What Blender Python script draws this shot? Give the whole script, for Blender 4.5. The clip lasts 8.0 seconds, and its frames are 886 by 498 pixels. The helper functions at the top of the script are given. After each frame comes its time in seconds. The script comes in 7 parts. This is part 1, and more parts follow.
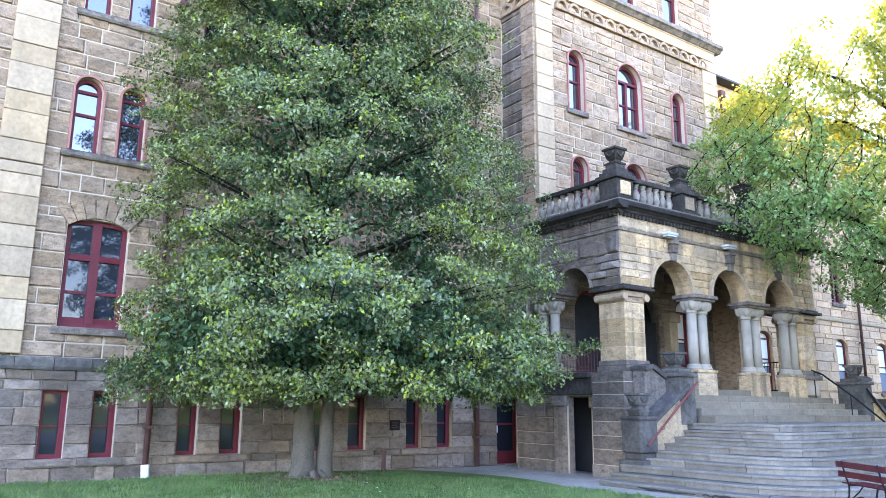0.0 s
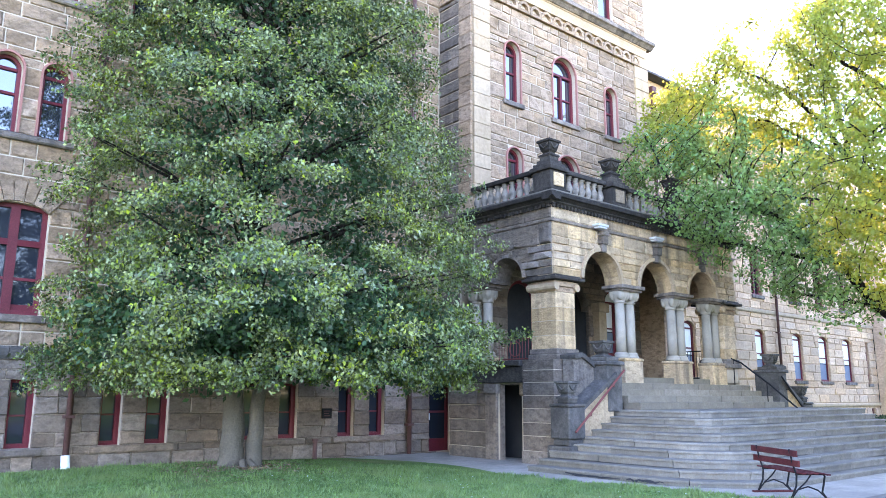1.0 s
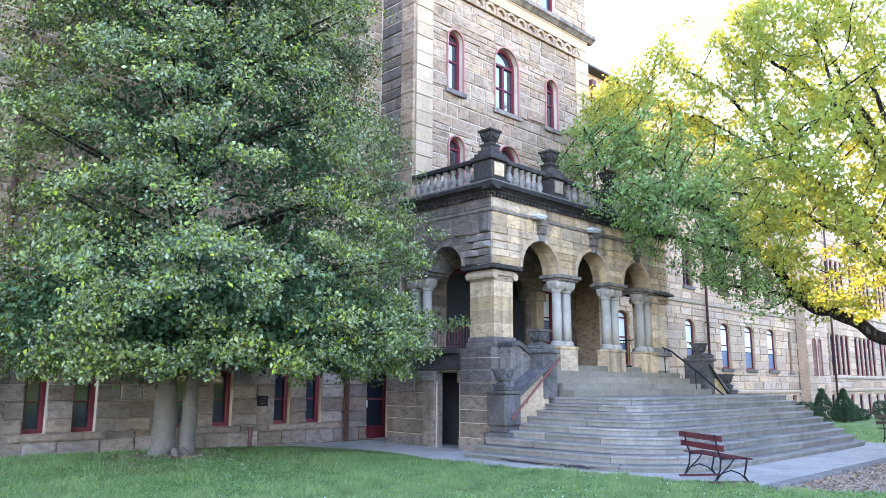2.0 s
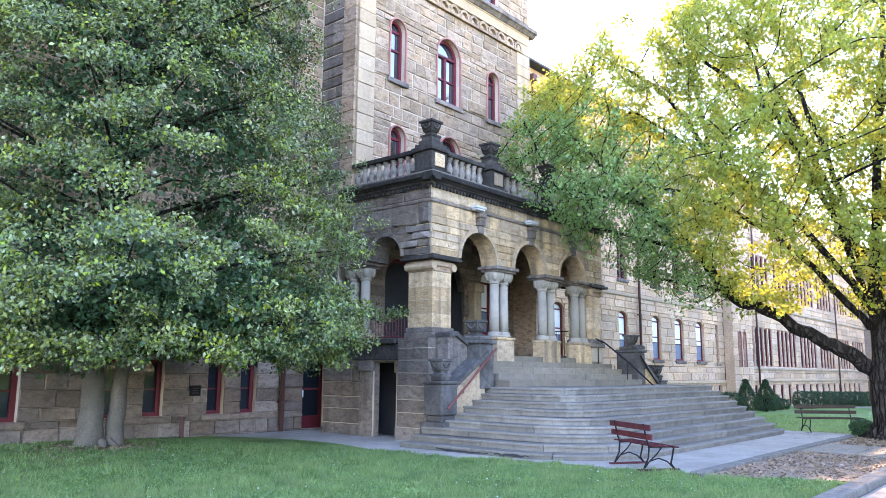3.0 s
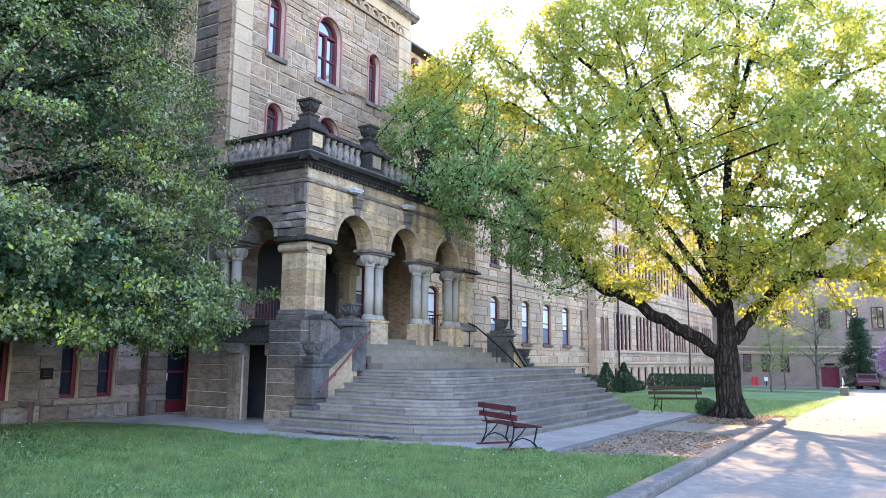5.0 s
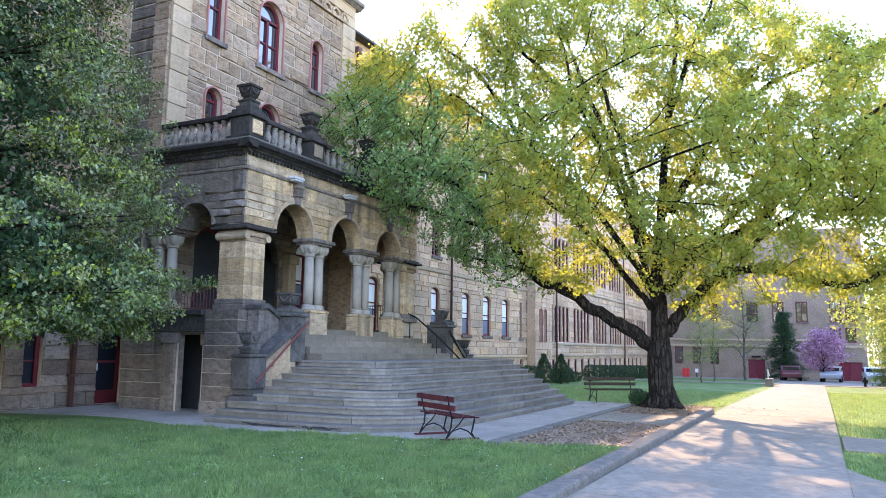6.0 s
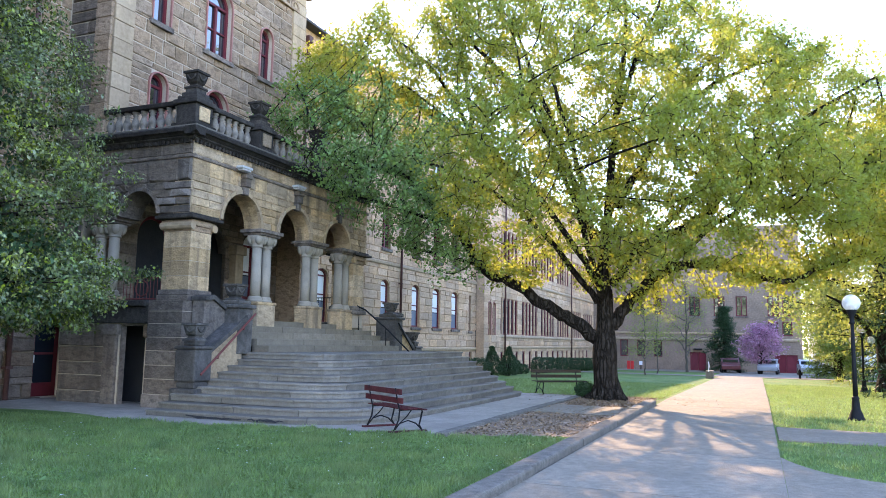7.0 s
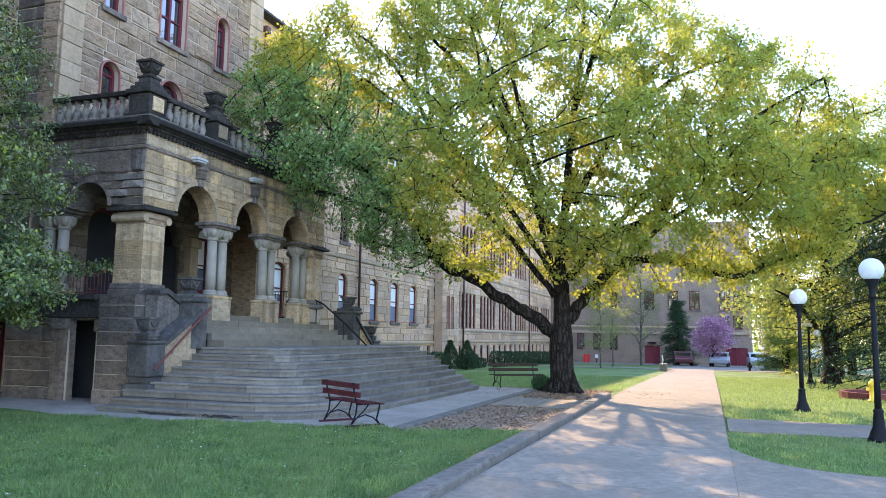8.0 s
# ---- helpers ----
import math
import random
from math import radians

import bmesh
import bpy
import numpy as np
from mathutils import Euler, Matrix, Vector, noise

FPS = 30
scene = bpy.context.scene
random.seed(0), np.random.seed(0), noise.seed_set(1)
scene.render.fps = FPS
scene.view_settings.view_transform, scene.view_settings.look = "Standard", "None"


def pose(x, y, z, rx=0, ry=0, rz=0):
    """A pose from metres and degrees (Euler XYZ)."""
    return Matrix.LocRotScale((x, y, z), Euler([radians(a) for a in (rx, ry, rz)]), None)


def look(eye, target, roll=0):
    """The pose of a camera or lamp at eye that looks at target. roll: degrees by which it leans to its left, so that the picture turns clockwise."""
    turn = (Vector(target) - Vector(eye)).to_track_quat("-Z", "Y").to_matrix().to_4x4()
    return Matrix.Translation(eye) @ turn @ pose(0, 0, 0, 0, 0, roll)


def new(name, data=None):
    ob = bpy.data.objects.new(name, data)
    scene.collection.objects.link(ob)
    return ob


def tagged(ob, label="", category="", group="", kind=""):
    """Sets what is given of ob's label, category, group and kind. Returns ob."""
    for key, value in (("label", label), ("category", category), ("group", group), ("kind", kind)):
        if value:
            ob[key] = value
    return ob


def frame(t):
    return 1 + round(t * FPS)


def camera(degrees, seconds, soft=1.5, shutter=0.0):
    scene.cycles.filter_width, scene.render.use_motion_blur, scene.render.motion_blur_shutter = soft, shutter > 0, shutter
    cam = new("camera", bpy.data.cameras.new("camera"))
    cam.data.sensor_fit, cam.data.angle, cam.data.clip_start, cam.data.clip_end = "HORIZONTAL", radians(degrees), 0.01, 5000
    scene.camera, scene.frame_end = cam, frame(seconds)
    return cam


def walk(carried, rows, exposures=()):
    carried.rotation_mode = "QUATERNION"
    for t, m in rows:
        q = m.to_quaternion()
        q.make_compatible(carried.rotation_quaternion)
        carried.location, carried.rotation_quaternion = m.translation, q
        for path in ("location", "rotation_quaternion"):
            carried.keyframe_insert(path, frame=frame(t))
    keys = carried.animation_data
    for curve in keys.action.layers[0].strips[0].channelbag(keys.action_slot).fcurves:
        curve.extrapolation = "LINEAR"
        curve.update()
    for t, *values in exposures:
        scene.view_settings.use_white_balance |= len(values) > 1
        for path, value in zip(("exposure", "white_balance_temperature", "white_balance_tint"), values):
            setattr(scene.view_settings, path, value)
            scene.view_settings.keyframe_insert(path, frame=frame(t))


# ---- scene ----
cam = camera(61.0, 8.0, soft=0.9)
# seconds, place of the eye, tilt, lean, yaw
ROWS = [
    (0.0, 0.002, 0.081, 1.692, 101.8, -0.43, -35.4),
    (0.5, 0.002, 0.07, 1.693, 101.41, -0.35, -37.95),
    (1.0, 0.001, 0.059, 1.694, 100.94, -0.27, -40.4),
    (1.5, 0.001, 0.049, 1.695, 100.47, -0.26, -42.72),
    (3.0, 0.0, 0.02, 1.698, 99.32, -0.46, -49.69),
    (3.5, 0.0, 0.009, 1.699, 99.05, -0.54, -52.12),
    (4.0, -0.0, -0.001, 1.7, 98.75, -0.57, -54.49),
    (4.5, -0.0, -0.011, 1.701, 98.45, -0.57, -56.82),
    (6.0, -0.001, -0.04, 1.704, 97.5, -0.89, -63.66),
    (6.5, -0.001, -0.049, 1.705, 97.25, -1.04, -65.7),
    (7.0, -0.001, -0.056, 1.705, 96.99, -1.03, -67.49),
    (7.5, -0.001, -0.063, 1.706, 96.79, -0.95, -69.09),
    (8.0, -0.002, -0.07, 1.707, 96.59, -0.92, -70.63),
]
walk(cam, [(t, pose(x, y, z, rx, ry, rz)) for t, x, y, z, rx, ry, rz in ROWS],
     exposures=[(0.0, 4.0, 6150, 28), (3.0, 3.86, 6180, 28), (4.5, 3.6, 6200, 27), (6.5, 3.2, 6220, 25), (8.0, 2.99, 6150, 21)])

# ---- light ----
SUN_AZ, SUN_EL = 62.0, 28.0      # degrees from +y towards +x; height
world = bpy.data.worlds.new("sky")
scene.world = world
world.use_nodes = True
wn, wl = world.node_tree.nodes, world.node_tree.links
sky = wn.new("ShaderNodeTexSky")
sky.sky_type = "NISHITA"
sky.sun_disc = False
sky.sun_elevation = radians(SUN_EL)
sky.sun_rotation = radians(SUN_AZ)
sky.air_density, sky.dust_density, sky.ozone_density = 1.0, 0.05, 1.1
wn["Background"].inputs["Strength"].default_value = 0.15
wl.new(sky.outputs[0], wn["Background"].inputs["Color"])
sun = new("sun", bpy.data.lights.new("sun", "SUN"))
sun.data.energy, sun.data.angle, sun.data.color = 2.0, radians(0.6), (1.0, 0.74, 0.42)
az, el = radians(SUN_AZ), radians(SUN_EL)
sun.matrix_world = look((0, 0, 60), (-math.sin(az) * math.cos(el), -math.cos(az) * math.cos(el), 60 - math.sin(el)))


# ---- materials ----
def material(name, a, b, rough=0.85, scale=3.0, fine=40.0, bump=0.3, each=0.0, stain=None, stain_scale=0.6, stain_amount=0.5, metal=0.0, spec=0.15, seed=0.0, mottle=0.0, thin=0.5, through_light=None, streak=0.0, rock=0.0, furrow=0.0):
    """Two tones mixed by noise at two scales; each: how far pieces differ; stain: colour of irregular patches."""
    a, b, stain = (tuple(min(0.82, 1.15 * c) for c in v) if v else v for v in (a, b, stain))
    m = bpy.data.materials.new(name)
    m.use_nodes = True
    n, l = m.node_tree.nodes, m.node_tree.links
    p = n["Principled BSDF"]
    geo = n.new("ShaderNodeNewGeometry")
    co = n.new("ShaderNodeVectorMath")
    co.operation = "ADD"
    l.new(geo.outputs["Position"], co.inputs[0])
    co.inputs[1].default_value = (seed, seed * 2, 0)

    def noise_at(s, detail=4.0):
        t = n.new("ShaderNodeTexNoise")
        t.inputs["Scale"].default_value, t.inputs["Detail"].default_value = s, detail
        l.new(co.outputs[0], t.inputs["Vector"])
        return t.outputs["Fac"]

    def mix(fac, c1, c2, kind="MIX"):
        x = n.new("ShaderNodeMix")
        x.data_type, x.blend_type = "RGBA", kind
        for s, v in ((x.inputs["Factor"], fac), (x.inputs[6], c1), (x.inputs[7], c2)):
            if hasattr(v, "links"):
                l.new(v, s)
            else:
                s.default_value = v if isinstance(v, float) else (*v, 1.0)
        return x.outputs[2]

    def ramp(v, lo, hi):
        r = n.new("ShaderNodeMapRange")
        r.inputs["From Min"].default_value, r.inputs["From Max"].default_value = lo, hi
        l.new(v, r.inputs["Value"])
        return r.outputs[0]

    big, small = noise_at(scale), noise_at(fine, 6.0)
    col = mix(ramp(big, 0.3, 0.7), a, b)
    col = mix(0.35, col, mix(ramp(small, 0.25, 0.75), tuple(0.55 * c for c in a), tuple(min(1.0, 1.35 * c) for c in b)))
    if each:
        info = n.new("ShaderNodeObjectInfo")
        add = n.new("ShaderNodeMath")
        add.operation = "ADD"
        l.new(info.outputs["Random"], add.inputs[0])
        l.new(geo.outputs["Random Per Island"], add.inputs[1])
        fr = n.new("ShaderNodeMath")
        fr.operation = "FRACT"
        l.new(add.outputs[0], fr.inputs[0])
        hue = n.new("ShaderNodeHueSaturation")
        l.new(col, hue.inputs["Color"])
        l.new(ramp(fr.outputs[0], 0.0, 1.0), hue.inputs["Value"])
        n[hue.name].inputs["Value"].links[0].from_node.inputs["To Min"].default_value = 1.0 - each
        n[hue.name].inputs["Value"].links[0].from_node.inputs["To Max"].default_value = 1.0 + each
        mul = n.new("ShaderNodeMath")
        mul.operation = "MULTIPLY"
        mul.inputs[1].default_value = 7.31
        l.new(add.outputs[0], mul.inputs[0])
        fr2 = n.new("ShaderNodeMath")
        fr2.operation = "FRACT"
        l.new(mul.outputs[0], fr2.inputs[0])
        sat = ramp(fr2.outputs[0], 0.0, 1.0)
        l.new(sat, hue.inputs["Saturation"])
        n[hue.name].inputs["Saturation"].links[0].from_node.inputs["To Min"].default_value = 1.0 - each * 0.5
        n[hue.name].inputs["Saturation"].links[0].from_node.inputs["To Max"].default_value = 1.0 + each * 0.5
        col = hue.outputs[0]
    if mottle:
        q = ramp(noise_at(9.0, 8.0), 0.35, 0.62)
        k = n.new("ShaderNodeMath")
        k.operation = "MULTIPLY"
        k.inputs[1].default_value = mottle
        inv = n.new("ShaderNodeMath")
        inv.operation = "SUBTRACT"
        inv.inputs[0].default_value = 1.0
        l.new(q, inv.inputs[1])
        l.new(inv.outputs[0], k.inputs[0])
        col = mix(k.outputs[0], col, tuple(0.28 * c for c in a))
    if stain:
        s = noise_at(stain_scale, 5.0)
        r = ramp(s, 0.5, 0.68)
        k = n.new("ShaderNodeMath")
        k.operation = "MULTIPLY"
        k.inputs[1].default_value = stain_amount
        l.new(r, k.inputs[0])
        col = mix(k.outputs[0], col, stain)
    if streak:
        # soot washed down in long runs
        sq = n.new("ShaderNodeVectorMath")
        sq.operation = "MULTIPLY"
        l.new(co.outputs[0], sq.inputs[0])
        sq.inputs[1].default_value = (2.6, 2.6, 0.35)
        t = n.new("ShaderNodeTexNoise")
        t.inputs["Scale"].default_value, t.inputs["Detail"].default_value = 1.0, 5.0
        l.new(sq.outputs[0], t.inputs["Vector"])
        k = n.new("ShaderNodeMath")
        k.operation = "MULTIPLY"
        k.inputs[1].default_value = streak
        l.new(ramp(t.outputs["Fac"], 0.5, 0.66), k.inputs[0])
        col = mix(k.outputs[0], col, (0.06, 0.055, 0.05))
    l.new(col, p.inputs["Base Color"])
    p.inputs["Roughness"].default_value, p.inputs["Metallic"].default_value = rough, metal
    p.inputs["Specular IOR Level"].default_value = spec
    ledges = None
    if rock:
        # split faces: short level ledges and hollows, hollow shade also darkened into the colour
        rq = n.new("ShaderNodeVectorMath")
        rq.operation = "MULTIPLY"
        l.new(co.outputs[0], rq.inputs[0])
        rq.inputs[1].default_value = (5.0, 5.0, 9.0)
        t = n.new("ShaderNodeTexNoise")
        t.inputs["Scale"].default_value, t.inputs["Detail"].default_value, t.inputs["Roughness"].default_value = 1.0, 7.0, 0.62
        l.new(rq.outputs[0], t.inputs["Vector"])
        ledges = t.outputs["Fac"]
        k = n.new("ShaderNodeMath")
        k.operation = "MULTIPLY"
        k.inputs[1].default_value = rock
        l.new(ramp(ledges, 0.54, 0.34), k.inputs[0])
        l.new(mix(k.outputs[0], col, tuple(0.4 * c for c in a)), p.inputs["Base Color"])
    if bump:
        bn = n.new("ShaderNodeBump")
        bn.inputs["Strength"].default_value, bn.inputs["Distance"].default_value = bump, 0.03
        l.new(small, bn.inputs["Height"])
        if ledges:
            b2 = n.new("ShaderNodeBump")
            b2.inputs["Strength"].default_value, b2.inputs["Distance"].default_value = 0.8, 0.07
            l.new(ledges, b2.inputs["Height"])
            l.new(b2.outputs[0], bn.inputs["Normal"])
        l.new(bn.outputs[0], p.inputs["Normal"])
    if furrow:
        # deep upright cracks between ridges of bark
        fq = n.new("ShaderNodeVectorMath")
        fq.operation = "MULTIPLY"
        warp = n.new("ShaderNodeMix")
        warp.data_type = "VECTOR"
        warp.inputs["Factor"].default_value = 0.12
        wn2 = n.new("ShaderNodeTexNoise")
        wn2.inputs["Scale"].default_value = 4.0
        l.new(co.outputs[0], wn2.inputs["Vector"])
        l.new(co.outputs[0], warp.inputs[4])
        l.new(wn2.outputs["Color"], warp.inputs[5])
        l.new(warp.outputs[1], fq.inputs[0])
        fq.inputs[1].default_value = (1.0, 1.0, 0.18)
        vo = n.new("ShaderNodeTexVoronoi")
        vo.feature = "DISTANCE_TO_EDGE"
        vo.inputs["Scale"].default_value = 10.0
        l.new(fq.outputs[0], vo.inputs["Vector"])
        crack = ramp(vo.outputs["Distance"], 0.0, 0.2)
        b3 = n.new("ShaderNodeBump")
        b3.inputs["Strength"].default_value, b3.inputs["Distance"].default_value = furrow, 0.05
        l.new(crack, b3.inputs["Height"])
        l.new(bn.outputs[0], b3.inputs["Normal"])
        l.new(b3.outputs[0], p.inputs["Normal"])
        l.new(mix(crack, tuple(0.7 * c for c in a), col), p.inputs["Base Color"])
    if through_light:
        tr = n.new("ShaderNodeBsdfTranslucent")
        l.new(mix(0.55, col, through_light), tr.inputs["Color"])
        ms = n.new("ShaderNodeMixShader")
        ms.inputs[0].default_value = thin
        l.new(p.outputs[0], ms.inputs[1])
        l.new(tr.outputs[0], ms.inputs[2])
        l.new(ms.outputs[0], n["Material Output"].inputs["Surface"])
    return m


STONE = material("sandstone", (0.255, 0.175, 0.112), (0.335, 0.235, 0.155), each=0.2, stain=(0.16, 0.12, 0.088), stain_scale=0.7, stain_amount=0.4, scale=2.0, fine=22.0, bump=0.7, rock=0.65)
STONE_WARM = material("warm_sandstone", (0.37, 0.26, 0.152), (0.5, 0.36, 0.218), each=0.26, stain=(0.18, 0.135, 0.095), stain_scale=0.9, stain_amount=0.45, scale=2.0, fine=22.0, bump=0.7, rock=0.5, streak=0.6)
STONE_SMOOTH = material("dressed_sandstone", (0.34, 0.245, 0.15), (0.39, 0.285, 0.18), each=0.14, stain=(0.25, 0.185, 0.125), stain_scale=0.6, stain_amount=0.4, fine=12.0, bump=0.25, streak=0.2)
# Weathered stone, darker than the upper wall: the tree's shade is in this colour.
STONE_LOW = material("weathered_shaded_sandstone", (0.148, 0.11, 0.083), (0.232, 0.175, 0.133), each=0.36, stain=(0.08, 0.065, 0.052), stain_scale=0.6, stain_amount=0.5, scale=1.6, fine=22.0, bump=0.7, rock=0.5)
# Soot of cornice and pedestals; on the porch ceiling the same dark holds shade.
STONE_DARK = material("sooty_and_shaded_sandstone", (0.026, 0.023, 0.021), (0.064, 0.054, 0.045), each=0.3, stain=(0.014, 0.013, 0.012), stain_scale=1.2, stain_amount=0.7, fine=25.0, bump=0.6, mottle=0.5)
# Real soot together with the shade of the flanks and the porch inside.
STONE_SOOT_SHADE = material("soot_and_shade_sandstone", (0.135, 0.108, 0.088), (0.215, 0.172, 0.137), each=0.28, stain=(0.05, 0.045, 0.04), stain_scale=1.0, stain_amount=0.5, scale=2.0, fine=22.0, bump=0.7, rock=0.6, streak=0.6)
STONE_FAR = material("far_sandstone", (0.44, 0.285, 0.172), (0.53, 0.365, 0.23), each=0.16, stain=(0.25, 0.185, 0.13), stain_scale=0.3, scale=0.8, fine=8.0, bump=0.4, rock=0.25)
BALUSTER = material("weathered_baluster_stone", (0.15, 0.13, 0.108), (0.225, 0.197, 0.165), stain=(0.07, 0.06, 0.052), stain_scale=5.0, stain_amount=0.7, fine=40.0, bump=0.3)
STONE_GREY = material("dark_grey_sandstone", (0.055, 0.05, 0.046), (0.115, 0.103, 0.09), each=0.3, stain=(0.03, 0.028, 0.026), stain_scale=1.4, stain_amount=0.6, fine=25.0, bump=0.6, mottle=0.4)
STONE_END = material("shaded_brown_sandstone", (0.19, 0.135, 0.095), (0.27, 0.195, 0.14), stain=(0.14, 0.105, 0.08), stain_scale=0.5, scale=0.9, fine=6.0, bump=0.5, rock=0.3)
MORTAR = material("mortar", (0.38, 0.31, 0.235), (0.46, 0.38, 0.29), fine=60.0, bump=0.3, stain=(0.25, 0.2, 0.15), stain_scale=0.8)
COLUMN = material("grey_granite", (0.245, 0.21, 0.165), (0.305, 0.265, 0.21), fine=90.0, bump=0.1, rough=0.6, stain=(0.17, 0.145, 0.115), stain_scale=2.5)
STEP = material("step_stone", (0.13, 0.114, 0.094), (0.18, 0.16, 0.133), each=0.18, stain=(0.078, 0.07, 0.06), stain_scale=0.8, stain_amount=0.5, fine=35.0, bump=0.3, mottle=0.2, streak=0.25)
STEP_WORN = material("worn_tan_step_stone", (0.155, 0.128, 0.094), (0.21, 0.175, 0.13), each=0.15, stain=(0.1, 0.085, 0.066), stain_scale=0.9, fine=35.0, bump=0.3, mottle=0.2)
FLOOD = material("grey_lamp_housing", (0.36, 0.36, 0.35), (0.42, 0.42, 0.41), rough=0.5, bump=0.05)
CONCRETE = material("concrete_paving", (0.175, 0.146, 0.11), (0.23, 0.193, 0.147), each=0.07, stain=(0.13, 0.11, 0.086), stain_scale=0.5, stain_amount=0.5, fine=50.0, bump=0.35, mottle=0.25)
PAVING = material("forecourt_concrete", (0.235, 0.205, 0.17), (0.31, 0.272, 0.228), each=0.1, stain=(0.16, 0.14, 0.115), stain_scale=0.6, stain_amount=0.6, fine=50.0, bump=0.35, mottle=0.2)
KERB = material("weathered_kerb_concrete", (0.115, 0.1, 0.082), (0.17, 0.15, 0.125), each=0.12, stain=(0.1, 0.09, 0.078), stain_scale=1.4, fine=40.0, bump=0.6, mottle=0.4)
RED = material("maroon_paint", (0.095, 0.018, 0.024), (0.13, 0.024, 0.03), rough=0.5, bump=0.08, each=0.1)
RED_RAIL = material("faded_red_iron", (0.15, 0.045, 0.04), (0.11, 0.035, 0.03), rough=0.6, bump=0.1)
ROSE = material("rose_painted_moulding", (0.25, 0.11, 0.09), (0.32, 0.15, 0.12), rough=0.6, bump=0.1)
IRON = material("black_iron", (0.008, 0.008, 0.009), (0.013, 0.013, 0.014), rough=0.6, bump=0.1, spec=0.08)
PIPE = material("brown_downpipe_paint", (0.07, 0.035, 0.03), (0.10, 0.05, 0.045), rough=0.6, bump=0.1)
BENCH_WOOD = material("red_painted_slats", (0.04, 0.012, 0.014), (0.07, 0.02, 0.02), rough=0.7, fine=80.0, bump=0.3, each=0.2, stain=(0.09, 0.026, 0.026), stain_scale=6.0, spec=0.08)
BENCH_DARK = material("dark_bench_slats", (0.03, 0.022, 0.016), (0.055, 0.04, 0.029), rough=0.8, each=0.2, bump=0.2, spec=0.04)
WHITE = material("white_paint", (0.74, 0.74, 0.72), (0.8, 0.8, 0.78), rough=0.5, bump=0.05)
BLIND = material("pale_window_blind", (0.72, 0.70, 0.64), (0.8, 0.78, 0.72), rough=0.8, bump=0.05)
SOIL = material("leaf_littered_soil", (0.16, 0.11, 0.075), (0.25, 0.18, 0.13), fine=30.0, bump=0.9, stain=(0.33, 0.25, 0.19), stain_scale=5.0)
GRAVEL = material("pale_gravel", (0.16, 0.105, 0.064), (0.25, 0.175, 0.11), each=0.5, fine=50.0, bump=0.5)
BARK = material("grey_brown_bark", (0.02, 0.016, 0.0125), (0.046, 0.037, 0.03), scale=5.0, fine=18.0, bump=1.0, stain=(0.055, 0.047, 0.04), stain_scale=5.0, mottle=0.3, spec=0.03, furrow=1.0)
BARK_PALE = material("pale_grey_bark", (0.065, 0.055, 0.043), (0.115, 0.098, 0.077), scale=4.0, fine=30.0, bump=0.7, stain=(0.045, 0.04, 0.03), stain_scale=2.0)
# Crown's bluish shade and yellow highlights are put into these two tones.
LEAF_DARK = material("holly_green_leaves", (0.016, 0.05, 0.032), (0.185, 0.205, 0.055), rough=0.5, each=0.85, scale=1.2, bump=0.0, spec=0.2, through_light=(0.18, 0.21, 0.05), thin=0.2)
LEAF_SPRING = material("young_yellow_green_leaves", (0.095, 0.17, 0.05), (0.22, 0.245, 0.045), rough=0.5, each=0.3, scale=0.6, bump=0.0, through_light=(0.62, 0.56, 0.045), thin=0.52)
# Greener, less translucent leaf; on the spring tree it is the shaded copy.
LEAF_FRESH = material("fresh_green_leaves", (0.09, 0.18, 0.065), (0.15, 0.22, 0.065), rough=0.5, each=0.3, scale=0.45, bump=0.0, through_light=(0.4, 0.45, 0.06), thin=0.25)
LEAF_GREEN = material("mid_green_leaves", (0.07, 0.12, 0.036), (0.12, 0.165, 0.05), rough=0.5, each=0.3, scale=0.6, bump=0.0, through_light=(0.46, 0.48, 0.08), thin=0.55)
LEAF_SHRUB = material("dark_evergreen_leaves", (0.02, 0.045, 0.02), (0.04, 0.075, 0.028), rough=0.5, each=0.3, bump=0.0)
BLOSSOM = material("pink_blossom", (0.34, 0.15, 0.22), (0.45, 0.25, 0.33), rough=0.6, each=0.4, bump=0.0, thin=0.3, through_light=(0.45, 0.25, 0.38))
GRASS = material("mown_grass", (0.05, 0.115, 0.055), (0.255, 0.34, 0.125), each=0.45, scale=1.7, fine=60.0, bump=0.8, stain=(0.23, 0.27, 0.11), stain_scale=1.3, stain_amount=0.6, through_light=(0.3, 0.38, 0.08))
LAWN = material("lawn_turf", (0.05, 0.105, 0.024), (0.125, 0.185, 0.042), scale=0.9, fine=70.0, bump=1.0, stain=(0.18, 0.18, 0.07), stain_scale=0.6, stain_amount=0.6)
ROOF = material("dark_slate_roof", (0.06, 0.055, 0.055), (0.09, 0.085, 0.08), fine=15.0, bump=0.5)
SHADE_BLUE = material("grey_blue_window_screen", (0.1, 0.12, 0.165), (0.13, 0.155, 0.2), rough=0.4, bump=0.0)
YELLOW = material("yellow_paint", (0.6, 0.38, 0.03), (0.68, 0.45, 0.05), rough=0.5, bump=0.05)
SCARLET = material("scarlet_paint", (0.5, 0.03, 0.03), (0.58, 0.05, 0.04), rough=0.5, bump=0.05)
CAR_GREY = material("grey_car_paint", (0.3, 0.31, 0.33), (0.34, 0.35, 0.37), rough=0.3, bump=0.0, spec=0.6)
CAR_DARK = material("dark_red_car_paint", (0.12, 0.03, 0.03), (0.14, 0.04, 0.04), rough=0.3, bump=0.0, spec=0.6)
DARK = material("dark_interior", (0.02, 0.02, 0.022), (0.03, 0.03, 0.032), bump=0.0)
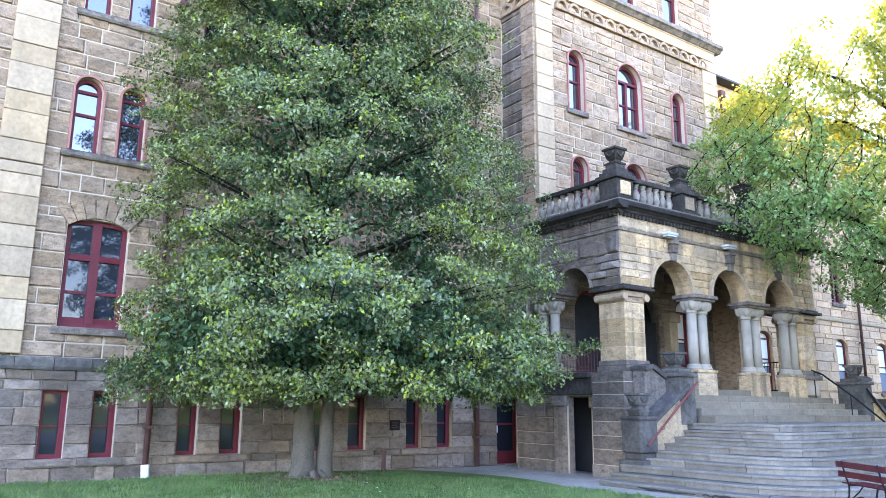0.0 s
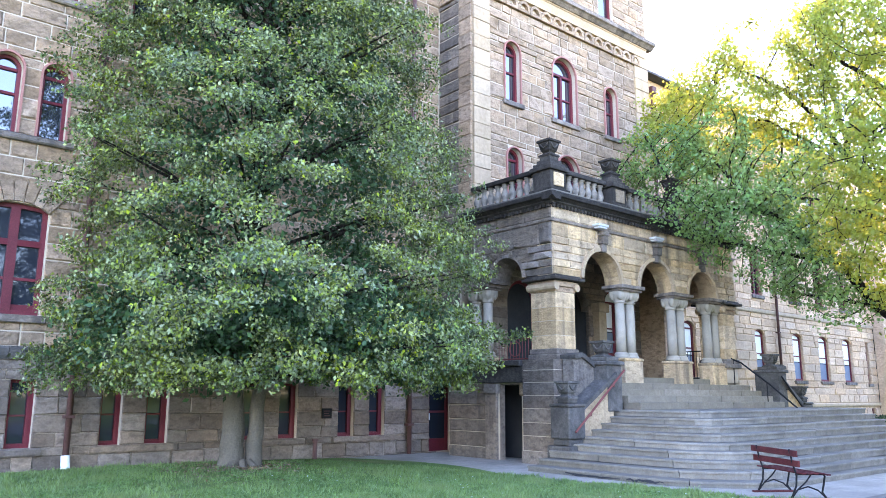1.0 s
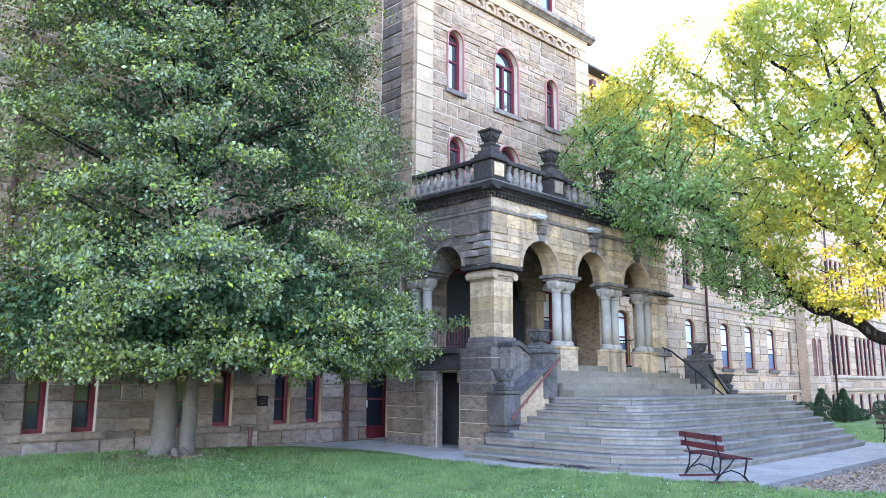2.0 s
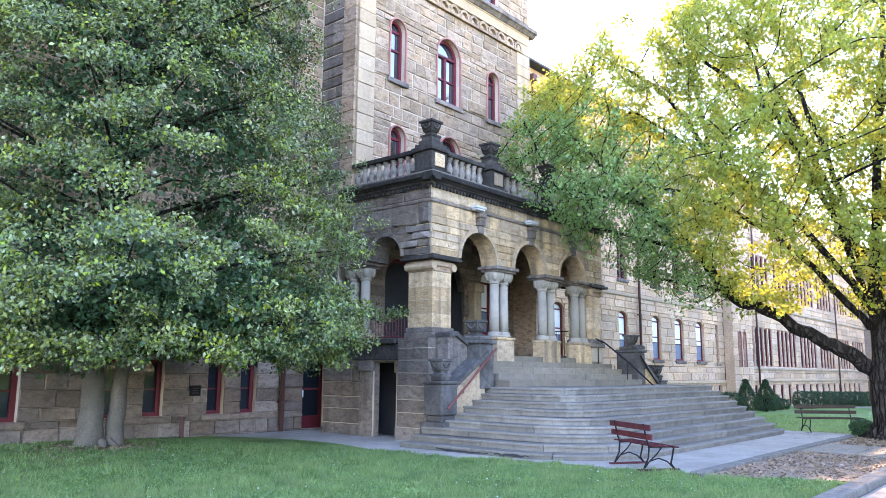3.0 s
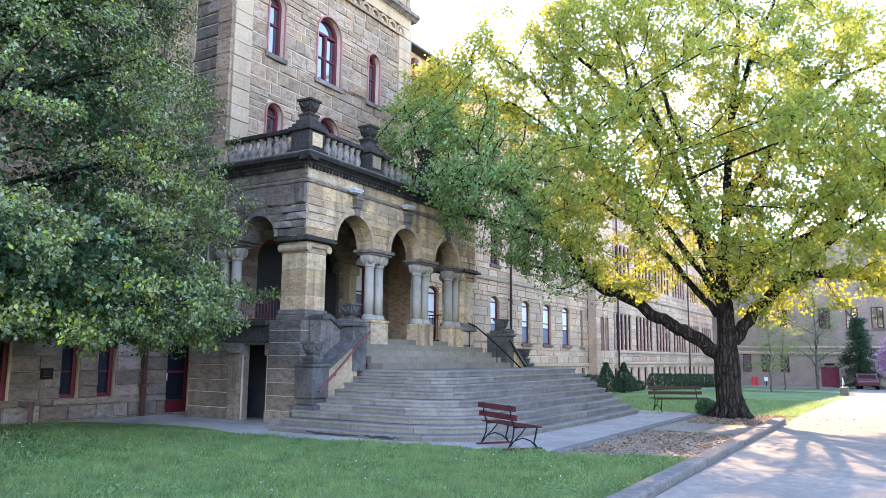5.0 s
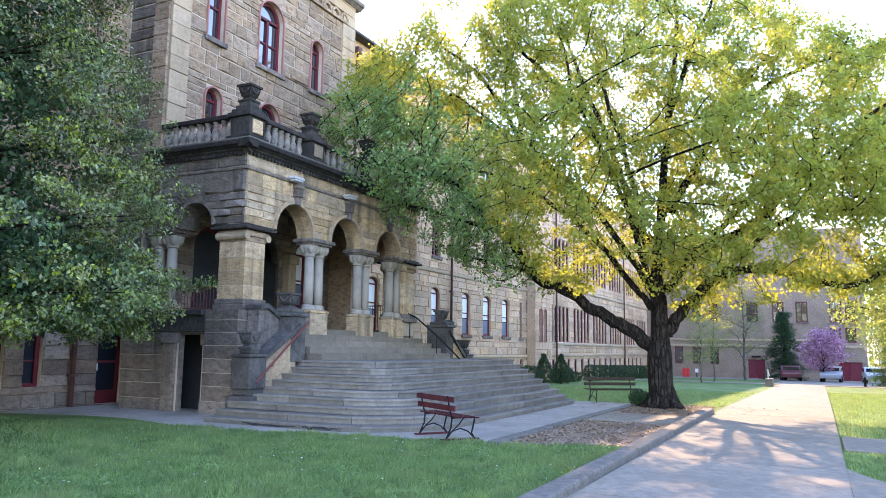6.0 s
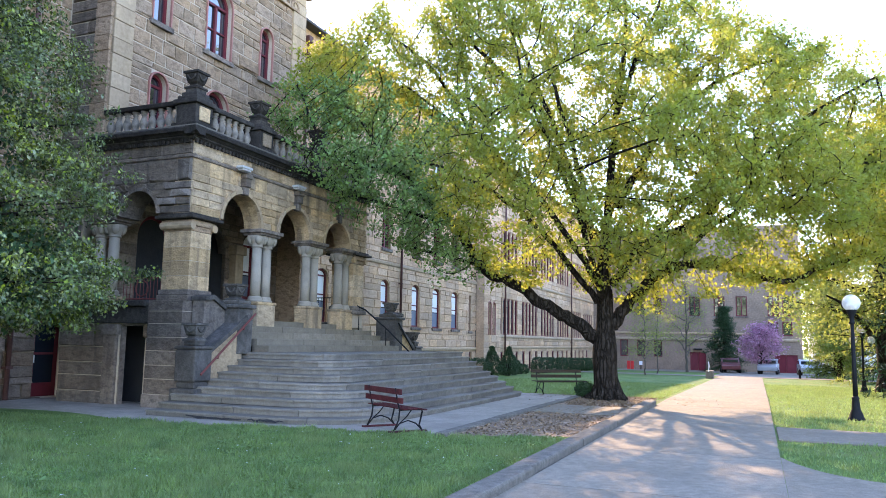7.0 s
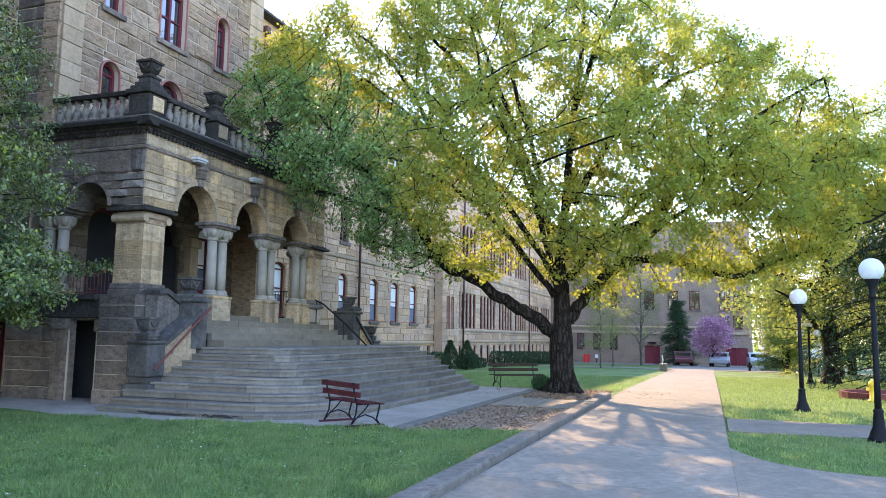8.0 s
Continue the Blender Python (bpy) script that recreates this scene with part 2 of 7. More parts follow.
GLOBE = material("frosted_white_globe", (0.82, 0.82, 0.8), (0.86, 0.86, 0.84), rough=0.3, bump=0.0, through_light=(0.9, 0.9, 0.88))
GLASS = bpy.data.materials.new("window_glass")
GLASS.use_nodes = True
gp = GLASS.node_tree.nodes["Principled BSDF"]
gp.inputs["Base Color"].default_value = (0.018, 0.022, 0.03, 1)
gp.inputs["Roughness"].default_value = 0.04
gp.inputs["IOR"].default_value = 1.5
gp.inputs["Specular IOR Level"].default_value = 0.5

GLASS_OLD = GLASS.copy()
GLASS_OLD.name = "old_reflective_window_glass"
GLASS_OLD.node_tree.nodes["Principled BSDF"].inputs["IOR"].default_value = 2.4


# ---- building helpers ----
def mesh_object(name, verts, faces, mat, parent=None, label="", smooth=False):
    me = bpy.data.meshes.new(name)
    me.from_pydata([tuple(v) for v in verts], [], faces)
    me.materials.append(mat)
    if smooth:
        me.polygons.foreach_set("use_smooth", [True] * len(me.polygons))
    me.update()
    ob = new(name, me)
    ob.parent = parent
    if label:
        ob["label"] = label
    return ob


def part(name, bm, mat, parent=None, label="", smooth=False):
    bmesh.ops.recalc_face_normals(bm, faces=bm.faces)
    me = bpy.data.meshes.new(name)
    bm.to_mesh(me)
    bm.free()
    me.materials.append(mat)
    if smooth:
        me.polygons.foreach_set("use_smooth", [True] * len(me.polygons))
    ob = new(name, me)
    ob.parent = parent
    if label:
        ob["label"] = label
    return ob


def thing(name, label, category, group="", kind="", at=(0, 0, 0), turn=0.0):
    ob = new(name)
    ob.matrix_world = pose(*at, 0, 0, turn)
    return tagged(ob, label, category, group, kind)


def box(bm, x0, x1, y0, y1, z0, z1, bevel=0.0):
    r = bmesh.ops.create_cube(bm, size=1.0, matrix=Matrix.Translation(((x0 + x1) / 2, (y0 + y1) / 2, (z0 + z1) / 2)) @ Matrix.Diagonal((abs(x1 - x0), abs(y1 - y0), abs(z1 - z0), 1)))
    if bevel:
        edges = {e for v in r["verts"] for e in v.link_edges}
        bmesh.ops.bevel(bm, geom=list(edges), offset=bevel, segments=2, affect="EDGES", profile=0.5)
    return bm


def boxes(*args, bevel=0.0):
    bm = bmesh.new()
    for a in args:
        box(bm, *a, bevel=bevel)
    return bm


def lathe(bm, profile, n=16, at=(0, 0, 0), square=False):
    """Turns (radius, z) rows round z; square: four-sided."""
    k = 4 if square else n
    off = math.pi / 4 if square else 0.0
    f = math.sqrt(2) if square else 1.0
    rings = [[bm.verts.new((at[0] + f * r * math.cos(off + 2 * math.pi * i / k), at[1] + f * r * math.sin(off + 2 * math.pi * i / k), at[2] + z)) for i in range(k)] for r, z in profile]
    for a, b in zip(rings, rings[1:]):
        for i in range(k):
            bm.faces.new((a[i], a[(i + 1) % k], b[(i + 1) % k], b[i]))
    bm.faces.new(rings[0][::-1])
    bm.faces.new(rings[-1])
    return bm


def rod(bm, pts, radius, n=8):
    """A round bar along a line of places; radius may be one per place."""
    rs = radius if isinstance(radius, (list, tuple)) else [radius] * len(pts)
    rings = []
    pts = [Vector(p) for p in pts]
    side = None
    for i, p in enumerate(pts):
        d = (pts[min(i + 1, len(pts) - 1)] - pts[max(i - 1, 0)]).normalized()
        side = d.orthogonal() if side is None else side - d * side.dot(d)
        side.normalize()
        up = d.cross(side)
        rings.append([bm.verts.new(p + side * rs[i] * math.cos(2 * math.pi * k / n) + up * rs[i] * math.sin(2 * math.pi * k / n)) for k in range(n)])
    for a, b in zip(rings, rings[1:]):
        for k in range(n):
            bm.faces.new((a[k], a[(k + 1) % n], b[(k + 1) % n], b[k]))
    bm.faces.new(rings[0][::-1])
    bm.faces.new(rings[-1])
    return bm


def outline(u0, u1, z0, z1, rise=0.0, inset=0.0, n=12):
    """The line round an opening: straight sides up to z1, then an arch of that rise."""
    a, b, lo = u0 + inset, u1 - inset, z0 + inset
    pts = [(a, lo), (a, z1 if rise else z1 - inset)]
    if rise:
        c, h = (u0 + u1) / 2, (u1 - u0) / 2
        s = rise / h
        for k in range(1, n):
            t = math.pi * (1 - k / n)
            pts.append((c + (h - inset) * math.cos(t), z1 + max(rise - inset, 0.02) * math.sin(t)))
    pts += [(b, z1 if rise else z1 - inset), (b, lo)]
    return pts


class Face:
    """A wall's face: u runs along it, d out of it, z up."""

    def __init__(self, x, y, turn=0.0):
        self.m = pose(x, y, 0, 0, 0, turn)

    def at(self, u, d, z):
        return self.m @ Vector((u, -d, z))


def ring(bm, face, outer, inner, d0, d1):
    """A flat frame between two lines of equal count, from depth d0 to d1."""
    n = len(outer)
    v = [[bm.verts.new(face.at(p[0], d, p[1])) for p in line] for line in (outer, inner) for d in (d0, d1)]
    for i in range(n):
        j = (i + 1) % n
        bm.faces.new((v[1][i], v[1][j], v[3][j], v[3][i]))
        bm.faces.new((v[0][i], v[2][i], v[2][j], v[0][j]))
        bm.faces.new((v[0][i], v[0][j], v[1][j], v[1][i]))
        bm.faces.new((v[2][i], v[3][i], v[3][j], v[2][j]))
    return bm


def sheet(bm, face, line, d0, d1):
    """A plate of the given outline between two depths."""
    a = [bm.verts.new(face.at(p[0], d0, p[1])) for p in line]
    b = [bm.verts.new(face.at(p[0], d1, p[1])) for p in line]
    n = len(line)
    bm.faces.new(a)
    bm.faces.new(b[::-1])
    for i in range(n):
        bm.faces.new((a[i], b[i], b[(i + 1) % n], a[(i + 1) % n]))
    return bm


def block(bm, face, u0, u1, d0, d1, z0, z1, bevel=0.0):
    """A box in a face's own measures."""
    mid = face.m @ Matrix.Translation(((u0 + u1) / 2, -(d0 + d1) / 2, (z0 + z1) / 2)) @ Matrix.Diagonal((u1 - u0, abs(d1 - d0), z1 - z0, 1))
    r = bmesh.ops.create_cube(bm, size=1.0, matrix=mid)
    if bevel:
        bmesh.ops.bevel(bm, geom=list({e for v in r["verts"] for e in v.link_edges}), offset=bevel, segments=1, affect="EDGES", profile=0.5)
    return bm


def walled(bm, face, u0, u1, z0, z1, openings, thick):
    """A wall with real openings (u0, u1, z0, spring, rise)."""
    us = sorted({u0, u1, *[v for o in openings for v in o[:2]]})
    tops = [o[3] + o[4] for o in openings]
    zs = sorted({z0, z1, *[o[2] for o in openings], *tops})
    for a, b in zip(us, us[1:]):
        run = None
        for c, d in zip(zs, zs[1:]):
            free = not any(o[0] < (a + b) / 2 < o[1] and o[2] < (c + d) / 2 < o[3] + o[4] for o in openings)
            if free and run is None:
                run = c
            if not free and run is not None:
                block(bm, face, a, b, -thick, 0, run, c)
                run = None
        if run is not None:
            block(bm, face, a, b, -thick, 0, run, zs[-1])
    for o in openings:
        if o[4]:
            line = outline(o[0], o[1], o[2], o[3], o[4])[1:-1]
            half = len(line) // 2
            top = o[3] + o[4]
            sheet(bm, face, line[: half + 1] + [(o[0], top)], -thick, 0)
            sheet(bm, face, [(o[1], top)] + line[half:], -thick, 0)
    return bm


def stone_meshes(count, rough, bevel, mat, name):
    """Unit blocks 1 x 1 with a chamfered, uneven face, to be scaled."""
    made = []
    rnd = random.Random(7)
    for _ in range(count):
        nu, nz = 4, 3
        verts, faces = [], []
        for j in range(nz + 1):
            for i in range(nu + 1):
                edge = i in (0, nu) or j in (0, nz)
                d = 0.0 if edge else 1.0 - rough + rough * rnd.random() * 1.6
                u, z = i / nu, j / nz
                if not edge:
                    u = (0.03, 0.03, 0.5, 0.97, 0.97)[i] + rnd.uniform(-0.03, 0.03)
                    z = (0.06, 0.07, 0.93, 0.94)[j] + rnd.uniform(-0.03, 0.03)
                verts.append((u, -d, z))
        for j in range(nz):
            for i in range(nu):
                k = j * (nu + 1) + i
                faces.append((k, k + 1, k + nu + 2, k + nu + 1))
        me = bpy.data.meshes.new(name)
        me.from_pydata(verts, [], faces)
        me.materials.append(mat)
        made.append(me)
    return made


def masonry(parent, face, u0, u1, z0, z1, openings, mat, rows=(0.27, 0.42), lengths=(0.5, 1.25), proud=0.045, singles=300, near=None, rough=0.5, seed=1, first="stone", gap=0.013):
    """Courses of separate stones on a wall; the ones nearest the plan's spot are parts, the rest one joined part."""
    rnd = random.Random(seed)
    shapes = stone_meshes(6, rough, 0.02, mat, first)
    found = []
    edges = sorted({e for o in openings for e in ((o[2],) if o[4] else (o[2], o[3]))})
    z = z0
    while z < z1 - 0.05:
        h = min(rnd.uniform(*rows), z1 - z)
        if z1 - z - h < 0.15:
            h = z1 - z
        if any(o[4] and o[3] - 0.1 < z < o[3] + o[4] for o in openings):
            h = min(h, 0.2)
        for e in edges:
            if z + 0.05 < e < z + h + 0.12 and e < z1 + 0.01:
                h = e - z
                break
        gaps = []
        for o in openings:
            lo, hi = o[2], o[3] + o[4]
            if z < hi - 0.02 and z + h > lo + 0.02:
                c, w = (o[0] + o[1]) / 2, (o[1] - o[0]) / 2
                k = 1.0
                if o[4] and z > o[3]:
                    k = math.sqrt(max(0.0, 1 - ((z - o[3]) / o[4]) ** 2))
                gaps.append((c - w * k, c + w * k))
        gaps.sort()
        free, at = [], u0
        for g in gaps:
            if g[0] > at:
                free.append((at, g[0]))
            at = max(at, g[1])
        if at < u1:
            free.append((at, u1))
        for a, b in free:
            u = a
            while u < b - 0.02:
                w = rnd.uniform(*lengths)
                if b - u - w < 0.3:
                    w = b - u
                if w > 0.08:
                    found.append((u + gap, u + w - gap, z + gap, z + h - gap, rnd.randrange(6), proud * rnd.uniform(0.6, 1.3)))
                u += w
        z += h
    if near:
        found.sort(key=lambda s: (((s[0] + s[1]) / 2 - near[0]) ** 2 + ((s[2] + s[3]) / 2 - near[1]) ** 2))
    for a, b, c, d, k, out in found[:singles]:
        ob = new(first, shapes[k])
        ob.parent = parent
        ob.matrix_basis = face.m @ Matrix.Translation((a, 0, c)) @ Matrix.Diagonal((b - a, out, d - c, 1))
    if found[singles:]:
        vs, fs = [], []
        for a, b, c, d, k, out in found[singles:]:
            base = len(vs)
            vs += [tuple(face.m @ Vector((a + (b - a) * v.co.x, out * v.co.y, c + (d - c) * v.co.z))) for v in shapes[k].vertices]
            fs += [tuple(base + i for i in p.vertices) for p in shapes[k].polygons]
        tagged(mesh_object("stonework", vs, fs, mat, parent), kind="stuff")


def voussoirs(parent, face, c, z, r_in, r_out, d, mat, count=9, name="arch_stone", rise_k=1.0):
    for k in range(count):
        a0, a1 = math.pi * k / count + 0.008, math.pi * (k + 1) / count - 0.008
        line = [(c + r * math.cos(t), z + rise_k * r * math.sin(t)) for r, ts in ((r_in, (a0, (a0 + a1) / 2, a1)), (r_out, (a1, (a0 + a1) / 2, a0))) for t in ts]
        bm = sheet(bmesh.new(), face, line, -0.02, d)
        part(name, bm, mat, parent)


def band(parent, name, face, u0, u1, z0, z1, d, mat, profile=None, label=""):
    """A moulded course; profile: (depth, height) rows as shares."""
    bm = bmesh.new()
    rows = profile or ((0.75, 0.0), (1.0, 0.25), (1.0, 0.8), (0.6, 1.0))
    lines = []
    for k, u in enumerate((u0, u1)):
        lines.append([bm.verts.new(face.at(u, q, z)) for q, z in [(-0.05, z0)] + [(d * a, z0 + (z1 - z0) * b) for a, b in rows] + [(-0.05, z1)]])
    n = len(lines[0])
    for i in range(n):
        bm.faces.new((lines[0][i], lines[1][i], lines[1][(i + 1) % n], lines[0][(i + 1) % n]))
    bm.faces.new(lines[0])
    bm.faces.new(lines[1][::-1])
    return part(name, bm, mat, parent, label)


made_windows = [0]


def window(face, u0, u1, z0, z1, rise=0.0, style="sash", sill=True, deep=0.13, blind=False, surround=False, label="", glass=None):
    """A window set back in its opening: frame, bars, panes, sill."""
    made_windows[0] += 1
    win = thing("window_%d" % made_windows[0], label or "maroon painted timber window with dark glass in a sandstone wall", "window", kind="structure")
    w = min(0.10, (u1 - u0) * 0.13)
    line0, line1 = outline(u0, u1, z0, z1, rise), outline(u0, u1, z0, z1, rise, w)
    part("window_frame", ring(bmesh.new(), face, line0, line1, -deep - 0.1, -deep), RED, win)
    part("pane", sheet(bmesh.new(), face, line1, -deep - 0.075, -deep - 0.065), glass or GLASS, win)
    bars = bmesh.new()
    c = (u0 + u1) / 2
    if style == "cross":
        block(bars, face, c - 0.09, c + 0.09, -deep - 0.06, -deep + 0.02, z0 + w, z1 + rise - w * 0.8)
        block(bars, face, u0 + w, u1 - w, -deep - 0.06, -deep + 0.015, z0 + (z1 - z0) * 0.66, z0 + (z1 - z0) * 0.66 + 0.13)
        block(bars, face, u0 + w, u1 - w, -deep - 0.06, -deep - 0.02, z0 + (z1 - z0) * 0.33, z0 + (z1 - z0) * 0.33 + 0.06)
        block(bars, face, u0 + w, u1 - w, -deep - 0.06, -deep - 0.02, z0 + w, z0 + w + 0.12)
    elif style == "pair":
        block(bars, face, c - 0.05, c + 0.05, -deep - 0.06, -deep + 0.01, z0 + w, z1)
        block(bars, face, u0 + w, u1 - w, -deep - 0.06, -deep + 0.01, z1 - 0.04, z1 + 0.04)
        block(bars, face, u0 + w, u1 - w, -deep - 0.06, -deep - 0.02, z0 + (z1 - z0) * 0.5, z0 + (z1 - z0) * 0.5 + 0.05)
    elif style == "sash":
        block(bars, face, u0 + w, u1 - w, -deep - 0.06, -deep - 0.02, (z0 + z1 + rise) / 2, (z0 + z1 + rise) / 2 + 0.06)
        if rise > 0.2:
            block(bars, face, u0 + w, u1 - w, -deep - 0.06, -deep - 0.02, z1 - 0.05, z1 + 0.02)
    elif style == "slit":
        block(bars, face, u1 - w - (u1 - u0) * 0.11, u1 - w, -deep - 0.06, -deep + 0.01, z0 + w, z1 - w)
        block(bars, face, u0 + w, u1 - w, -deep - 0.06, -deep - 0.02, z0 + w, z0 + w + 0.03)
        block(bars, face, u0 + w, u1 - w, -deep - 0.06, -deep - 0.02, z0 + (z1 - z0) * 0.46, z0 + (z1 - z0) * 0.46 + 0.035)
    if len(bars.verts):
        part("glazing_bar", bars, RED, win)
    else:
        bars.free()
    if blind:
        top = z1 + rise
        part("blind", sheet(bmesh.new(), face, outline(u0 + w, u1 - w, z0 + (z1 - z0) * 0.46, z1, max(rise - w, 0.0)), -deep - 0.06, -deep - 0.05), BLIND, win, "pale roller blind drawn half down")
        part("screen", sheet(bmesh.new(), face, outline(u0 + w, u1 - w, z0 + w, z0 + (z1 - z0) * 0.44), -deep - 0.055, -deep - 0.045), SHADE_BLUE, win, "grey blue insect screen")
    if sill:
        part("window_sill", block(bmesh.new(), face, u0 - 0.12, u1 + 0.12, -deep, 0.12, z0 - 0.16, z0 - 0.003, bevel=0.015), STONE_SOOT_SHADE, win)
    if surround:
        part("arch_moulding", ring(bmesh.new(), face, outline(u0 - 0.05, u1 + 0.05, z0 + 0.01, z1, rise + 0.05), outline(u0 - 0.005, u1 + 0.005, z0 + 0.01, z1, rise + 0.005), -0.03, 0.075), surround, win)
    return win


def ground_z(x, y):
    """The lie of the land."""
    z = -0.016 * max(0.0, x - 25.0) if x < 130 else -1.68
    z += 0.27 * math.exp(-((x - 6.9) ** 2 + (y - 14.3) ** 2) / 14.0)
    z += 0.08 * max(0.0, min(1.0, (7.0 - x) / 4.0)) * max(0.0, min(1.0, (y - 12.0) / 4.0))
    return z


# ---- ground, paving ----
def patch(name, xs, ys, lift, mat, inside=None, parent=None, label="", category="", kind="structure", thick=0.0):
    """A piece of ground that follows the lie of the land."""
    vs, fs, idx = [], [], {}
    for i, x in enumerate(xs):
        for j, y in enumerate(ys):
            idx[i, j] = len(vs)
            vs.append((x, y, ground_z(x, y) + lift))
    for i in range(len(xs) - 1):
        for j in range(len(ys) - 1):
            if inside is None or inside((xs[i] + xs[i + 1]) / 2, (ys[j] + ys[j + 1]) / 2):
                fs.append((idx[i, j], idx[i + 1, j], idx[i + 1, j + 1], idx[i, j + 1]))
    ob = mesh_object(name, vs, fs, mat, parent, smooth=True)
    if not parent:
        tagged(ob, label, category, kind=kind)
    return ob


def steps_of(a, b, n):
    return [a + (b - a) * k / n for k in range(n + 1)]


GX = [-1500, -600, -200, -80, -40, -20] + steps_of(-12, 30, 84) + steps_of(32, 130, 49) + [160, 250, 600, 1500]
GY = [-1500, -600, -200, -80, -40, -25] + steps_of(-16, 20, 72) + [30, 60, 200, 600, 1500]
patch("ground", GX, GY, 0.0, LAWN, label="mown green lawn sloping gently away across the grounds", category="lawn")

# road: separate slabs of concrete with joints, 3 m wide
road = thing("road", "pale concrete drive with dappled shade and expansion joints", "road", kind="structure")
x = 0.5
rnd = random.Random(3)
joints = [-12.0, -6.0, 0.0, 4.5, 9.0, 12.6, 17.9, 22.4, 27.5, 33.0, 38.5, 44.0, 49.5, 55.0, 60.0]
for a, b in zip(joints, joints[1:]):
    xs, vs, fs = steps_of(a + 0.01, b - 0.01, 5), [], []
    for x in xs:
        for y in (-0.33, 1.2, 2.62):
            vs.append((x, y, ground_z(x, y) + 0.035))
    for i in range(5):
        for j in range(2):
            k = i * 3 + j
            fs.append((k, k + 3, k + 4, k + 1))
    n = len(vs)
    vs += [(v[0], v[1], v[2] - 0.2) for v in vs]
    rim = [0, 3, 6, 9, 12, 15, 16, 17, 14, 11, 8, 5, 2, 1]
    fs += [(rim[k], rim[k - 1], rim[k - 1] + n, rim[k] + n) for k in range(len(rim))]
    mesh_object("slab", vs, fs, CONCRETE, road)
patch("cross_road", steps_of(60.05, 64, 4), steps_of(-40, 16, 56), 0.03, CONCRETE, label="pale concrete cross drive at the end of the lawns", category="road")
patch("far_road", steps_of(64, 89, 20), steps_of(-40, 14, 20), 0.02, CONCRETE, inside=lambda x, y: x > 76 or -6 < y < 3, label="sunlit paved yard before the far building", category="road")


def branch_edge(y):
    """Where the paved branch of the drive meets the side lawn."""
    return 10.95 + 1.9 * math.exp(1.9 * (y + 0.36))


vs, fs = [], []
for k, y in enumerate([-0.335 - 0.1 * j for j in range(30)] + [-4.0, -6.0, -10.0, -16.0]):
    vs += [(-12.0, y, 0.03), (branch_edge(y), y, 0.03), (branch_edge(y), y, -0.1)]
    if k:
        i = 3 * k
        fs += [(i - 3, i, i + 1, i - 2), (i - 2, i + 1, i + 2, i - 1)]
tagged(mesh_object("branch_road", vs, fs, CONCRETE), "pale concrete branch of the drive rounding the side lawn", "road", kind="structure")
walk_r = thing("side_path", "narrow concrete path branching off the drive across the lawn", "path", kind="structure")
for a, b in ((-0.36, -4.0), (-4.0, -8.0), (-8.0, -14.0)):
    part("slab", boxes((15.4, 17.75, b + 0.015, a - 0.015, -0.15, 0.03), bevel=0.008), CONCRETE, walk_r)

# kerb along the drive
kerb = thing("kerb", "weathered grey concrete kerb along the drive", "kerb", kind="structure")
for a, b in ((-9.0, -4.5), (-4.5, 0.0), (0.0, 3.2), (3.2, 6.4), (6.4, 9.6), (9.6, 12.7), (12.7, 16.0), (16.0, 19.2), (19.2, 22.4)):
    bm = boxes((a + 0.012, b - 0.012, 2.63 + rnd.uniform(-0.02, 0.02), 2.93, -0.2, 0.15 + rnd.uniform(-0.012, 0.012)), bevel=0.035)
    part("kerbstone", bm, KERB, kerb)
kerb2 = thing("kerb", "low concrete edge of the paved forecourt beside the gravel bed", "kerb", kind="structure")
for a, b in ((12.75, 15.9), (15.9, 19.0), (19.0, 22.2), (22.2, 24.3)):
    part("kerbstone", boxes((a + 0.01, b - 0.01, 5.14, 5.36, -0.2, 0.075 + rnd.uniform(-0.01, 0.01)), bevel=0.02), KERB, kerb2)


def court_edge(y):
    """Where lawn meets the paved forecourt, on its near side."""
    return 10.7 + (14.6 - y) * 0.30 if y > 10.6 else 11.9 + (10.6 - y) * 0.2


# forecourt slabs round the stairs
court = thing("forecourt", "grey concrete forecourt round the entrance stairs", "pavement", kind="structure")
ys = [5.37, 7.2, 9.2, 11.2, 13.2, 15.2, 17.45]
for a, b in zip(ys, ys[1:]):
    cuts = [court_edge((a + b) / 2), 14.6, 17.4, 20.2, 22.6, 24.75]
    for k, (c, d) in enumerate(zip(cuts, cuts[1:])):
        bm = bmesh.new()
        l0, l1 = (court_edge(a), court_edge(b)) if k == 0 else (c, c)
        r0 = r1 = d
        low = [bm.verts.new(v) for v in ((l0 + 0.008, a + 0.008, -0.15), (r0 - 0.008, a + 0.008, -0.15), (r1 - 0.008, b - 0.008, -0.15), (l1 + 0.008, b - 0.008, -0.15))]
        top = [bm.verts.new((v.co.x, v.co.y, 0.035)) for v in low]
        bm.faces.new(top)
        for i in range(4):
            bm.faces.new((low[i], low[(i + 1) % 4], top[(i + 1) % 4], top[i]))
        part("slab", bm, PAVING, court)
patch("flower_bed", steps_of(12.9, 25.5, 42), steps_of(2.94, 5.13, 10), 0.02, SOIL, inside=lambda x, y: x > 13.9 - (y - 2.9) * 0.45, label="bare soil bed strewn with dry leaves and pale gravel", category="soil bed")
crossing = thing("path", "short concrete path across the soil bed", "path", kind="structure")
part("slab", boxes((18.2, 20.6, 2.95, 4.0, -0.1, 0.05), bevel=0.01), CONCRETE, crossing)
part("slab", boxes((18.2, 20.6, 4.02, 5.12, -0.1, 0.05), bevel=0.01), CONCRETE, crossing)

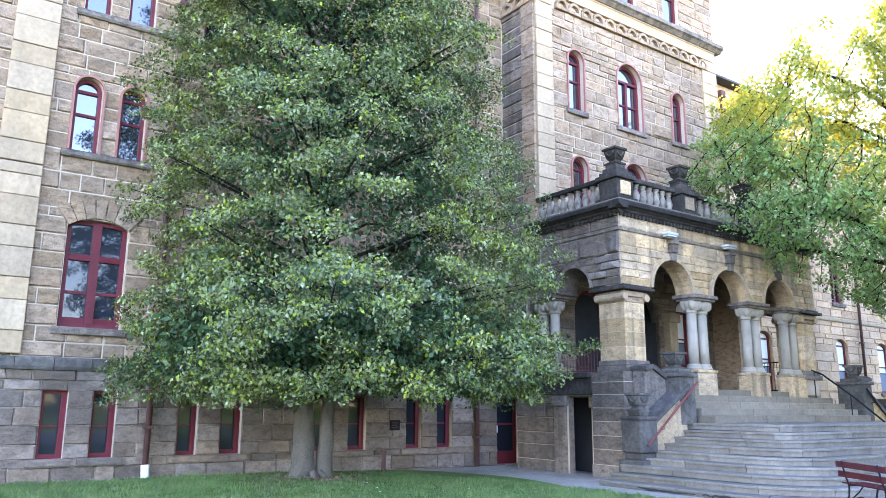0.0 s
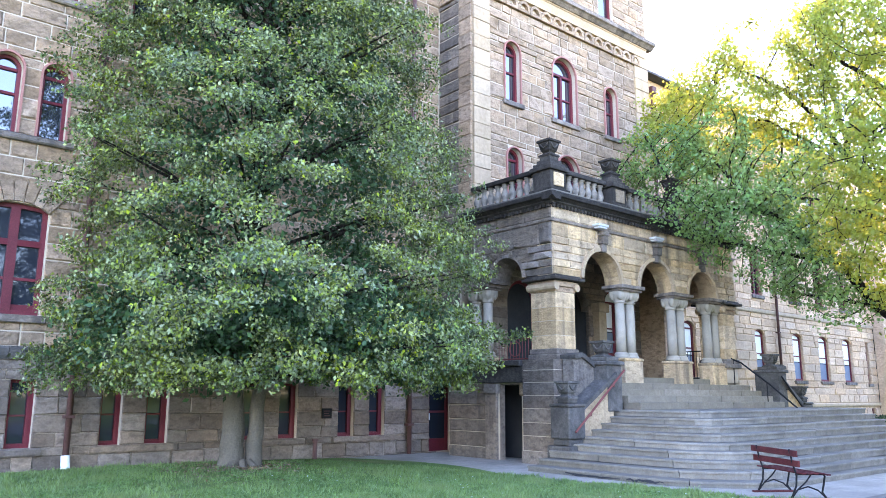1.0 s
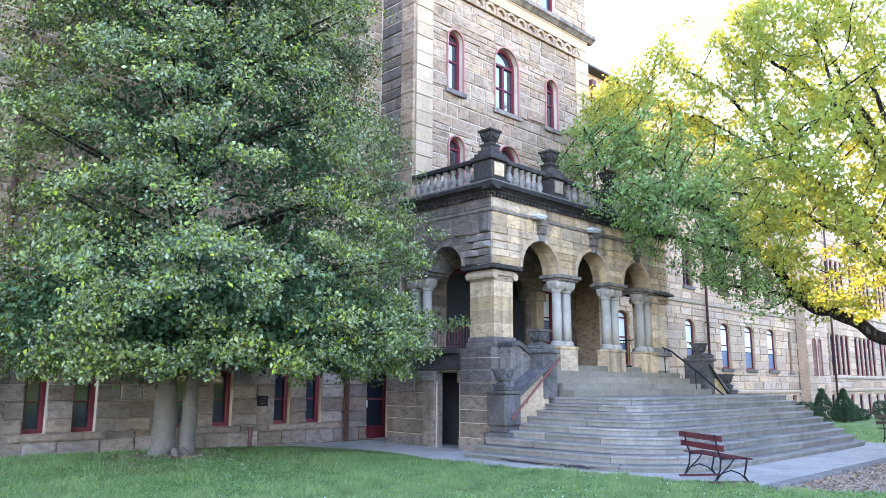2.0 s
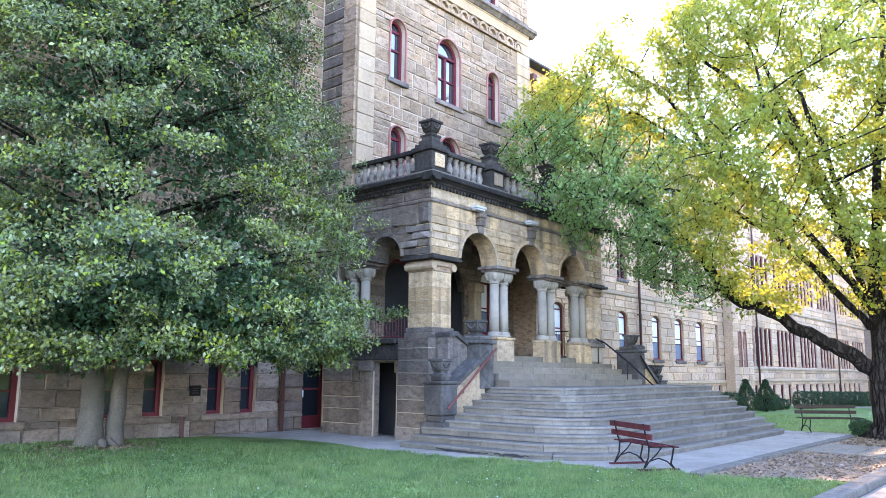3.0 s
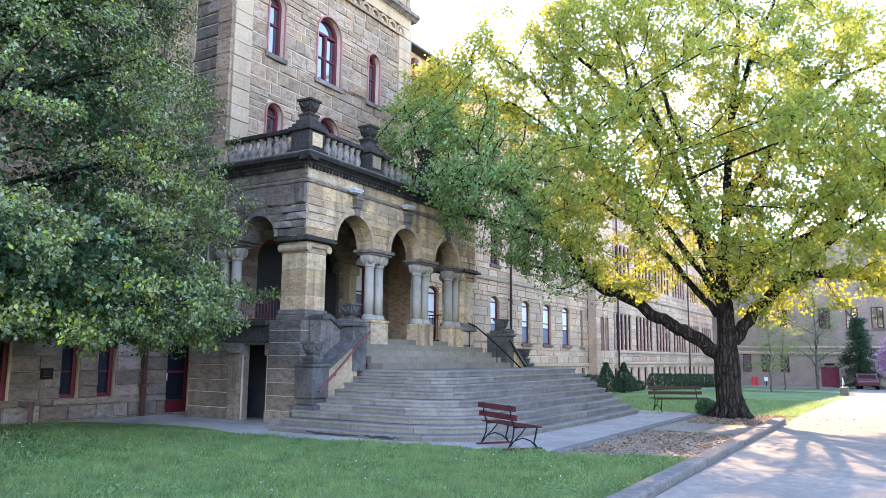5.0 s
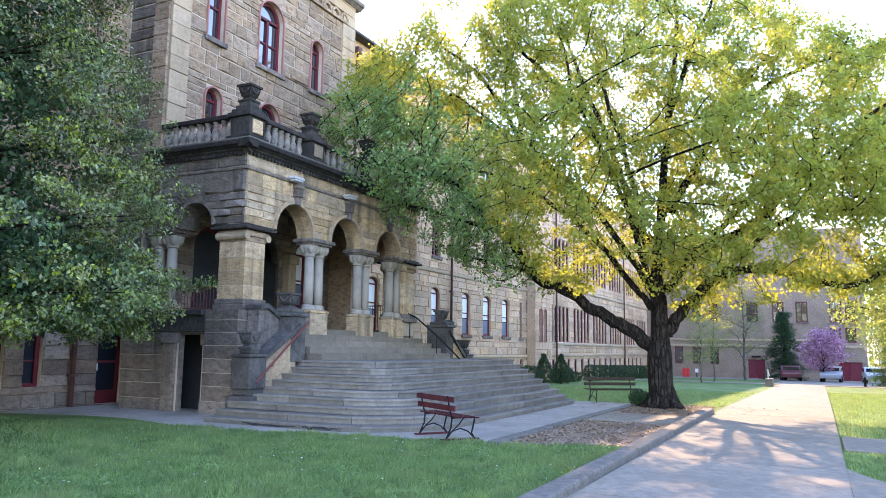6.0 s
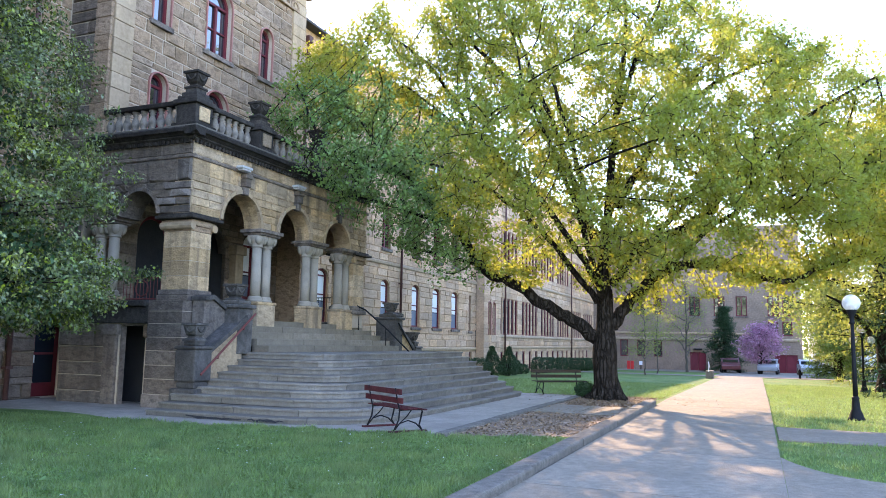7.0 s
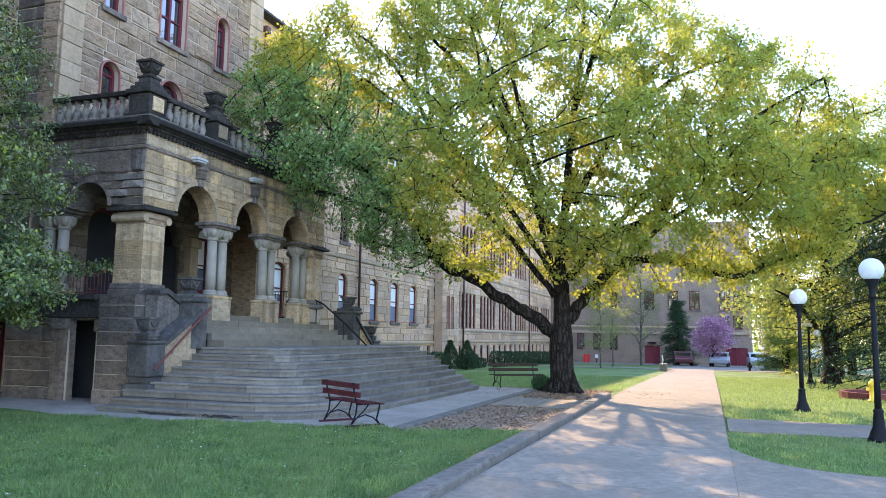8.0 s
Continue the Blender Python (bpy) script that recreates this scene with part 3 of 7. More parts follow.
# ---- main building, left range ----
W = Face(0, 17.5)
base_w = [(2.38, 2.87), (3.35, 3.83), (5.14, 5.58), (6.11, 6.61), (8.45, 8.92), (9.42, 9.94), (11.17, 11.66), (12.17, 12.68)]
op_left = [(a, b, 0.58, 1.95, 0.0) for a, b in base_w]
op_left += [(2.5, 3.74, 3.26, 5.46, 0.15), (2.35, 2.92, 7.08, 8.54, 0.285), (3.32, 3.87, 7.08, 8.54, 0.275), (2.35, 2.9, 10.42, 12.4, 0.0), (3.3, 3.88, 10.42, 12.4, 0.0), (5.05, 5.7, 10.42, 12.4, 0.0), (14.3, 15.15, 0.06, 2.15, 0.0)]
wall_left = part("wall_left", walled(bmesh.new(), W, -9.0, 15.3, -0.4, 15.2, op_left, 0.5), MORTAR)
tagged(wall_left, "tall rock-faced sandstone wall with maroon windows", "wall", kind="structure")
for a, b in base_w:
    window(W, a, b, 0.58, 1.95, 0.0, "slit", sill=False)
window(W, 2.5, 3.74, 3.26, 5.46, 0.15, "cross", label="tall maroon four-light window with a segmental head")
for a, b in ((2.35, 2.92), (3.32, 3.87)):
    window(W, a, b, 7.08, 8.54, (b - a) / 2, "sash", sill=False, surround=ROSE, glass=GLASS_OLD, label="narrow round-headed maroon sash window")
for a, b in ((2.35, 2.9), (3.3, 3.88), (5.05, 5.7)):
    window(W, a, b, 10.42, 12.4, 0.0, "sash", sill=False, glass=GLASS_OLD)
for a, b in ((2.2, 4.05),):
    band(wall_left, "sill_course", W, a, b, 6.93, 7.08, 0.12, STONE_SOOT_SHADE)
band(wall_left, "sill_course", W, 2.2, 6.0, 10.25, 10.42, 0.12, STONE_SOOT_SHADE)
for a, b in ((2.2, 3.02), (3.14, 4.02), (4.95, 6.75), (8.3, 10.1), (11.0, 12.85)):
    band(wall_left, "sill_course", W, a, b, 0.42, 0.58, 0.10, STONE_LOW)
u = -9.0
while u < 13.8:
    band(wall_left, "string_course", W, u + 0.006, min(u + 0.72, 13.9) - 0.006, 2.36, 2.62, 0.11, STONE_GREY)
    u += 0.72
for u0, u1, z0, z1 in ((1.04, 1.89, 6.62, 15.2), (-1.2, 1.89, 2.66, 6.6)):
    z = z0
    k = 0
    while z < z1 - 0.1:
        h = min(0.62 if k % 2 else 0.46, z1 - z)
        part("pilaster_stone", block(bmesh.new(), W, u0, u1, -0.05, 0.13 + 0.012 * (k % 2), z + 0.006, z + h - 0.006, bevel=0.012), STONE_SMOOTH, wall_left)
        z += h
        k += 1

# segmental arch stones over the tall window
for k in range(7):
    t0, t1 = -0.66 + 1.32 * k / 7 + 0.01, -0.66 + 1.32 * (k + 1) / 7 - 0.01
    line = [(3.12 + r * math.sin(t), 4.65 + r * math.cos(t)) for r, ts in ((0.99, (t0, t1)), (1.42, (t1, t0))) for t in ts]
    part("arch_stone", sheet(bmesh.new(), W, line, -0.02, 0.06), STONE, wall_left)

# ---- tower ----
T_F, T_S = Face(0, 15.94), Face(14.64, 0, -90)
op_t = [(16.02, 16.71, 10.86, 12.57, 0.345), (18.3, 19.51, 10.8, 12.52, 0.605), (21.13, 21.81, 10.86, 12.4, 0.34),
        (16.08, 16.75, 7.4, 9.0, 0.335), (18.45, 19.53, 7.4, 9.06, 0.54), (21.1, 21.8, 7.4, 9.0, 0.35),
        (16.05, 16.85, 15.5, 17.6, 0.0), (18.62, 19.5, 15.5, 17.6, 0.0), (20.98, 21.84, 15.5, 17.6, 0.0)]
tower = part("wall_tower", walled(bmesh.new(), T_F, 14.64, 23.88, 6.65, 27.0, op_t, 0.5), MORTAR)
tagged(tower, "square sandstone entrance tower with round-headed windows", "wall", kind="structure")
tower_side = part("wall_tower_side", walled(bmesh.new(), T_S, -17.5, -16.44, 2.3, 27.0, [], 0.5), MORTAR)
tagged(tower_side, "shaded flank of the sandstone tower", "wall", kind="structure")
window(T_F, 16.02, 16.71, 10.86, 12.57, 0.345, "sash", surround=ROSE, glass=GLASS_OLD, label="narrow round-headed maroon sash window in the tower")
window(T_F, 18.3, 19.51, 10.8, 12.52, 0.605, "pair", surround=ROSE, glass=GLASS_OLD, label="wide round-headed maroon window of two lights in the tower")
window(T_F, 21.13, 21.81, 10.86, 12.4, 0.34, "sash", surround=ROSE, glass=GLASS_OLD, label="narrow round-headed maroon sash window in the tower")
for a, b, s in ((16.08, 16.75, 9.0), (18.45, 19.53, 9.06), (21.1, 21.8, 9.0)):
    window(T_F, a, b, 7.4, s, (b - a) / 2, "sash", surround=ROSE, glass=GLASS_OLD, label="round-headed maroon window behind the balustrade")
for a, b in ((16.05, 16.85), (18.62, 19.5), (20.98, 21.84)):
    window(T_F, a, b, 15.5, 17.6, 0.0, "sash", sill=False, glass=GLASS_OLD)
for face, a, b, m in ((T_F, 14.64, 15.33, STONE_SMOOTH), (T_F, 23.02, 23.88, STONE_SMOOTH), (T_S, -16.5, -15.94, STONE)):
    z, k = 6.9 if face is T_F else 6.0, 0
    while z < 14.5:
        h = 0.44 if k % 2 else 0.52
        cut = (a, b) if k % 2 else (a, b - 0.0)
        part("quoin", block(bmesh.new(), face, cut[0], cut[1] - (0.003 if face is T_S else 0), -0.05, 0.075 + 0.01 * (k % 2), z + 0.006, z + h - 0.006, bevel=0.012), m, tower)
        z += h
        k += 1
for face, a, b in ((T_F, 14.34, 24.06), (T_S, -17.5, -15.94)):
    band(tower, "cornice", face, a, b, 14.95, 15.3, 0.36, STONE_SOOT_SHADE, ((0.5, 0.0), (0.8, 0.3), (1.0, 0.4), (1.0, 0.8), (0.7, 1.0)))
    band(tower, "frieze", face, a + 0.3, b - (0.3 if face is T_F else 0.0), 14.55, 14.95, 0.14, STONE_SMOOTH, ((0.8, 0.0), (0.8, 0.85), (1.0, 0.9), (1.0, 1.0)))
u = 15.5
while u < 22.9:
    bm = ring(bmesh.new(), T_F, outline(u, u + 0.54, 14.12, 14.26, 0.27, n=8), outline(u, u + 0.54, 14.12, 14.26, 0.27, 0.1, n=8), -0.02, 0.12)
    part("corbel_arch", bm, STONE, tower)
    u += 0.56
u = -17.4
while u < -16.0:
    part("corbel_arch", ring(bmesh.new(), T_S, outline(u, u + 0.54, 14.12, 14.26, 0.27, n=8), outline(u, u + 0.54, 14.12, 14.26, 0.27, 0.1, n=8), -0.02, 0.12), STONE, tower)
    u += 0.56

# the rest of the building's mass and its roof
# Near-black boxes: the darkness of unlit rooms is put into their colour.
mass = tagged(part("wall_inner", boxes((-9, 14.6, 18.02, 30, -0.4, 15.1), (15.16, 23.36, 16.46, 30, 2.3, 27.0), (24.0, 88, 18.02, 30, -2.5, 15.0), (15.35, 23.8, 17.0, 18.0, -0.3, 2.3), (14.3, 15.34, 17.85, 18.0, 0, 2.2)), DARK), "solid core of the building, near black for its unlit rooms", "wall", kind="structure")
tagged(part("wall_back", boxes((-9.2, -8.98, 17.52, 30, -0.4, 15.2), (23.38, 23.86, 16.45, 18.0, 2.3, 27.0)), STONE_FAR), "plain sandstone return walls", "wall", kind="structure")
roof = bmesh.new()
for a, b in ((-9.4, 14.62), (23.9, 88.4)):
    v = [roof.verts.new(p) for p in ((a, 17.0, 15.1), (b, 17.0, 15.1), (b, 23.8, 17.0), (a, 23.8, 17.0), (a, 30.5, 15.1), (b, 30.5, 15.1), (a, 17.0, 15.0), (b, 17.0, 15.0), (a, 30.5, 15.0), (b, 30.5, 15.0))]
    for f in ((0, 1, 2, 3), (3, 2, 5, 4), (6, 7, 1, 0), (6, 8, 9, 7), (4, 5, 9, 8)):
        roof.faces.new([v[k] for k in f])
tagged(part("roof", roof, ROOF), "dark low roof with projecting eaves", "roof", kind="structure")

# ---- right range ----
R_W = [(27.9, 28.85), (33.97, 34.9), (37.7, 38.76), (40.6, 41.78), (43.6, 44.76)]
op_r = [(a, b, 2.45, 4.5, 0.3) for a, b in R_W] + [(a, b, 6.4, 8.6, 0.0) for a, b in R_W] + [(a, b, 10.5, 12.5, 0.0) for a, b in R_W] + [(46.68, 47.08, 2.4, 4.75, 0.0)]
op_r += [(a, a + 0.5, 0.3, 1.05, 0.0) for a in (38.0, 39.6, 43.1, 44.4, 46.8)]
rng = tagged(part("wall_right", walled(bmesh.new(), W, 23.9, 48.0, -1.2, 15.0, op_r, 0.5), STONE_FAR), "long warm sandstone range with maroon windows", "wall", kind="structure")
for a, b in R_W:
    window(W, a, b, 2.45, 4.5, 0.3, "sash", blind=True, deep=0.1, label="segment-headed window with a pale blind drawn half down")
    window(W, a, b, 6.4, 8.6, 0.0, "pair", deep=0.1)
    window(W, a, b, 10.5, 12.5, 0.0, "sash", deep=0.1)
window(W, 46.68, 47.08, 2.4, 4.75, 0.0, "none", deep=0.1)
for a in (38.0, 39.6, 43.1, 44.4, 46.8):
    window(W, a, a + 0.5, 0.3, 1.05, 0.0, "none", sill=False, deep=0.1)
band(rng, "string_course", W, 23.9, 48.0, 1.15, 1.35, 0.12, STONE_SMOOTH)
band(rng, "string_course", W, 23.9, 48.0, 5.55, 5.75, 0.1, STONE_SMOOTH)

P2 = Face(0, 16.9)
op_p = [(48.9, 49.4, 2.2, 4.2, 0.25), (49.8, 50.3, 2.2, 4.2, 0.25), (48.8, 49.6, -0.4, 1.0, 0.0)]
bay = tagged(part("wall_bay", walled(bmesh.new(), P2, 48.0, 51.6, -1.2, 12.0, op_p, 0.55), STONE_FAR), "shallow projecting sandstone bay with paired round-headed windows", "wall", kind="structure")
for a, b, c, d, e in op_p:
    window(P2, a, b, c, d, e, "none", sill=False, surround=ROSE, glass=GLASS_OLD if e else None)
tall, low = [], []
u = 53.0
while u < 86:
    tall += [(u + 0.98 * k, u + 0.98 * k + 0.74) for k in range(5)]
    u += 5.9
low = [(53.4 + 1.9 * k, 54.1 + 1.9 * k) for k in range(17)]
op_f = [(a, b, 2.3, 5.0, 0.0) for a, b in tall] + [(a, b, -0.5, 1.0, 0.0) for a, b in low] + [(a, b, 7.4, 10.2, 0.0) for a, b in tall]
far_range = tagged(part("wall_far_range", walled(bmesh.new(), W, 51.6, 88.0, -2.2, 15.0, op_f, 0.5), STONE_FAR), "far sandstone range with rows of tall narrow maroon windows", "wall", kind="structure")
for a, b, c, d, e in op_f:
    window(W, a, b, c, d, e, "none", sill=False, deep=0.05, glass=DARK)
for z in (1.2, 2.05, 6.4, 11.2):
    band(far_range, "string_course", W, 51.6, 88.0, z, z + 0.2, 0.12, STONE_SMOOTH)

# ---- building across the far end ----
FE = Face(89.0, 0, -90)
op_e = [(u, u + 0.9, z, z + 1.9, 0.0) for u in (-16.5, -14.6, -12.7, -10.8) for z in (0.4, 5.2)] + [(u, u + 1.15, 5.0, 7.2, 0.0) for u in (-6.9, -4.3, -2.0, 1.2, 2.7)] + [(u, u + 1.0, 2.9, 4.4, 0.0) for u in (1.2, 2.6)] + [(-6.9, -5.2, -1.3, 1.0, 0.0), (1.8, 4.0, -1.3, 0.9, 0.0)]
end_wall = tagged(part("wall_end", walled(bmesh.new(), FE, -20.0, 4.5, -2.4, 15.0, op_e, 0.5), STONE_END), "shaded sandstone building closing the far end of the drive", "wall", kind="structure")
for a, b, c, d, e in op_e[:-2]:
    window(FE, a, b, c, d, e, "pair" if b - a > 1 else "none", sill=b - a > 1, deep=0.08, glass=GLASS_OLD)
for a, b, c, d, e in op_e[-2:]:
    door = thing("door_far", "maroon double door in the far building", "door", kind="structure")
    part("leaf", block(bmesh.new(), FE, a, (a + b) / 2 - 0.01, -0.2, -0.12, c, d), RED, door)
    part("leaf", block(bmesh.new(), FE, (a + b) / 2 + 0.01, b, -0.2, -0.12, c, d), RED, door)
band(end_wall, "string_course", FE, -20.0, 4.5, 2.3, 2.6, 0.15, STONE_SMOOTH)
band(end_wall, "string_course", FE, -20.0, 1.0, 3.0, 3.2, 0.1, STONE_SMOOTH)
band(end_wall, "canopy", FE, -6.5, -5.6, 1.25, 1.42, 0.5, IRON)
tagged(part("wall_end_mass", boxes((89.55, 100, -4.45, 17.4, -2.4, 14.9)), STONE_FAR), "plain body of the far building", "wall", kind="structure")

# ---- porch ----
PF, PS, PR = Face(0, 12.64), Face(14.35, 0, -90), Face(23.35, 0, 90)
FLOOR = 2.2
ARCH = [(15.51, 17.15), (18.02, 19.71), (20.52, 22.1)]
SPRING, TOP = 4.72, 6.62
porch = part("wall_porch_front", walled(bmesh.new(), PF, 14.35, 23.35, SPRING, TOP, [(a, b, SPRING - 0.01, SPRING, (b - a) / 2) for a, b in ARCH], 0.52), STONE_WARM)
tagged(porch, "golden sandstone porch front with three round arches", "wall", kind="structure")
S_ARCH = [(-14.85, -13.62)]
porch_side = part("wall_porch_side", walled(bmesh.new(), PS, -15.94, -13.44, SPRING, TOP, [(a, b, SPRING - 0.01, SPRING, 0.61) for a, b in S_ARCH], 0.7), STONE_SOOT_SHADE)
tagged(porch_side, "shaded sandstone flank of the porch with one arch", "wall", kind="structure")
porch_r = part("wall_porch_far_side", boxes((22.65, 23.35, 13.44, 15.94, SPRING, TOP), (22.65, 23.35, 14.9, 15.94, FLOOR, SPRING), bevel=0.0), STONE)
tagged(porch_r, "far sandstone flank of the porch", "wall", kind="structure")
# Ceiling coloured nearly black: the porch's shade is put into the stone.
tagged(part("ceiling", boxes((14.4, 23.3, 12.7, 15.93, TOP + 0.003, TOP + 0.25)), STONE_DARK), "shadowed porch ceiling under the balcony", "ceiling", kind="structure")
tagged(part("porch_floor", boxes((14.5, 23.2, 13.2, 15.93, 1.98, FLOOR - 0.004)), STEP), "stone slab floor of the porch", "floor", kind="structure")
# back wall of the porch, its indoor gloom put into the dark stone colour
pb = tagged(part("wall_porch_back", walled(bmesh.new(), Face(0, 15.9), 14.66, 23.86, FLOOR, TOP, [(16.0, 17.3, FLOOR, 4.5, 0.65), (18.0, 19.8, FLOOR, 4.4, 0.9), (20.7, 21.9, 3.0, 4.8, 0.5)], 0.3), STONE_SOOT_SHADE), "sandstone wall inside the porch with an arched doorway", "wall", kind="structure")
# Door leaves near black: the porch's deep shade is in their colour.
door = thing("door_1", "double entrance door inside the porch, near black to hold its shade", "door", kind="structure")
for a, b in ((18.0, 18.89), (18.91, 19.8)):
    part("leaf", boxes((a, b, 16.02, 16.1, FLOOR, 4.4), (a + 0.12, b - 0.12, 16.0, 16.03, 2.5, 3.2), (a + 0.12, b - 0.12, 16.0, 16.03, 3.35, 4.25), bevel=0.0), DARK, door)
# Pane is a flat near-black sheet, the unlit opening put into its colour.
window(Face(0, 15.9), 16.0, 17.3, FLOOR, 4.5, 0.65, "plain", sill=False, deep=0.1, glass=DARK, label="tall dark arched doorway light inside the porch")
window(Face(0, 15.9), 20.7, 21.9, 3.0, 4.8, 0.5, "pair", sill=False, deep=0.1, blind=True)
for a in (17.62, 20.2):
    part("pilaster", boxes((a - 0.2, a + 0.2, 15.62, 15.9, FLOOR, 4.4), (a - 0.27, a + 0.27, 15.55, 15.9, 4.4, 4.7), bevel=0.02), STONE_SMOOTH, pb)


def pier(name, x0, x1, y0, y1, label):
    """A corner pier: battered base mould, shaft of drums, scrolled cap, ledge."""
    p = thing(name, label, "pier", "piers of the porch", kind="structure")
    zs = [2.84, 3.18, 3.55, 3.9, 4.28]
    for k, (a, b) in enumerate(zip(zs, zs[1:])):
        part("pier_stone", boxes((x0 + 0.003, x1, y0, y1, a + 0.005, b - 0.005), bevel=0.006), STONE_WARM, p)
    part("pier_core", boxes((x0 + 0.01, x1 - 0.01, y0 + 0.008, y1 - 0.008, FLOOR - 0.1, 4.6)), MORTAR, p)
    part("base_mould", boxes((x0 - 0.1, x1 + 0.1, y0 - 0.1, y1 + 0.05, 2.56, 2.7), (x0 - 0.06, x1 + 0.06, y0 - 0.06, y1 + 0.03, 2.7, 2.84), bevel=0.025), STONE_SOOT_SHADE, p)
    part("cap", boxes((x0 - 0.02, x1 + 0.02, y0 - 0.02, y1 + 0.02, 4.28, 4.42), (x0 - 0.07, x1 + 0.07, y0 - 0.07, y1 + 0.05, 4.42, 4.56), bevel=0.03), STONE, p)
    for sx in (x0 - 0.03, x1 + 0.03):
        part("scroll", rod(bmesh.new(), [(sx, y0 - 0.09, 4.42), (sx, y1 + 0.05, 4.42)], 0.1, 10), STONE_SMOOTH, p)
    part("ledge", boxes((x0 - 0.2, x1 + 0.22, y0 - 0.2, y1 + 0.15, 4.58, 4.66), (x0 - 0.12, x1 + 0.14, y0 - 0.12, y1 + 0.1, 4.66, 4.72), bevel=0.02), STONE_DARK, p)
    return p


pier("pier", 14.45, 15.2, 12.66, 13.5, "golden sandstone corner pier with a scrolled cap")
pier("pier", 22.52, 23.27, 12.66, 13.5, "golden sandstone end pier with a scrolled cap")


def column_pair(x, y, turn, label, name="column_pair"):
    """Two granite columns side by side on one plinth under one cap."""
    c = thing(name, label, "columns", "columns of the porch", at=(x, y, 0), turn=turn)
    part("plinth", boxes((-0.42, 0.42, 0.02, 0.5, 1.9, 2.62), (-0.45, 0.45, 0.0, 0.52, 2.62, 2.7), bevel=0.02), STONE_WARM, c, "golden sandstone plinth block")
    for x0 in (-0.225, 0.225):
        part("shaft", lathe(bmesh.new(), ((0.142, 2.86), (0.142, 3.3), (0.132, 4.24)), 20, (x0, 0.27, 0)), COLUMN, c, smooth=True)
        part("column_base", lathe(bmesh.new(), ((0.215, 2.7), (0.215, 2.75), (0.185, 2.78), (0.2, 2.81), (0.158, 2.86)), 20, (x0, 0.27, 0)), COLUMN, c, smooth=True)
        part("capital", lathe(bmesh.new(), ((0.136, 4.22), (0.165, 4.235), (0.165, 4.26), (0.145, 4.28), (0.19, 4.36), (0.235, 4.46), (0.24, 4.56)), 20, (x0, 0.27, 0)), COLUMN, c, smooth=True)
        for dx, dy in ((-1, -1), (1, -1), (-1, 1), (1, 1)):
            part("cushion", lathe(bmesh.new(), ((0.015, 4.3), (0.065, 4.34), (0.1, 4.42), (0.105, 4.56)), 10, (x0 + dx * 0.13, 0.27 + dy * 0.13, 0)), COLUMN, c, smooth=True)
    part("abacus", boxes((-0.47, 0.47, -0.02, 0.58, 4.55, 4.62), (-0.54, 0.54, -0.08, 0.64, 4.62, 4.72), bevel=0.018), STONE_SOOT_SHADE, c, "soot-stained stone slab")
    return c


for cx in (17.62, 20.14):
    column_pair(cx, 12.6, 0, "paired grey granite columns on a golden plinth carrying the porch arches")
column_pair(22.1, 12.6, 0, "paired grey granite columns beside the end pier of the porch")
column_pair(14.33, 15.5, -90, "paired grey granite columns at the side of the porch")

# upper mouldings of the porch
for face, a, b in ((PF, 14.0, 23.7), (PS, -15.94, -12.64)):
    lo, hi = (a + 0.33, b - 0.33) if face is PF else (a, b)
    band(porch, "string_course", face, lo - 0.04, hi + (0.04 if face is PF else 0.06), 6.1, 6.19, 0.05, STONE_SOOT_SHADE)
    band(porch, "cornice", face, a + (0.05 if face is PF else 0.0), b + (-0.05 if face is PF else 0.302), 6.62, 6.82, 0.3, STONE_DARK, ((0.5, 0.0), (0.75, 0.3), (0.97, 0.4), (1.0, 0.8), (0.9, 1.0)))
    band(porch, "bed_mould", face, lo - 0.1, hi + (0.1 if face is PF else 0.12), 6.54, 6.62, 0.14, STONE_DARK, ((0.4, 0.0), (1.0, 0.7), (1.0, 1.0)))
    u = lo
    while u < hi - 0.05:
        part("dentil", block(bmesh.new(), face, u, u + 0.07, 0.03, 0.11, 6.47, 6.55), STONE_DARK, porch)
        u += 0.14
tagged(part("balcony_floor", boxes((14.08, 23.62, 12.36, 15.93, 6.824, 6.86)), STEP), "stone floor of the balcony over the porch", "floor", kind="structure")

# carved keystones and lamps over the arches
for a, b in ARCH:
    c = (a + b) / 2
    bm = bmesh.new()
    for w, z0, z1, d in ((0.09, 5.5, 5.72, 0.16), (0.12, 5.72, 5.95, 0.2), (0.15, 5.95, 6.08, 0.22)):
        block(bm, PF, c - w, c + w, -0.02, d, z0, z1, bevel=0.02)
    part("keystone", bm, STONE_SOOT_SHADE, porch)
for c in (16.05, 18.66):
    lamp = thing("flood_light", "small white flood light fixed under the porch cornice", "lamp", "lights on the porch")
    part("body", boxes((c - 0.22, c + 0.22, 12.28, 12.5, 6.14, 6.21), (c - 0.17, c + 0.17, 12.3, 12.48, 6.09, 6.14), bevel=0.015), FLOOD, lamp)
    part("bracket", boxes((c - 0.03, c + 0.03, 12.5, 12.63, 6.15, 6.2)), FLOOD, lamp)


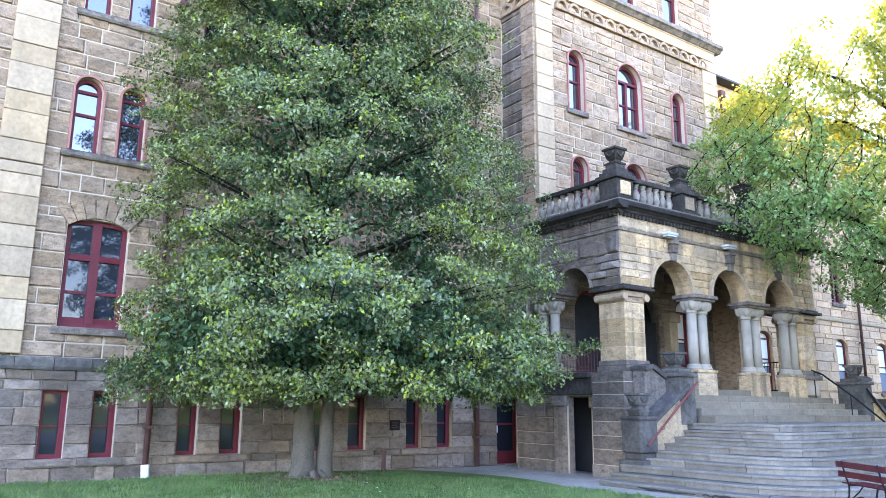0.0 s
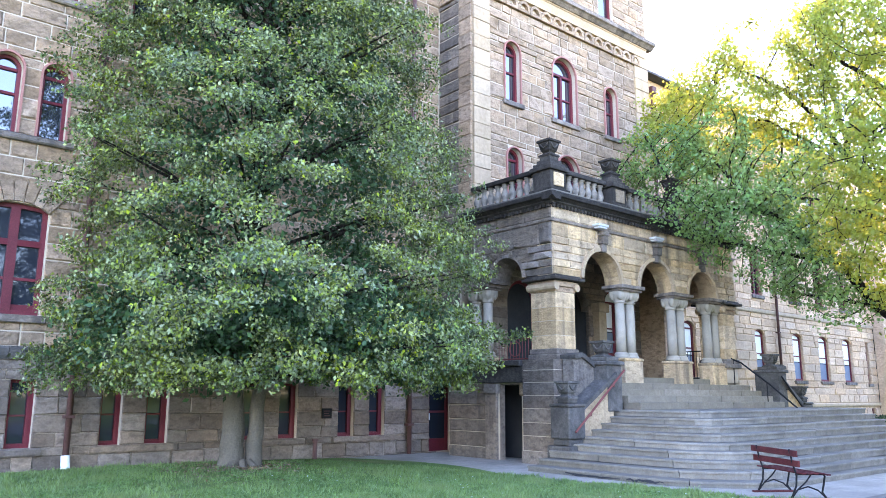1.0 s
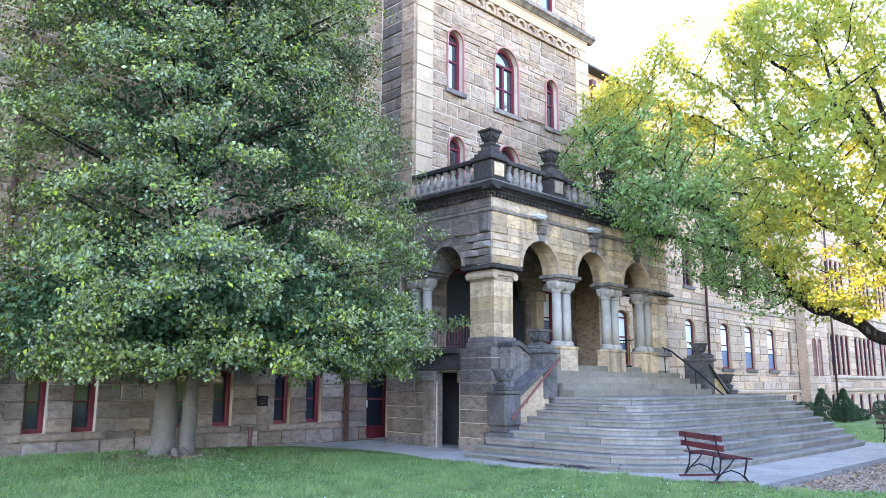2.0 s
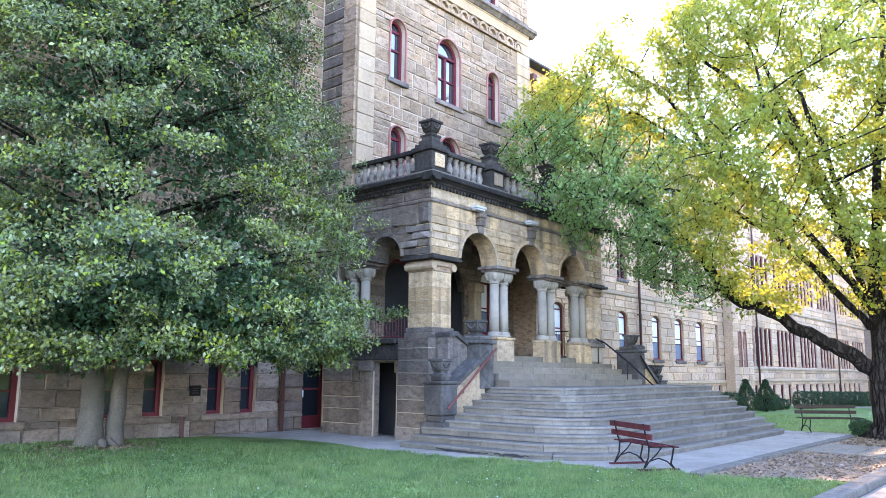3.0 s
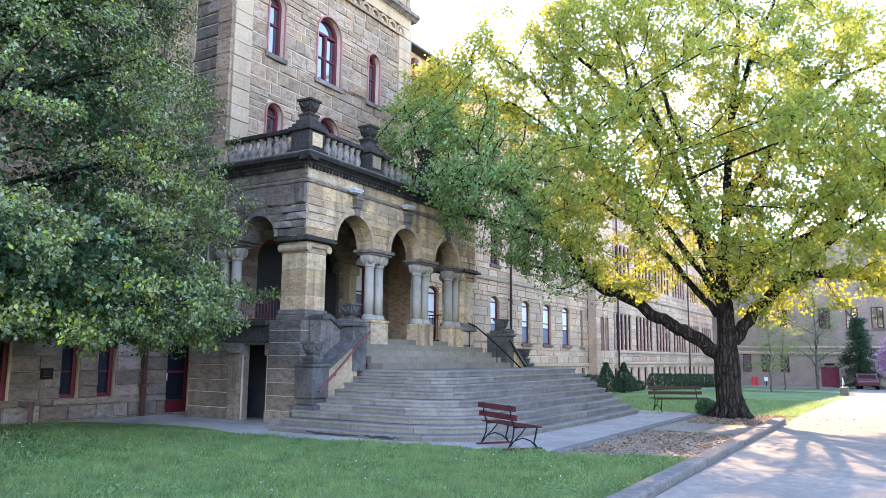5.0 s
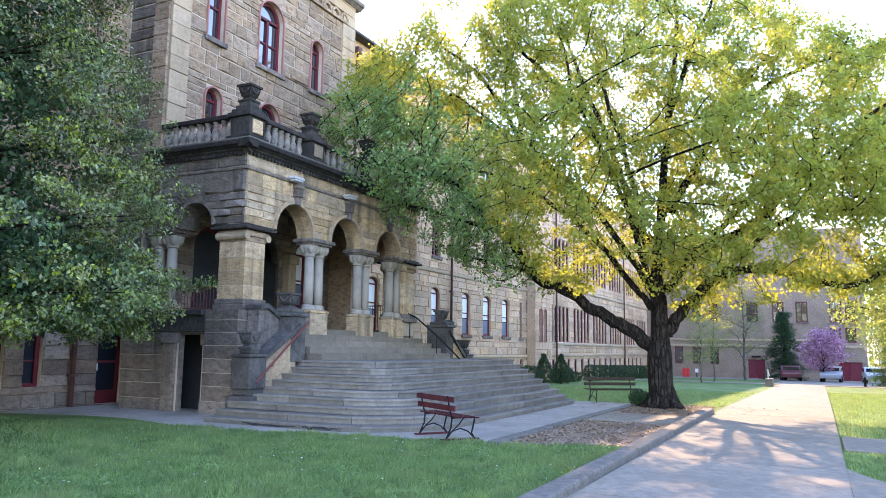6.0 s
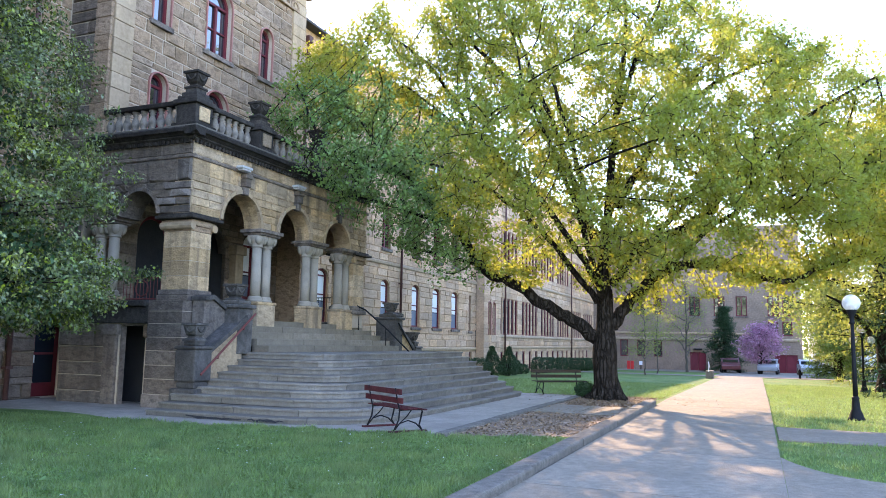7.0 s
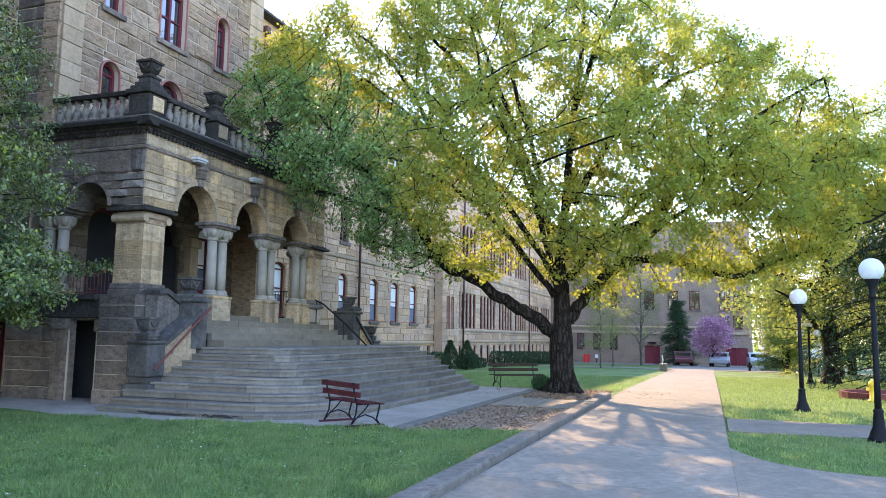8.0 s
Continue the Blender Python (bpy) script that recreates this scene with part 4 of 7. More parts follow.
def urn(parent, x, y, z, s=1.0, mat=None):
    """A square-based carved urn block."""
    m = mat or STONE_DARK
    part("urn_foot", lathe(bmesh.new(), ((0.26 * s, z), (0.26 * s, z + 0.06 * s), (0.15 * s, z + 0.12 * s), (0.14 * s, z + 0.16 * s), (0.2 * s, z + 0.22 * s)), at=(x, y, 0), square=True), m, parent)
    part("urn_bowl", lathe(bmesh.new(), ((0.19 * s, z + 0.22 * s), (0.22 * s, z + 0.32 * s), (0.25 * s, z + 0.46 * s), (0.25 * s, z + 0.49 * s), (0.3 * s, z + 0.51 * s), (0.3 * s, z + 0.58 * s), (0.23 * s, z + 0.58 * s), (0.19 * s, z + 0.52 * s)), at=(x, y, 0), square=True), m, parent)
    for dx, dy in ((0, -1), (-1, 0), (1, 0)):
        bm = bmesh.new()
        pts = [(x + dx * 0.245 * s + (0 if dx else (k / 6 - 0.5) * 0.34 * s), y + dy * 0.245 * s + (0 if dy else (k / 6 - 0.5) * 0.34 * s), z + 0.45 * s - 0.16 * s * math.sin(math.pi * k / 6)) for k in range(7)]
        rod(bm, pts, 0.03 * s, 6)
        part("garland", bm, m, parent, smooth=True)


balus = thing("balustrade", "soot-darkened stone balustrade with turned balusters over the porch", "balustrade")


def rail_run(p, q, count):
    p, q = Vector(p), Vector(q)
    d = (q - p).normalized()
    turn = math.degrees(math.atan2(d.y, d.x))
    L = (q - p).length
    for name, w, z0, z1 in (("plinth_rail", 0.16, 6.84, 6.98), ("top_rail", 0.15, 7.55, 7.68)):
        bm = boxes((0, L, -w, w, z0, z1), bevel=0.025)
        bm.transform(Matrix.Translation(p) @ pose(0, 0, 0, 0, 0, turn))
        part(name, bm, STONE_DARK, balus)
    global baluster_mesh
    for k in range(count):
        at = p + d * L * (k + 0.5) / count
        ob = new("baluster", baluster_mesh)
        ob.parent = balus
        ob.matrix_basis = Matrix.Translation(at)


baluster_mesh = bpy.data.meshes.new("baluster")
bm = lathe(bmesh.new(), ((0.1, 6.98), (0.1, 7.04), (0.06, 7.07), (0.1, 7.15), (0.112, 7.22), (0.075, 7.34), (0.052, 7.42), (0.085, 7.45), (0.052, 7.48), (0.095, 7.51), (0.095, 7.55)), 12)
bm.to_mesh(baluster_mesh)
bm.free()
baluster_mesh.materials.append(BALUSTER)
baluster_mesh.polygons.foreach_set("use_smooth", [True] * len(baluster_mesh.polygons))


def balcony_pedestal(x, y, tall=True, w=0.31):
    p = thing("balcony_pedestal", "sooty stone pedestal block with a carved urn on the porch balustrade", "pedestal", "pedestals of the balustrade")
    part("foot", boxes((x - w - 0.08, x + w + 0.08, y - w - 0.08, y + w + 0.08, 6.84, 7.0), bevel=0.02), STONE_DARK, p)
    part("die", boxes((x - w, x + w, y - w, y + w, 7.0, 7.5), bevel=0.02), STONE_DARK, p)
    part("panel", boxes((x - w + 0.12, x + w - 0.12, y - w - 0.03, y - w + 0.01, 7.08, 7.44), bevel=0.01), STONE_WARM, p, "golden dressed stone panel")
    part("coping", boxes((x - w - 0.07, x + w + 0.07, y - w - 0.07, y + w + 0.07, 7.5, 7.62), (x - w, x + w, y - w, y + w, 7.62, 7.72), (x - w + 0.07, x + w - 0.07, y - w + 0.07, y + w - 0.07, 7.72, 7.83), (x - w + 0.13, x + w - 0.13, y - w + 0.13, y + w - 0.13, 7.83, 7.95), bevel=0.02), STONE_DARK, p)
    urn(p, x, y, 7.94, 0.78)


BX = (14.66, 17.3, 20.4, 23.04)
for bx in BX:
    balcony_pedestal(bx, 12.95)
for a, b in zip(BX, BX[1:]):
    rail_run((a + 0.37, 12.95, 0), (b - 0.37, 12.95, 0), 7)
rail_run((14.66, 15.9, 0), (14.66, 13.33, 0), 9)
rail_run((23.04, 13.33, 0), (23.04, 15.9, 0), 9)

# basement storey of the porch
B_S, B_F = Face(14.2, 0, -90), Face(0, 12.45)
pbase = part("wall_porch_base", walled(bmesh.new(), B_S, -16.45, -12.45, -0.3, 2.0, [(-14.45, -13.64, -0.3, 1.98, 0.0)], 0.14), MORTAR)
tagged(pbase, "weathered sandstone basement of the porch with a low doorway", "wall", kind="structure")
part("lintel", boxes((14.08, 14.75, 13.3, 16.2, 2.0, 2.42), (14.0, 14.75, 13.55, 16.2, 2.42, 2.56), bevel=0.02), STONE_DARK, pbase, "sooty stone lintel and floor slab")
part("door_jamb", boxes((14.12, 14.3, 14.5, 14.92, 0.0, 1.72), (14.08, 14.3, 14.44, 14.98, 1.72, 1.98), bevel=0.02), STONE_SOOT_SHADE, pbase)
part("corbel", boxes((14.14, 14.3, 13.5, 13.7, 1.66, 1.98), bevel=0.05), STONE, pbase)
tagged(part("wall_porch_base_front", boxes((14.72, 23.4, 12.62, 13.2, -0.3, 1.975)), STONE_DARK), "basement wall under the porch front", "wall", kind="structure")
# Near-black wall stands in for the darkness inside the low doorway.
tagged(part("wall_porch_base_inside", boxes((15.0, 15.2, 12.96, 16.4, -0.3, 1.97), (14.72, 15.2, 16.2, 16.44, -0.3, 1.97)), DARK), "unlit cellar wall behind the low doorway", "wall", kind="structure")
door = thing("door_2", "maroon framed basement door with a tall dark glazed light", "door", kind="structure")
part("leaf", boxes((14.3, 14.42, 17.62, 17.68, 0.06, 2.14), (15.02, 15.14, 17.62, 17.68, 0.06, 2.14), (14.42, 15.02, 17.62, 17.68, 0.06, 0.42), (14.42, 15.02, 17.62, 17.68, 1.98, 2.14), bevel=0.01), RED, door)
part("pane", boxes((14.41, 15.03, 17.64, 17.66, 0.41, 1.99)), GLASS, door, "dark glazed light")
part("glazing_bar", boxes((14.42, 15.02, 17.625, 17.675, 1.16, 1.22)), RED, door)
part("handle", boxes((14.36, 14.39, 17.56, 17.62, 0.95, 1.15)), WHITE, door, "pale metal handle")
# pedestal block of the corner pier
ppb = thing("pier_base", "weathered sandstone base courses under the corner pier", "pier base", kind="structure")
zs = [0.0, 0.34, 0.7, 1.02, 1.36, 1.68, 2.0, 2.3, 2.56]
for k, (a, b) in enumerate(zip(zs, zs[1:])):
    g = 0.06 if k == 0 else 0.0
    cut = 14.62 + 0.25 * (k % 2)
    part("stone", boxes((14.02 - g, cut - 0.006, 12.4 - g, 13.44, a + 0.007, b - 0.007), bevel=0.008), STONE_SOOT_SHADE, ppb)
    part("stone", boxes((cut + 0.006, 15.35, 12.4 - g, 13.42, a + 0.007, b - 0.007), bevel=0.008), STONE_SOOT_SHADE, ppb)

part("core", boxes((14.03, 15.33, 12.41, 13.41, 0.0, 2.55)), MORTAR, ppb)
# Added strips that darken the doorway's reveals, standing in for their shade.
part("door_lining", boxes((14.21, 14.36, 14.41, 14.447, 0.0, 1.98), (14.21, 14.36, 13.65, 14.41, 1.94, 1.978)), STONE_SOOT_SHADE, pbase)

# ---- stairs ----
CX, RISE, TREAD = 19.72, 0.15, 0.36


def stair_line(k, back):
    """The nosing of step k, from the left end round the front to the right end."""
    xl, yf = 12.62 + TREAD * k, 6.85 + 0.31 * k
    r = max(0.35, 2.1 - 0.23 * k)
    pts = [Vector((xl, y)) for y in steps_of(back, yf + r, 5)]
    pts += [Vector((xl + r - r * math.cos(t), yf + r - r * math.sin(t))) for t in steps_of(0.0, math.pi / 2, 8)[1:]]
    pts += [Vector((x, yf)) for x in steps_of(xl + r, CX, 5)[1:]]
    xr, q = 24.0 + 0.09 * k, 0.8 - 0.06 * k
    pts += [Vector((x, yf)) for x in steps_of(CX, xr - q, 4)[1:]]
    pts += [Vector((xr - q + q * math.sin(t), yf + q - q * math.cos(t))) for t in steps_of(0.0, math.pi / 2, 6)[1:]]
    return pts + [Vector((xr, y)) for y in steps_of(yf + q, back, 4)[1:]]


stairs = thing("entrance_stairs", "broad grey stone stairs fanning out below the porch", "stairs")
rnd = random.Random(11)
for k in range(9):
    line = stair_line(k, 12.0)
    z0, z1 = RISE * k - (0.2 if k == 0 else 0.0), RISE * (k + 1) + rnd.uniform(-0.006, 0.006)
    core = bmesh.new()
    inner = [Vector((p.x + (CX - p.x) * 0.04, p.y + (11.5 - p.y) * 0.04)) for p in line]
    lo = [core.verts.new((p.x, p.y, z0)) for p in inner]
    hi = [core.verts.new((p.x, p.y, z1 - 0.012)) for p in inner]
    core.faces.new(hi)
    for i in range(len(lo) - 1):
        core.faces.new((lo[i], lo[i + 1], hi[i + 1], hi[i]))
    part("step_bed", core, STEP, stairs)
    # nosing stones, cut along the line
    length = [0.0]
    for a, b in zip(line, line[1:]):
        length.append(length[-1] + (b - a).length)

    def along(s):
        for i in range(len(line) - 1):
            if s <= length[i + 1] + 1e-6:
                f = (s - length[i]) / max(1e-6, length[i + 1] - length[i])
                d = (line[i + 1] - line[i]).normalized()
                return line[i].lerp(line[i + 1], f), Vector((-d.y, d.x))
        return line[-1], Vector((0, 1))

    s = 0.0
    while s < length[-1] - 0.05:
        w = rnd.uniform(1.3, 2.6)
        if length[-1] - s - w < 0.8:
            w = length[-1] - s
        bm = bmesh.new()
        n = max(1, int(w / 0.35))
        rows4 = []
        drop = rnd.uniform(-0.008, 0.006)
        for q in range(n + 1):
            p, inn = along(s + 0.006 + (w - 0.012) * q / n)
            inn = -inn if (Vector((CX, 11.9)) - p).dot(inn) < 0 else inn
            rows4.append([bm.verts.new((*(p + inn * e), z)) for e, z in ((0.03, z0), (0.03, z1 - 0.05 + drop), (0.0, z1 - 0.045 + drop), (0.0, z1 - 0.012 + drop), (0.012, z1 + drop), (0.46, z1 + drop), (0.46, z0))])
        for a, b in zip(rows4, rows4[1:]):
            for e in range(6):
                bm.faces.new((a[e], b[e], b[e + 1], a[e + 1]))
        bm.faces.new(rows4[0][::-1])
        bm.faces.new(rows4[-1])
        part("step_stone", bm, STEP, stairs)
        s += w
# broken edge of the lowest step: jagged gaps in the riser
rnd = random.Random(19)
for y0, y1 in ((10.9, 9.5), (9.35, 8.5)):
    top, bot = [], []
    for f in steps_of(0, 1, 9):
        z = 0.1 + rnd.uniform(-0.025, 0.025)
        top.append((y0 + (y1 - y0) * f, z))
        bot.append((y0 + (y1 - y0) * f, z - 0.015 - rnd.uniform(0.01, 0.05) * math.sin(math.pi * min(1, f + 0.08))))
    bm = bmesh.new()
    for p, q, r, s in zip(top, top[1:], bot, bot[1:]):
        bm.faces.new([bm.verts.new((12.612, a, b)) for a, b in (p, q, s, r)])
    part("crack", bm, DARK, stairs, "dark broken gap")
UP = [(1.35 + 0.168 * k, 11.3 + 0.36 * k) for k in range(5)]
for k, (z, y) in enumerate(UP):
    for a, b in ((15.95, 18.1), (18.1, 20.4), (20.4, 22.2), (22.2, 23.48)):
        part("step_stone", boxes((a + 0.006, b - 0.006, y, y + 0.52, z - 0.01, z + 0.168), bevel=0.012), STEP_WORN, stairs)


def stair_cheek(sign):
    """Cheek wall, two pedestals with urns and an iron handrail at one side of the stairs."""
    X = lambda v: CX + sign * (v - CX)

    def bx(x0, x1, *rest):
        return (min(X(x0), X(x1)), max(X(x0), X(x1)), *rest)

    label = "sooty stone pedestal with carved urn"
    p = thing("stair_pedestal", label + " at the foot of the stairs", "pedestal", "stair pedestals")
    part("foot", boxes(bx(13.46, 14.16, 11.46, 12.16, 0.0, 0.55), bevel=0.03), STONE_GREY, p)
    part("die", boxes(bx(13.56, 14.06, 11.56, 12.06, 0.55, 0.7), bx(13.52, 14.1, 11.52, 12.1, 0.7, 1.42), bevel=0.04), STONE_GREY, p)
    part("coping", boxes(bx(13.5, 14.12, 11.5, 12.12, 1.42, 1.5), bx(13.64, 13.98, 11.64, 11.98, 1.5, 1.62), bevel=0.03), STONE_GREY, p)
    urn(p, X(13.81), 11.81, 1.6, 0.72, STONE_GREY)
    p = thing("stair_pedestal", label + " beside the porch floor", "pedestal", "stair pedestals")
    part("die", boxes(bx(15.08, 15.66, 11.6, 12.38, 1.3, 2.42), bevel=0.03), STONE_GREY, p)
    part("coping", boxes(bx(15.02, 15.72, 11.54, 12.4, 2.42, 2.52), bx(15.12, 15.62, 11.64, 12.3, 2.52, 2.62), bevel=0.03), STONE_GREY, p)
    urn(p, X(15.37), 11.96, 2.6, 0.74, STONE_GREY)
    c = thing("cheek_wall", "sloping sandstone cheek wall of the stairs", "wall", kind="structure")
    bm = bmesh.new()
    prof = [(14.12, 0.0), (14.12, 1.36), (15.3, 2.08), (15.3, 0.0)]
    fr = [bm.verts.new((X(a), 11.62, b)) for a, b in prof]
    bk = [bm.verts.new((X(a), 12.38, b)) for a, b in prof]
    bm.faces.new(fr)
    bm.faces.new(bk[::-1])
    for i in range(4):
        bm.faces.new((fr[i], fr[(i + 1) % 4], bk[(i + 1) % 4], bk[i]))
    part("wall_stone", bm, STONE_WARM, c)
    bm = bmesh.new()
    for prof in ([(14.0, 1.4), (15.4, 2.26), (15.4, 2.14), (14.0, 1.28)], [(14.3, 2.66), (14.6, 2.72), (15.35, 2.34), (15.35, 2.22), (14.6, 2.6), (14.3, 2.56)]):
        y0, y1 = (11.55, 12.4) if prof[0][0] == 14.0 else (11.95, 12.42)
        fr = [bm.verts.new((X(a), y0, b)) for a, b in prof]
        bk = [bm.verts.new((X(a), y1, b)) for a, b in prof]
        bm.faces.new(fr)
        bm.faces.new(bk[::-1])
        for i in range(len(prof)):
            j = (i + 1) % len(prof)
            bm.faces.new((fr[i], fr[j], bk[j], bk[i]))
    part("coping", bm, STONE_GREY, c)
    bm = bmesh.new()
    prof = [(14.32, 1.3), (14.32, 2.56), (14.6, 2.6), (15.33, 2.23), (15.33, 1.3)]
    fr = [bm.verts.new((X(a), 12.02, b)) for a, b in prof]
    bk = [bm.verts.new((X(a), 12.36, b)) for a, b in prof]
    bm.faces.new(fr)
    bm.faces.new(bk[::-1])
    for i in range(len(prof)):
        j = (i + 1) % len(prof)
        bm.faces.new((fr[i], fr[j], bk[j], bk[i]))
    part("infill", bm, STONE_SOOT_SHADE, c)
    if sign < 0:
        h = thing("handrail", "black iron handrail curving down beside the upper steps", "handrail")
        part("rail", rod(bmesh.new(), [(22.9, 13.54, 3.1), (22.9, 12.9, 2.96), (22.9, 12.33, 2.72), (22.95, 11.5, 2.06), (23.0, 10.7, 1.34)], 0.028), IRON, h)
        for y, z, low in ((13.5, 3.08, 2.19), (12.6, 2.84, 1.88), (11.55, 2.1, 1.5)):
            part("post", rod(bmesh.new(), [(22.92, y, low), (22.92, y, z)], 0.016), IRON, h)
    h = thing("handrail", "faded red iron handrail down the stair side" if sign > 0 else "black iron handrail down the stair side", "handrail")
    m = RED_RAIL if sign > 0 else IRON
    bm = bmesh.new()
    rod(bm, [(X(13.72), 11.5, 0.86), (X(15.62), 11.5, 2.3)], 0.026)
    part("rail", bm, m, h)
    for q in (14.3, 15.2):
        z = 0.86 + (q - 13.72) * 0.758
        part("bracket", rod(bmesh.new(), [(X(q), 11.5, z), (X(q), 11.5, z - 0.08), (X(q), 11.64, z - 0.1)], 0.012), m, h)


stair_cheek(1)
stair_cheek(-1)


# ---- trees ----
class Wood:
    """Collects tapered branches into one mesh."""

    def __init__(self):
        self.v, self.f = [], []

    def tube(self, pts, radii, n=7):
        base = len(self.v)
        side = None
        for i, p in enumerate(pts):
            d = pts[min(i + 1, len(pts) - 1)] - pts[max(i - 1, 0)]
            d = d.normalized() if d.length else Vector((0, 0, 1))
            side = d.orthogonal() if side is None else side - d * side.dot(d)
            side.normalize()
            up = d.cross(side)
            for k in range(n):
                a = 2 * math.pi * k / n
                self.v.append(tuple(p + side * radii[i] * math.cos(a) + up * radii[i] * math.sin(a)))
        for i in range(len(pts) - 1):
            for k in range(n):
                a, b = base + i * n + k, base + i * n + (k + 1) % n
                self.f.append((a, b, b + n, a + n))
        self.f.append(tuple(base + (len(pts) - 1) * n + k for k in range(n)))

    def object(self, name, mat, parent):
        return mesh_object(name, self.v, self.f, mat, parent, smooth=True)


def curve_through(ctrl, per, rnd, wob):
    """A smooth, slightly crooked line through a few places."""
    c = [Vector(p) for p in ctrl]
    out = []
    for i in range(len(c) - 1):
        p0, p1, p2, p3 = c[max(i - 1, 0)], c[i], c[i + 1], c[min(i + 2, len(c) - 1)]
        for k in range(per):
            t = k / per
            q = 0.5 * (2 * p1 + (p2 - p0) * t + (2 * p0 - 5 * p1 + 4 * p2 - p3) * t * t + (3 * p1 - p0 - 3 * p2 + p3) * t ** 3)
            if i or k:
                q = q + Vector((rnd.gauss(0, wob), rnd.gauss(0, wob), rnd.gauss(0, wob)))
            out.append(q)
    return out + [c[-1]]


def leaves(name, centres, spread, per, size, mat, parent, seed, droop=0.0, up=0.6, outward=None, slim=0.55):
    """Many small folded leaves in clumps about the given centres."""
    rs = np.random.RandomState(seed)
    c = np.repeat(np.asarray(centres, float), per, axis=0)
    n = len(c)
    off = rs.normal(0, 1, (n, 3))
    off /= np.maximum(1.0, np.linalg.norm(off, axis=1, keepdims=True) / 1.7)
    p = c + off * np.asarray(spread)
    nor = rs.normal(0, 1, (n, 3)) + np.array([0, 0, up])
    if outward is not None:
        o = c - np.asarray(outward)
        o[:, 2] *= 0.3
        nor += 1.1 * o / np.maximum(1e-3, np.linalg.norm(o, axis=1, keepdims=True))
    nor /= np.linalg.norm(nor, axis=1, keepdims=True)
    a = np.cross(nor, rs.normal(0, 1, (n, 3)))
    a /= np.maximum(1e-6, np.linalg.norm(a, axis=1, keepdims=True))
    a[:, 2] -= droop
    b = np.cross(nor, a)
    s = size * rs.uniform(0.6, 1.25, (n, 1))
    v = np.stack([p - a * s * 0.5, p + b * s * slim * 0.5 + nor * s * 0.08, p + a * s * 0.5, p - b * s * slim * 0.5 + nor * s * 0.08], 1).reshape(-1, 3)
    me = bpy.data.meshes.new(name)
    me.vertices.add(4 * n)
    me.vertices.foreach_set("co", v.ravel())
    me.loops.add(4 * n)
    me.loops.foreach_set("vertex_index", np.arange(4 * n))
    me.polygons.add(n)
    me.polygons.foreach_set("loop_start", np.arange(0, 4 * n, 4))
    me.materials.append(mat)
    me.update(calc_edges=True)
    ob = new(name, me)
    ob.parent = parent
    return ob


def crown_fill(rnd, limbs, wood, reach, sub, start=0.3, twig_r=0.03, rise=0.25, tip_only=False):
    """Side branches and twigs along limbs; returns where leaves sit."""
    spots = []
    for line, r0, r1, count in limbs:
        n = len(line)
        for k in range(count):
            f = start + (1 - start) * (k + rnd.random()) / count
            i = min(n - 1, int(f * (n - 1)))
            p = line[i]
            d = (line[min(i + 1, n - 1)] - line[max(i - 1, 0)]).normalized()
            side = Vector((rnd.gauss(0, 1), rnd.gauss(0, 1), rnd.gauss(rise, 0.7)))
            side = (side - d * side.dot(d) * 0.6).normalized()
            L = reach * rnd.uniform(0.45, 1.1) * (1.15 - 0.55 * f)
            pts = [p]
            for s in range(5):
                side = (side + Vector((rnd.gauss(0, 0.2), rnd.gauss(0, 0.2), rnd.gauss(0.05, 0.18)))).normalized()
                pts.append(pts[-1] + side * L / 5)
            r = (r0 + (r1 - r0) * f) * 0.32 + 0.006
            wood.tube(pts, [max(0.006, r * (1 - 0.85 * s / 5)) for s in range(6)], 5)
            for t in range(sub):
                j = rnd.randrange(1, 6)
                q = pts[j]
                e = Vector((rnd.gauss(0, 1), rnd.gauss(0, 1), rnd.gauss(rise * 0.8, 0.7))).normalized()
                l = reach * rnd.uniform(0.18, 0.42)
                tw = [q, q + e * l * 0.5 + Vector((0, 0, rnd.uniform(-0.08, 0.1))), q + e * l]
                wood.tube(tw, [max(0.005, r * 0.35), 0.0045, 0.003], 3)
                spots += [tw[1], tw[2]]
            spots.append(pts[-1])
    return spots


def profile_at(rows, u):
    for (a, p), (b, q) in zip(rows, rows[1:]):
        if a <= u <= b:
            return p + (q - p) * (u - a) / (b - a)
    return rows[0][1] if u < rows[0][0] else rows[-1][1]


def grow(starts, goals, step, reach, kill, rounds):
    """Branches that grow from the given places towards scattered goals; returns places and their parents."""
    pos = [np.array(p) for p in starts]
    par = [-1] * len(pos)
    goals = np.asarray(goals, float)
    near = np.full(len(goals), 1e9)
    who = np.zeros(len(goals), int)
    fresh, born = list(range(len(pos))), {}
    for _ in range(rounds):
        for k in fresh:
            d = np.linalg.norm(goals - pos[k], axis=1)
            m = d < near
            near[m], who[m] = d[m], k
        live = near > kill
        goals, near, who = goals[live], near[live], who[live]
        pull = (near < reach)
        if not pull.any():
            break
        d = goals[pull] - np.array([pos[k] for k in who[pull]])
        d /= np.linalg.norm(d, axis=1, keepdims=True)
        sums = {}
        for k, v in zip(who[pull], d):
            sums[k] = sums.get(k, 0) + v
        fresh = []
        for k, v in sums.items():
            L = np.linalg.norm(v)
            if L < 1e-3:
                continue
            v = v / L
            if par[k] >= 0:
                w = pos[k] - pos[par[k]]
                v = v + 0.45 * w / max(1e-6, np.linalg.norm(w))
                v /= np.linalg.norm(v)
            q = pos[k] + step * v
            if any(np.linalg.norm(q - pos[c]) < 0.6 * step for c in born.get(k, ())):
                continue
            born.setdefault(k, []).append(len(pos))
            fresh.append(len(pos))
            pos.append(q)
            par.append(k)
        if not fresh:
            break
    return pos, par


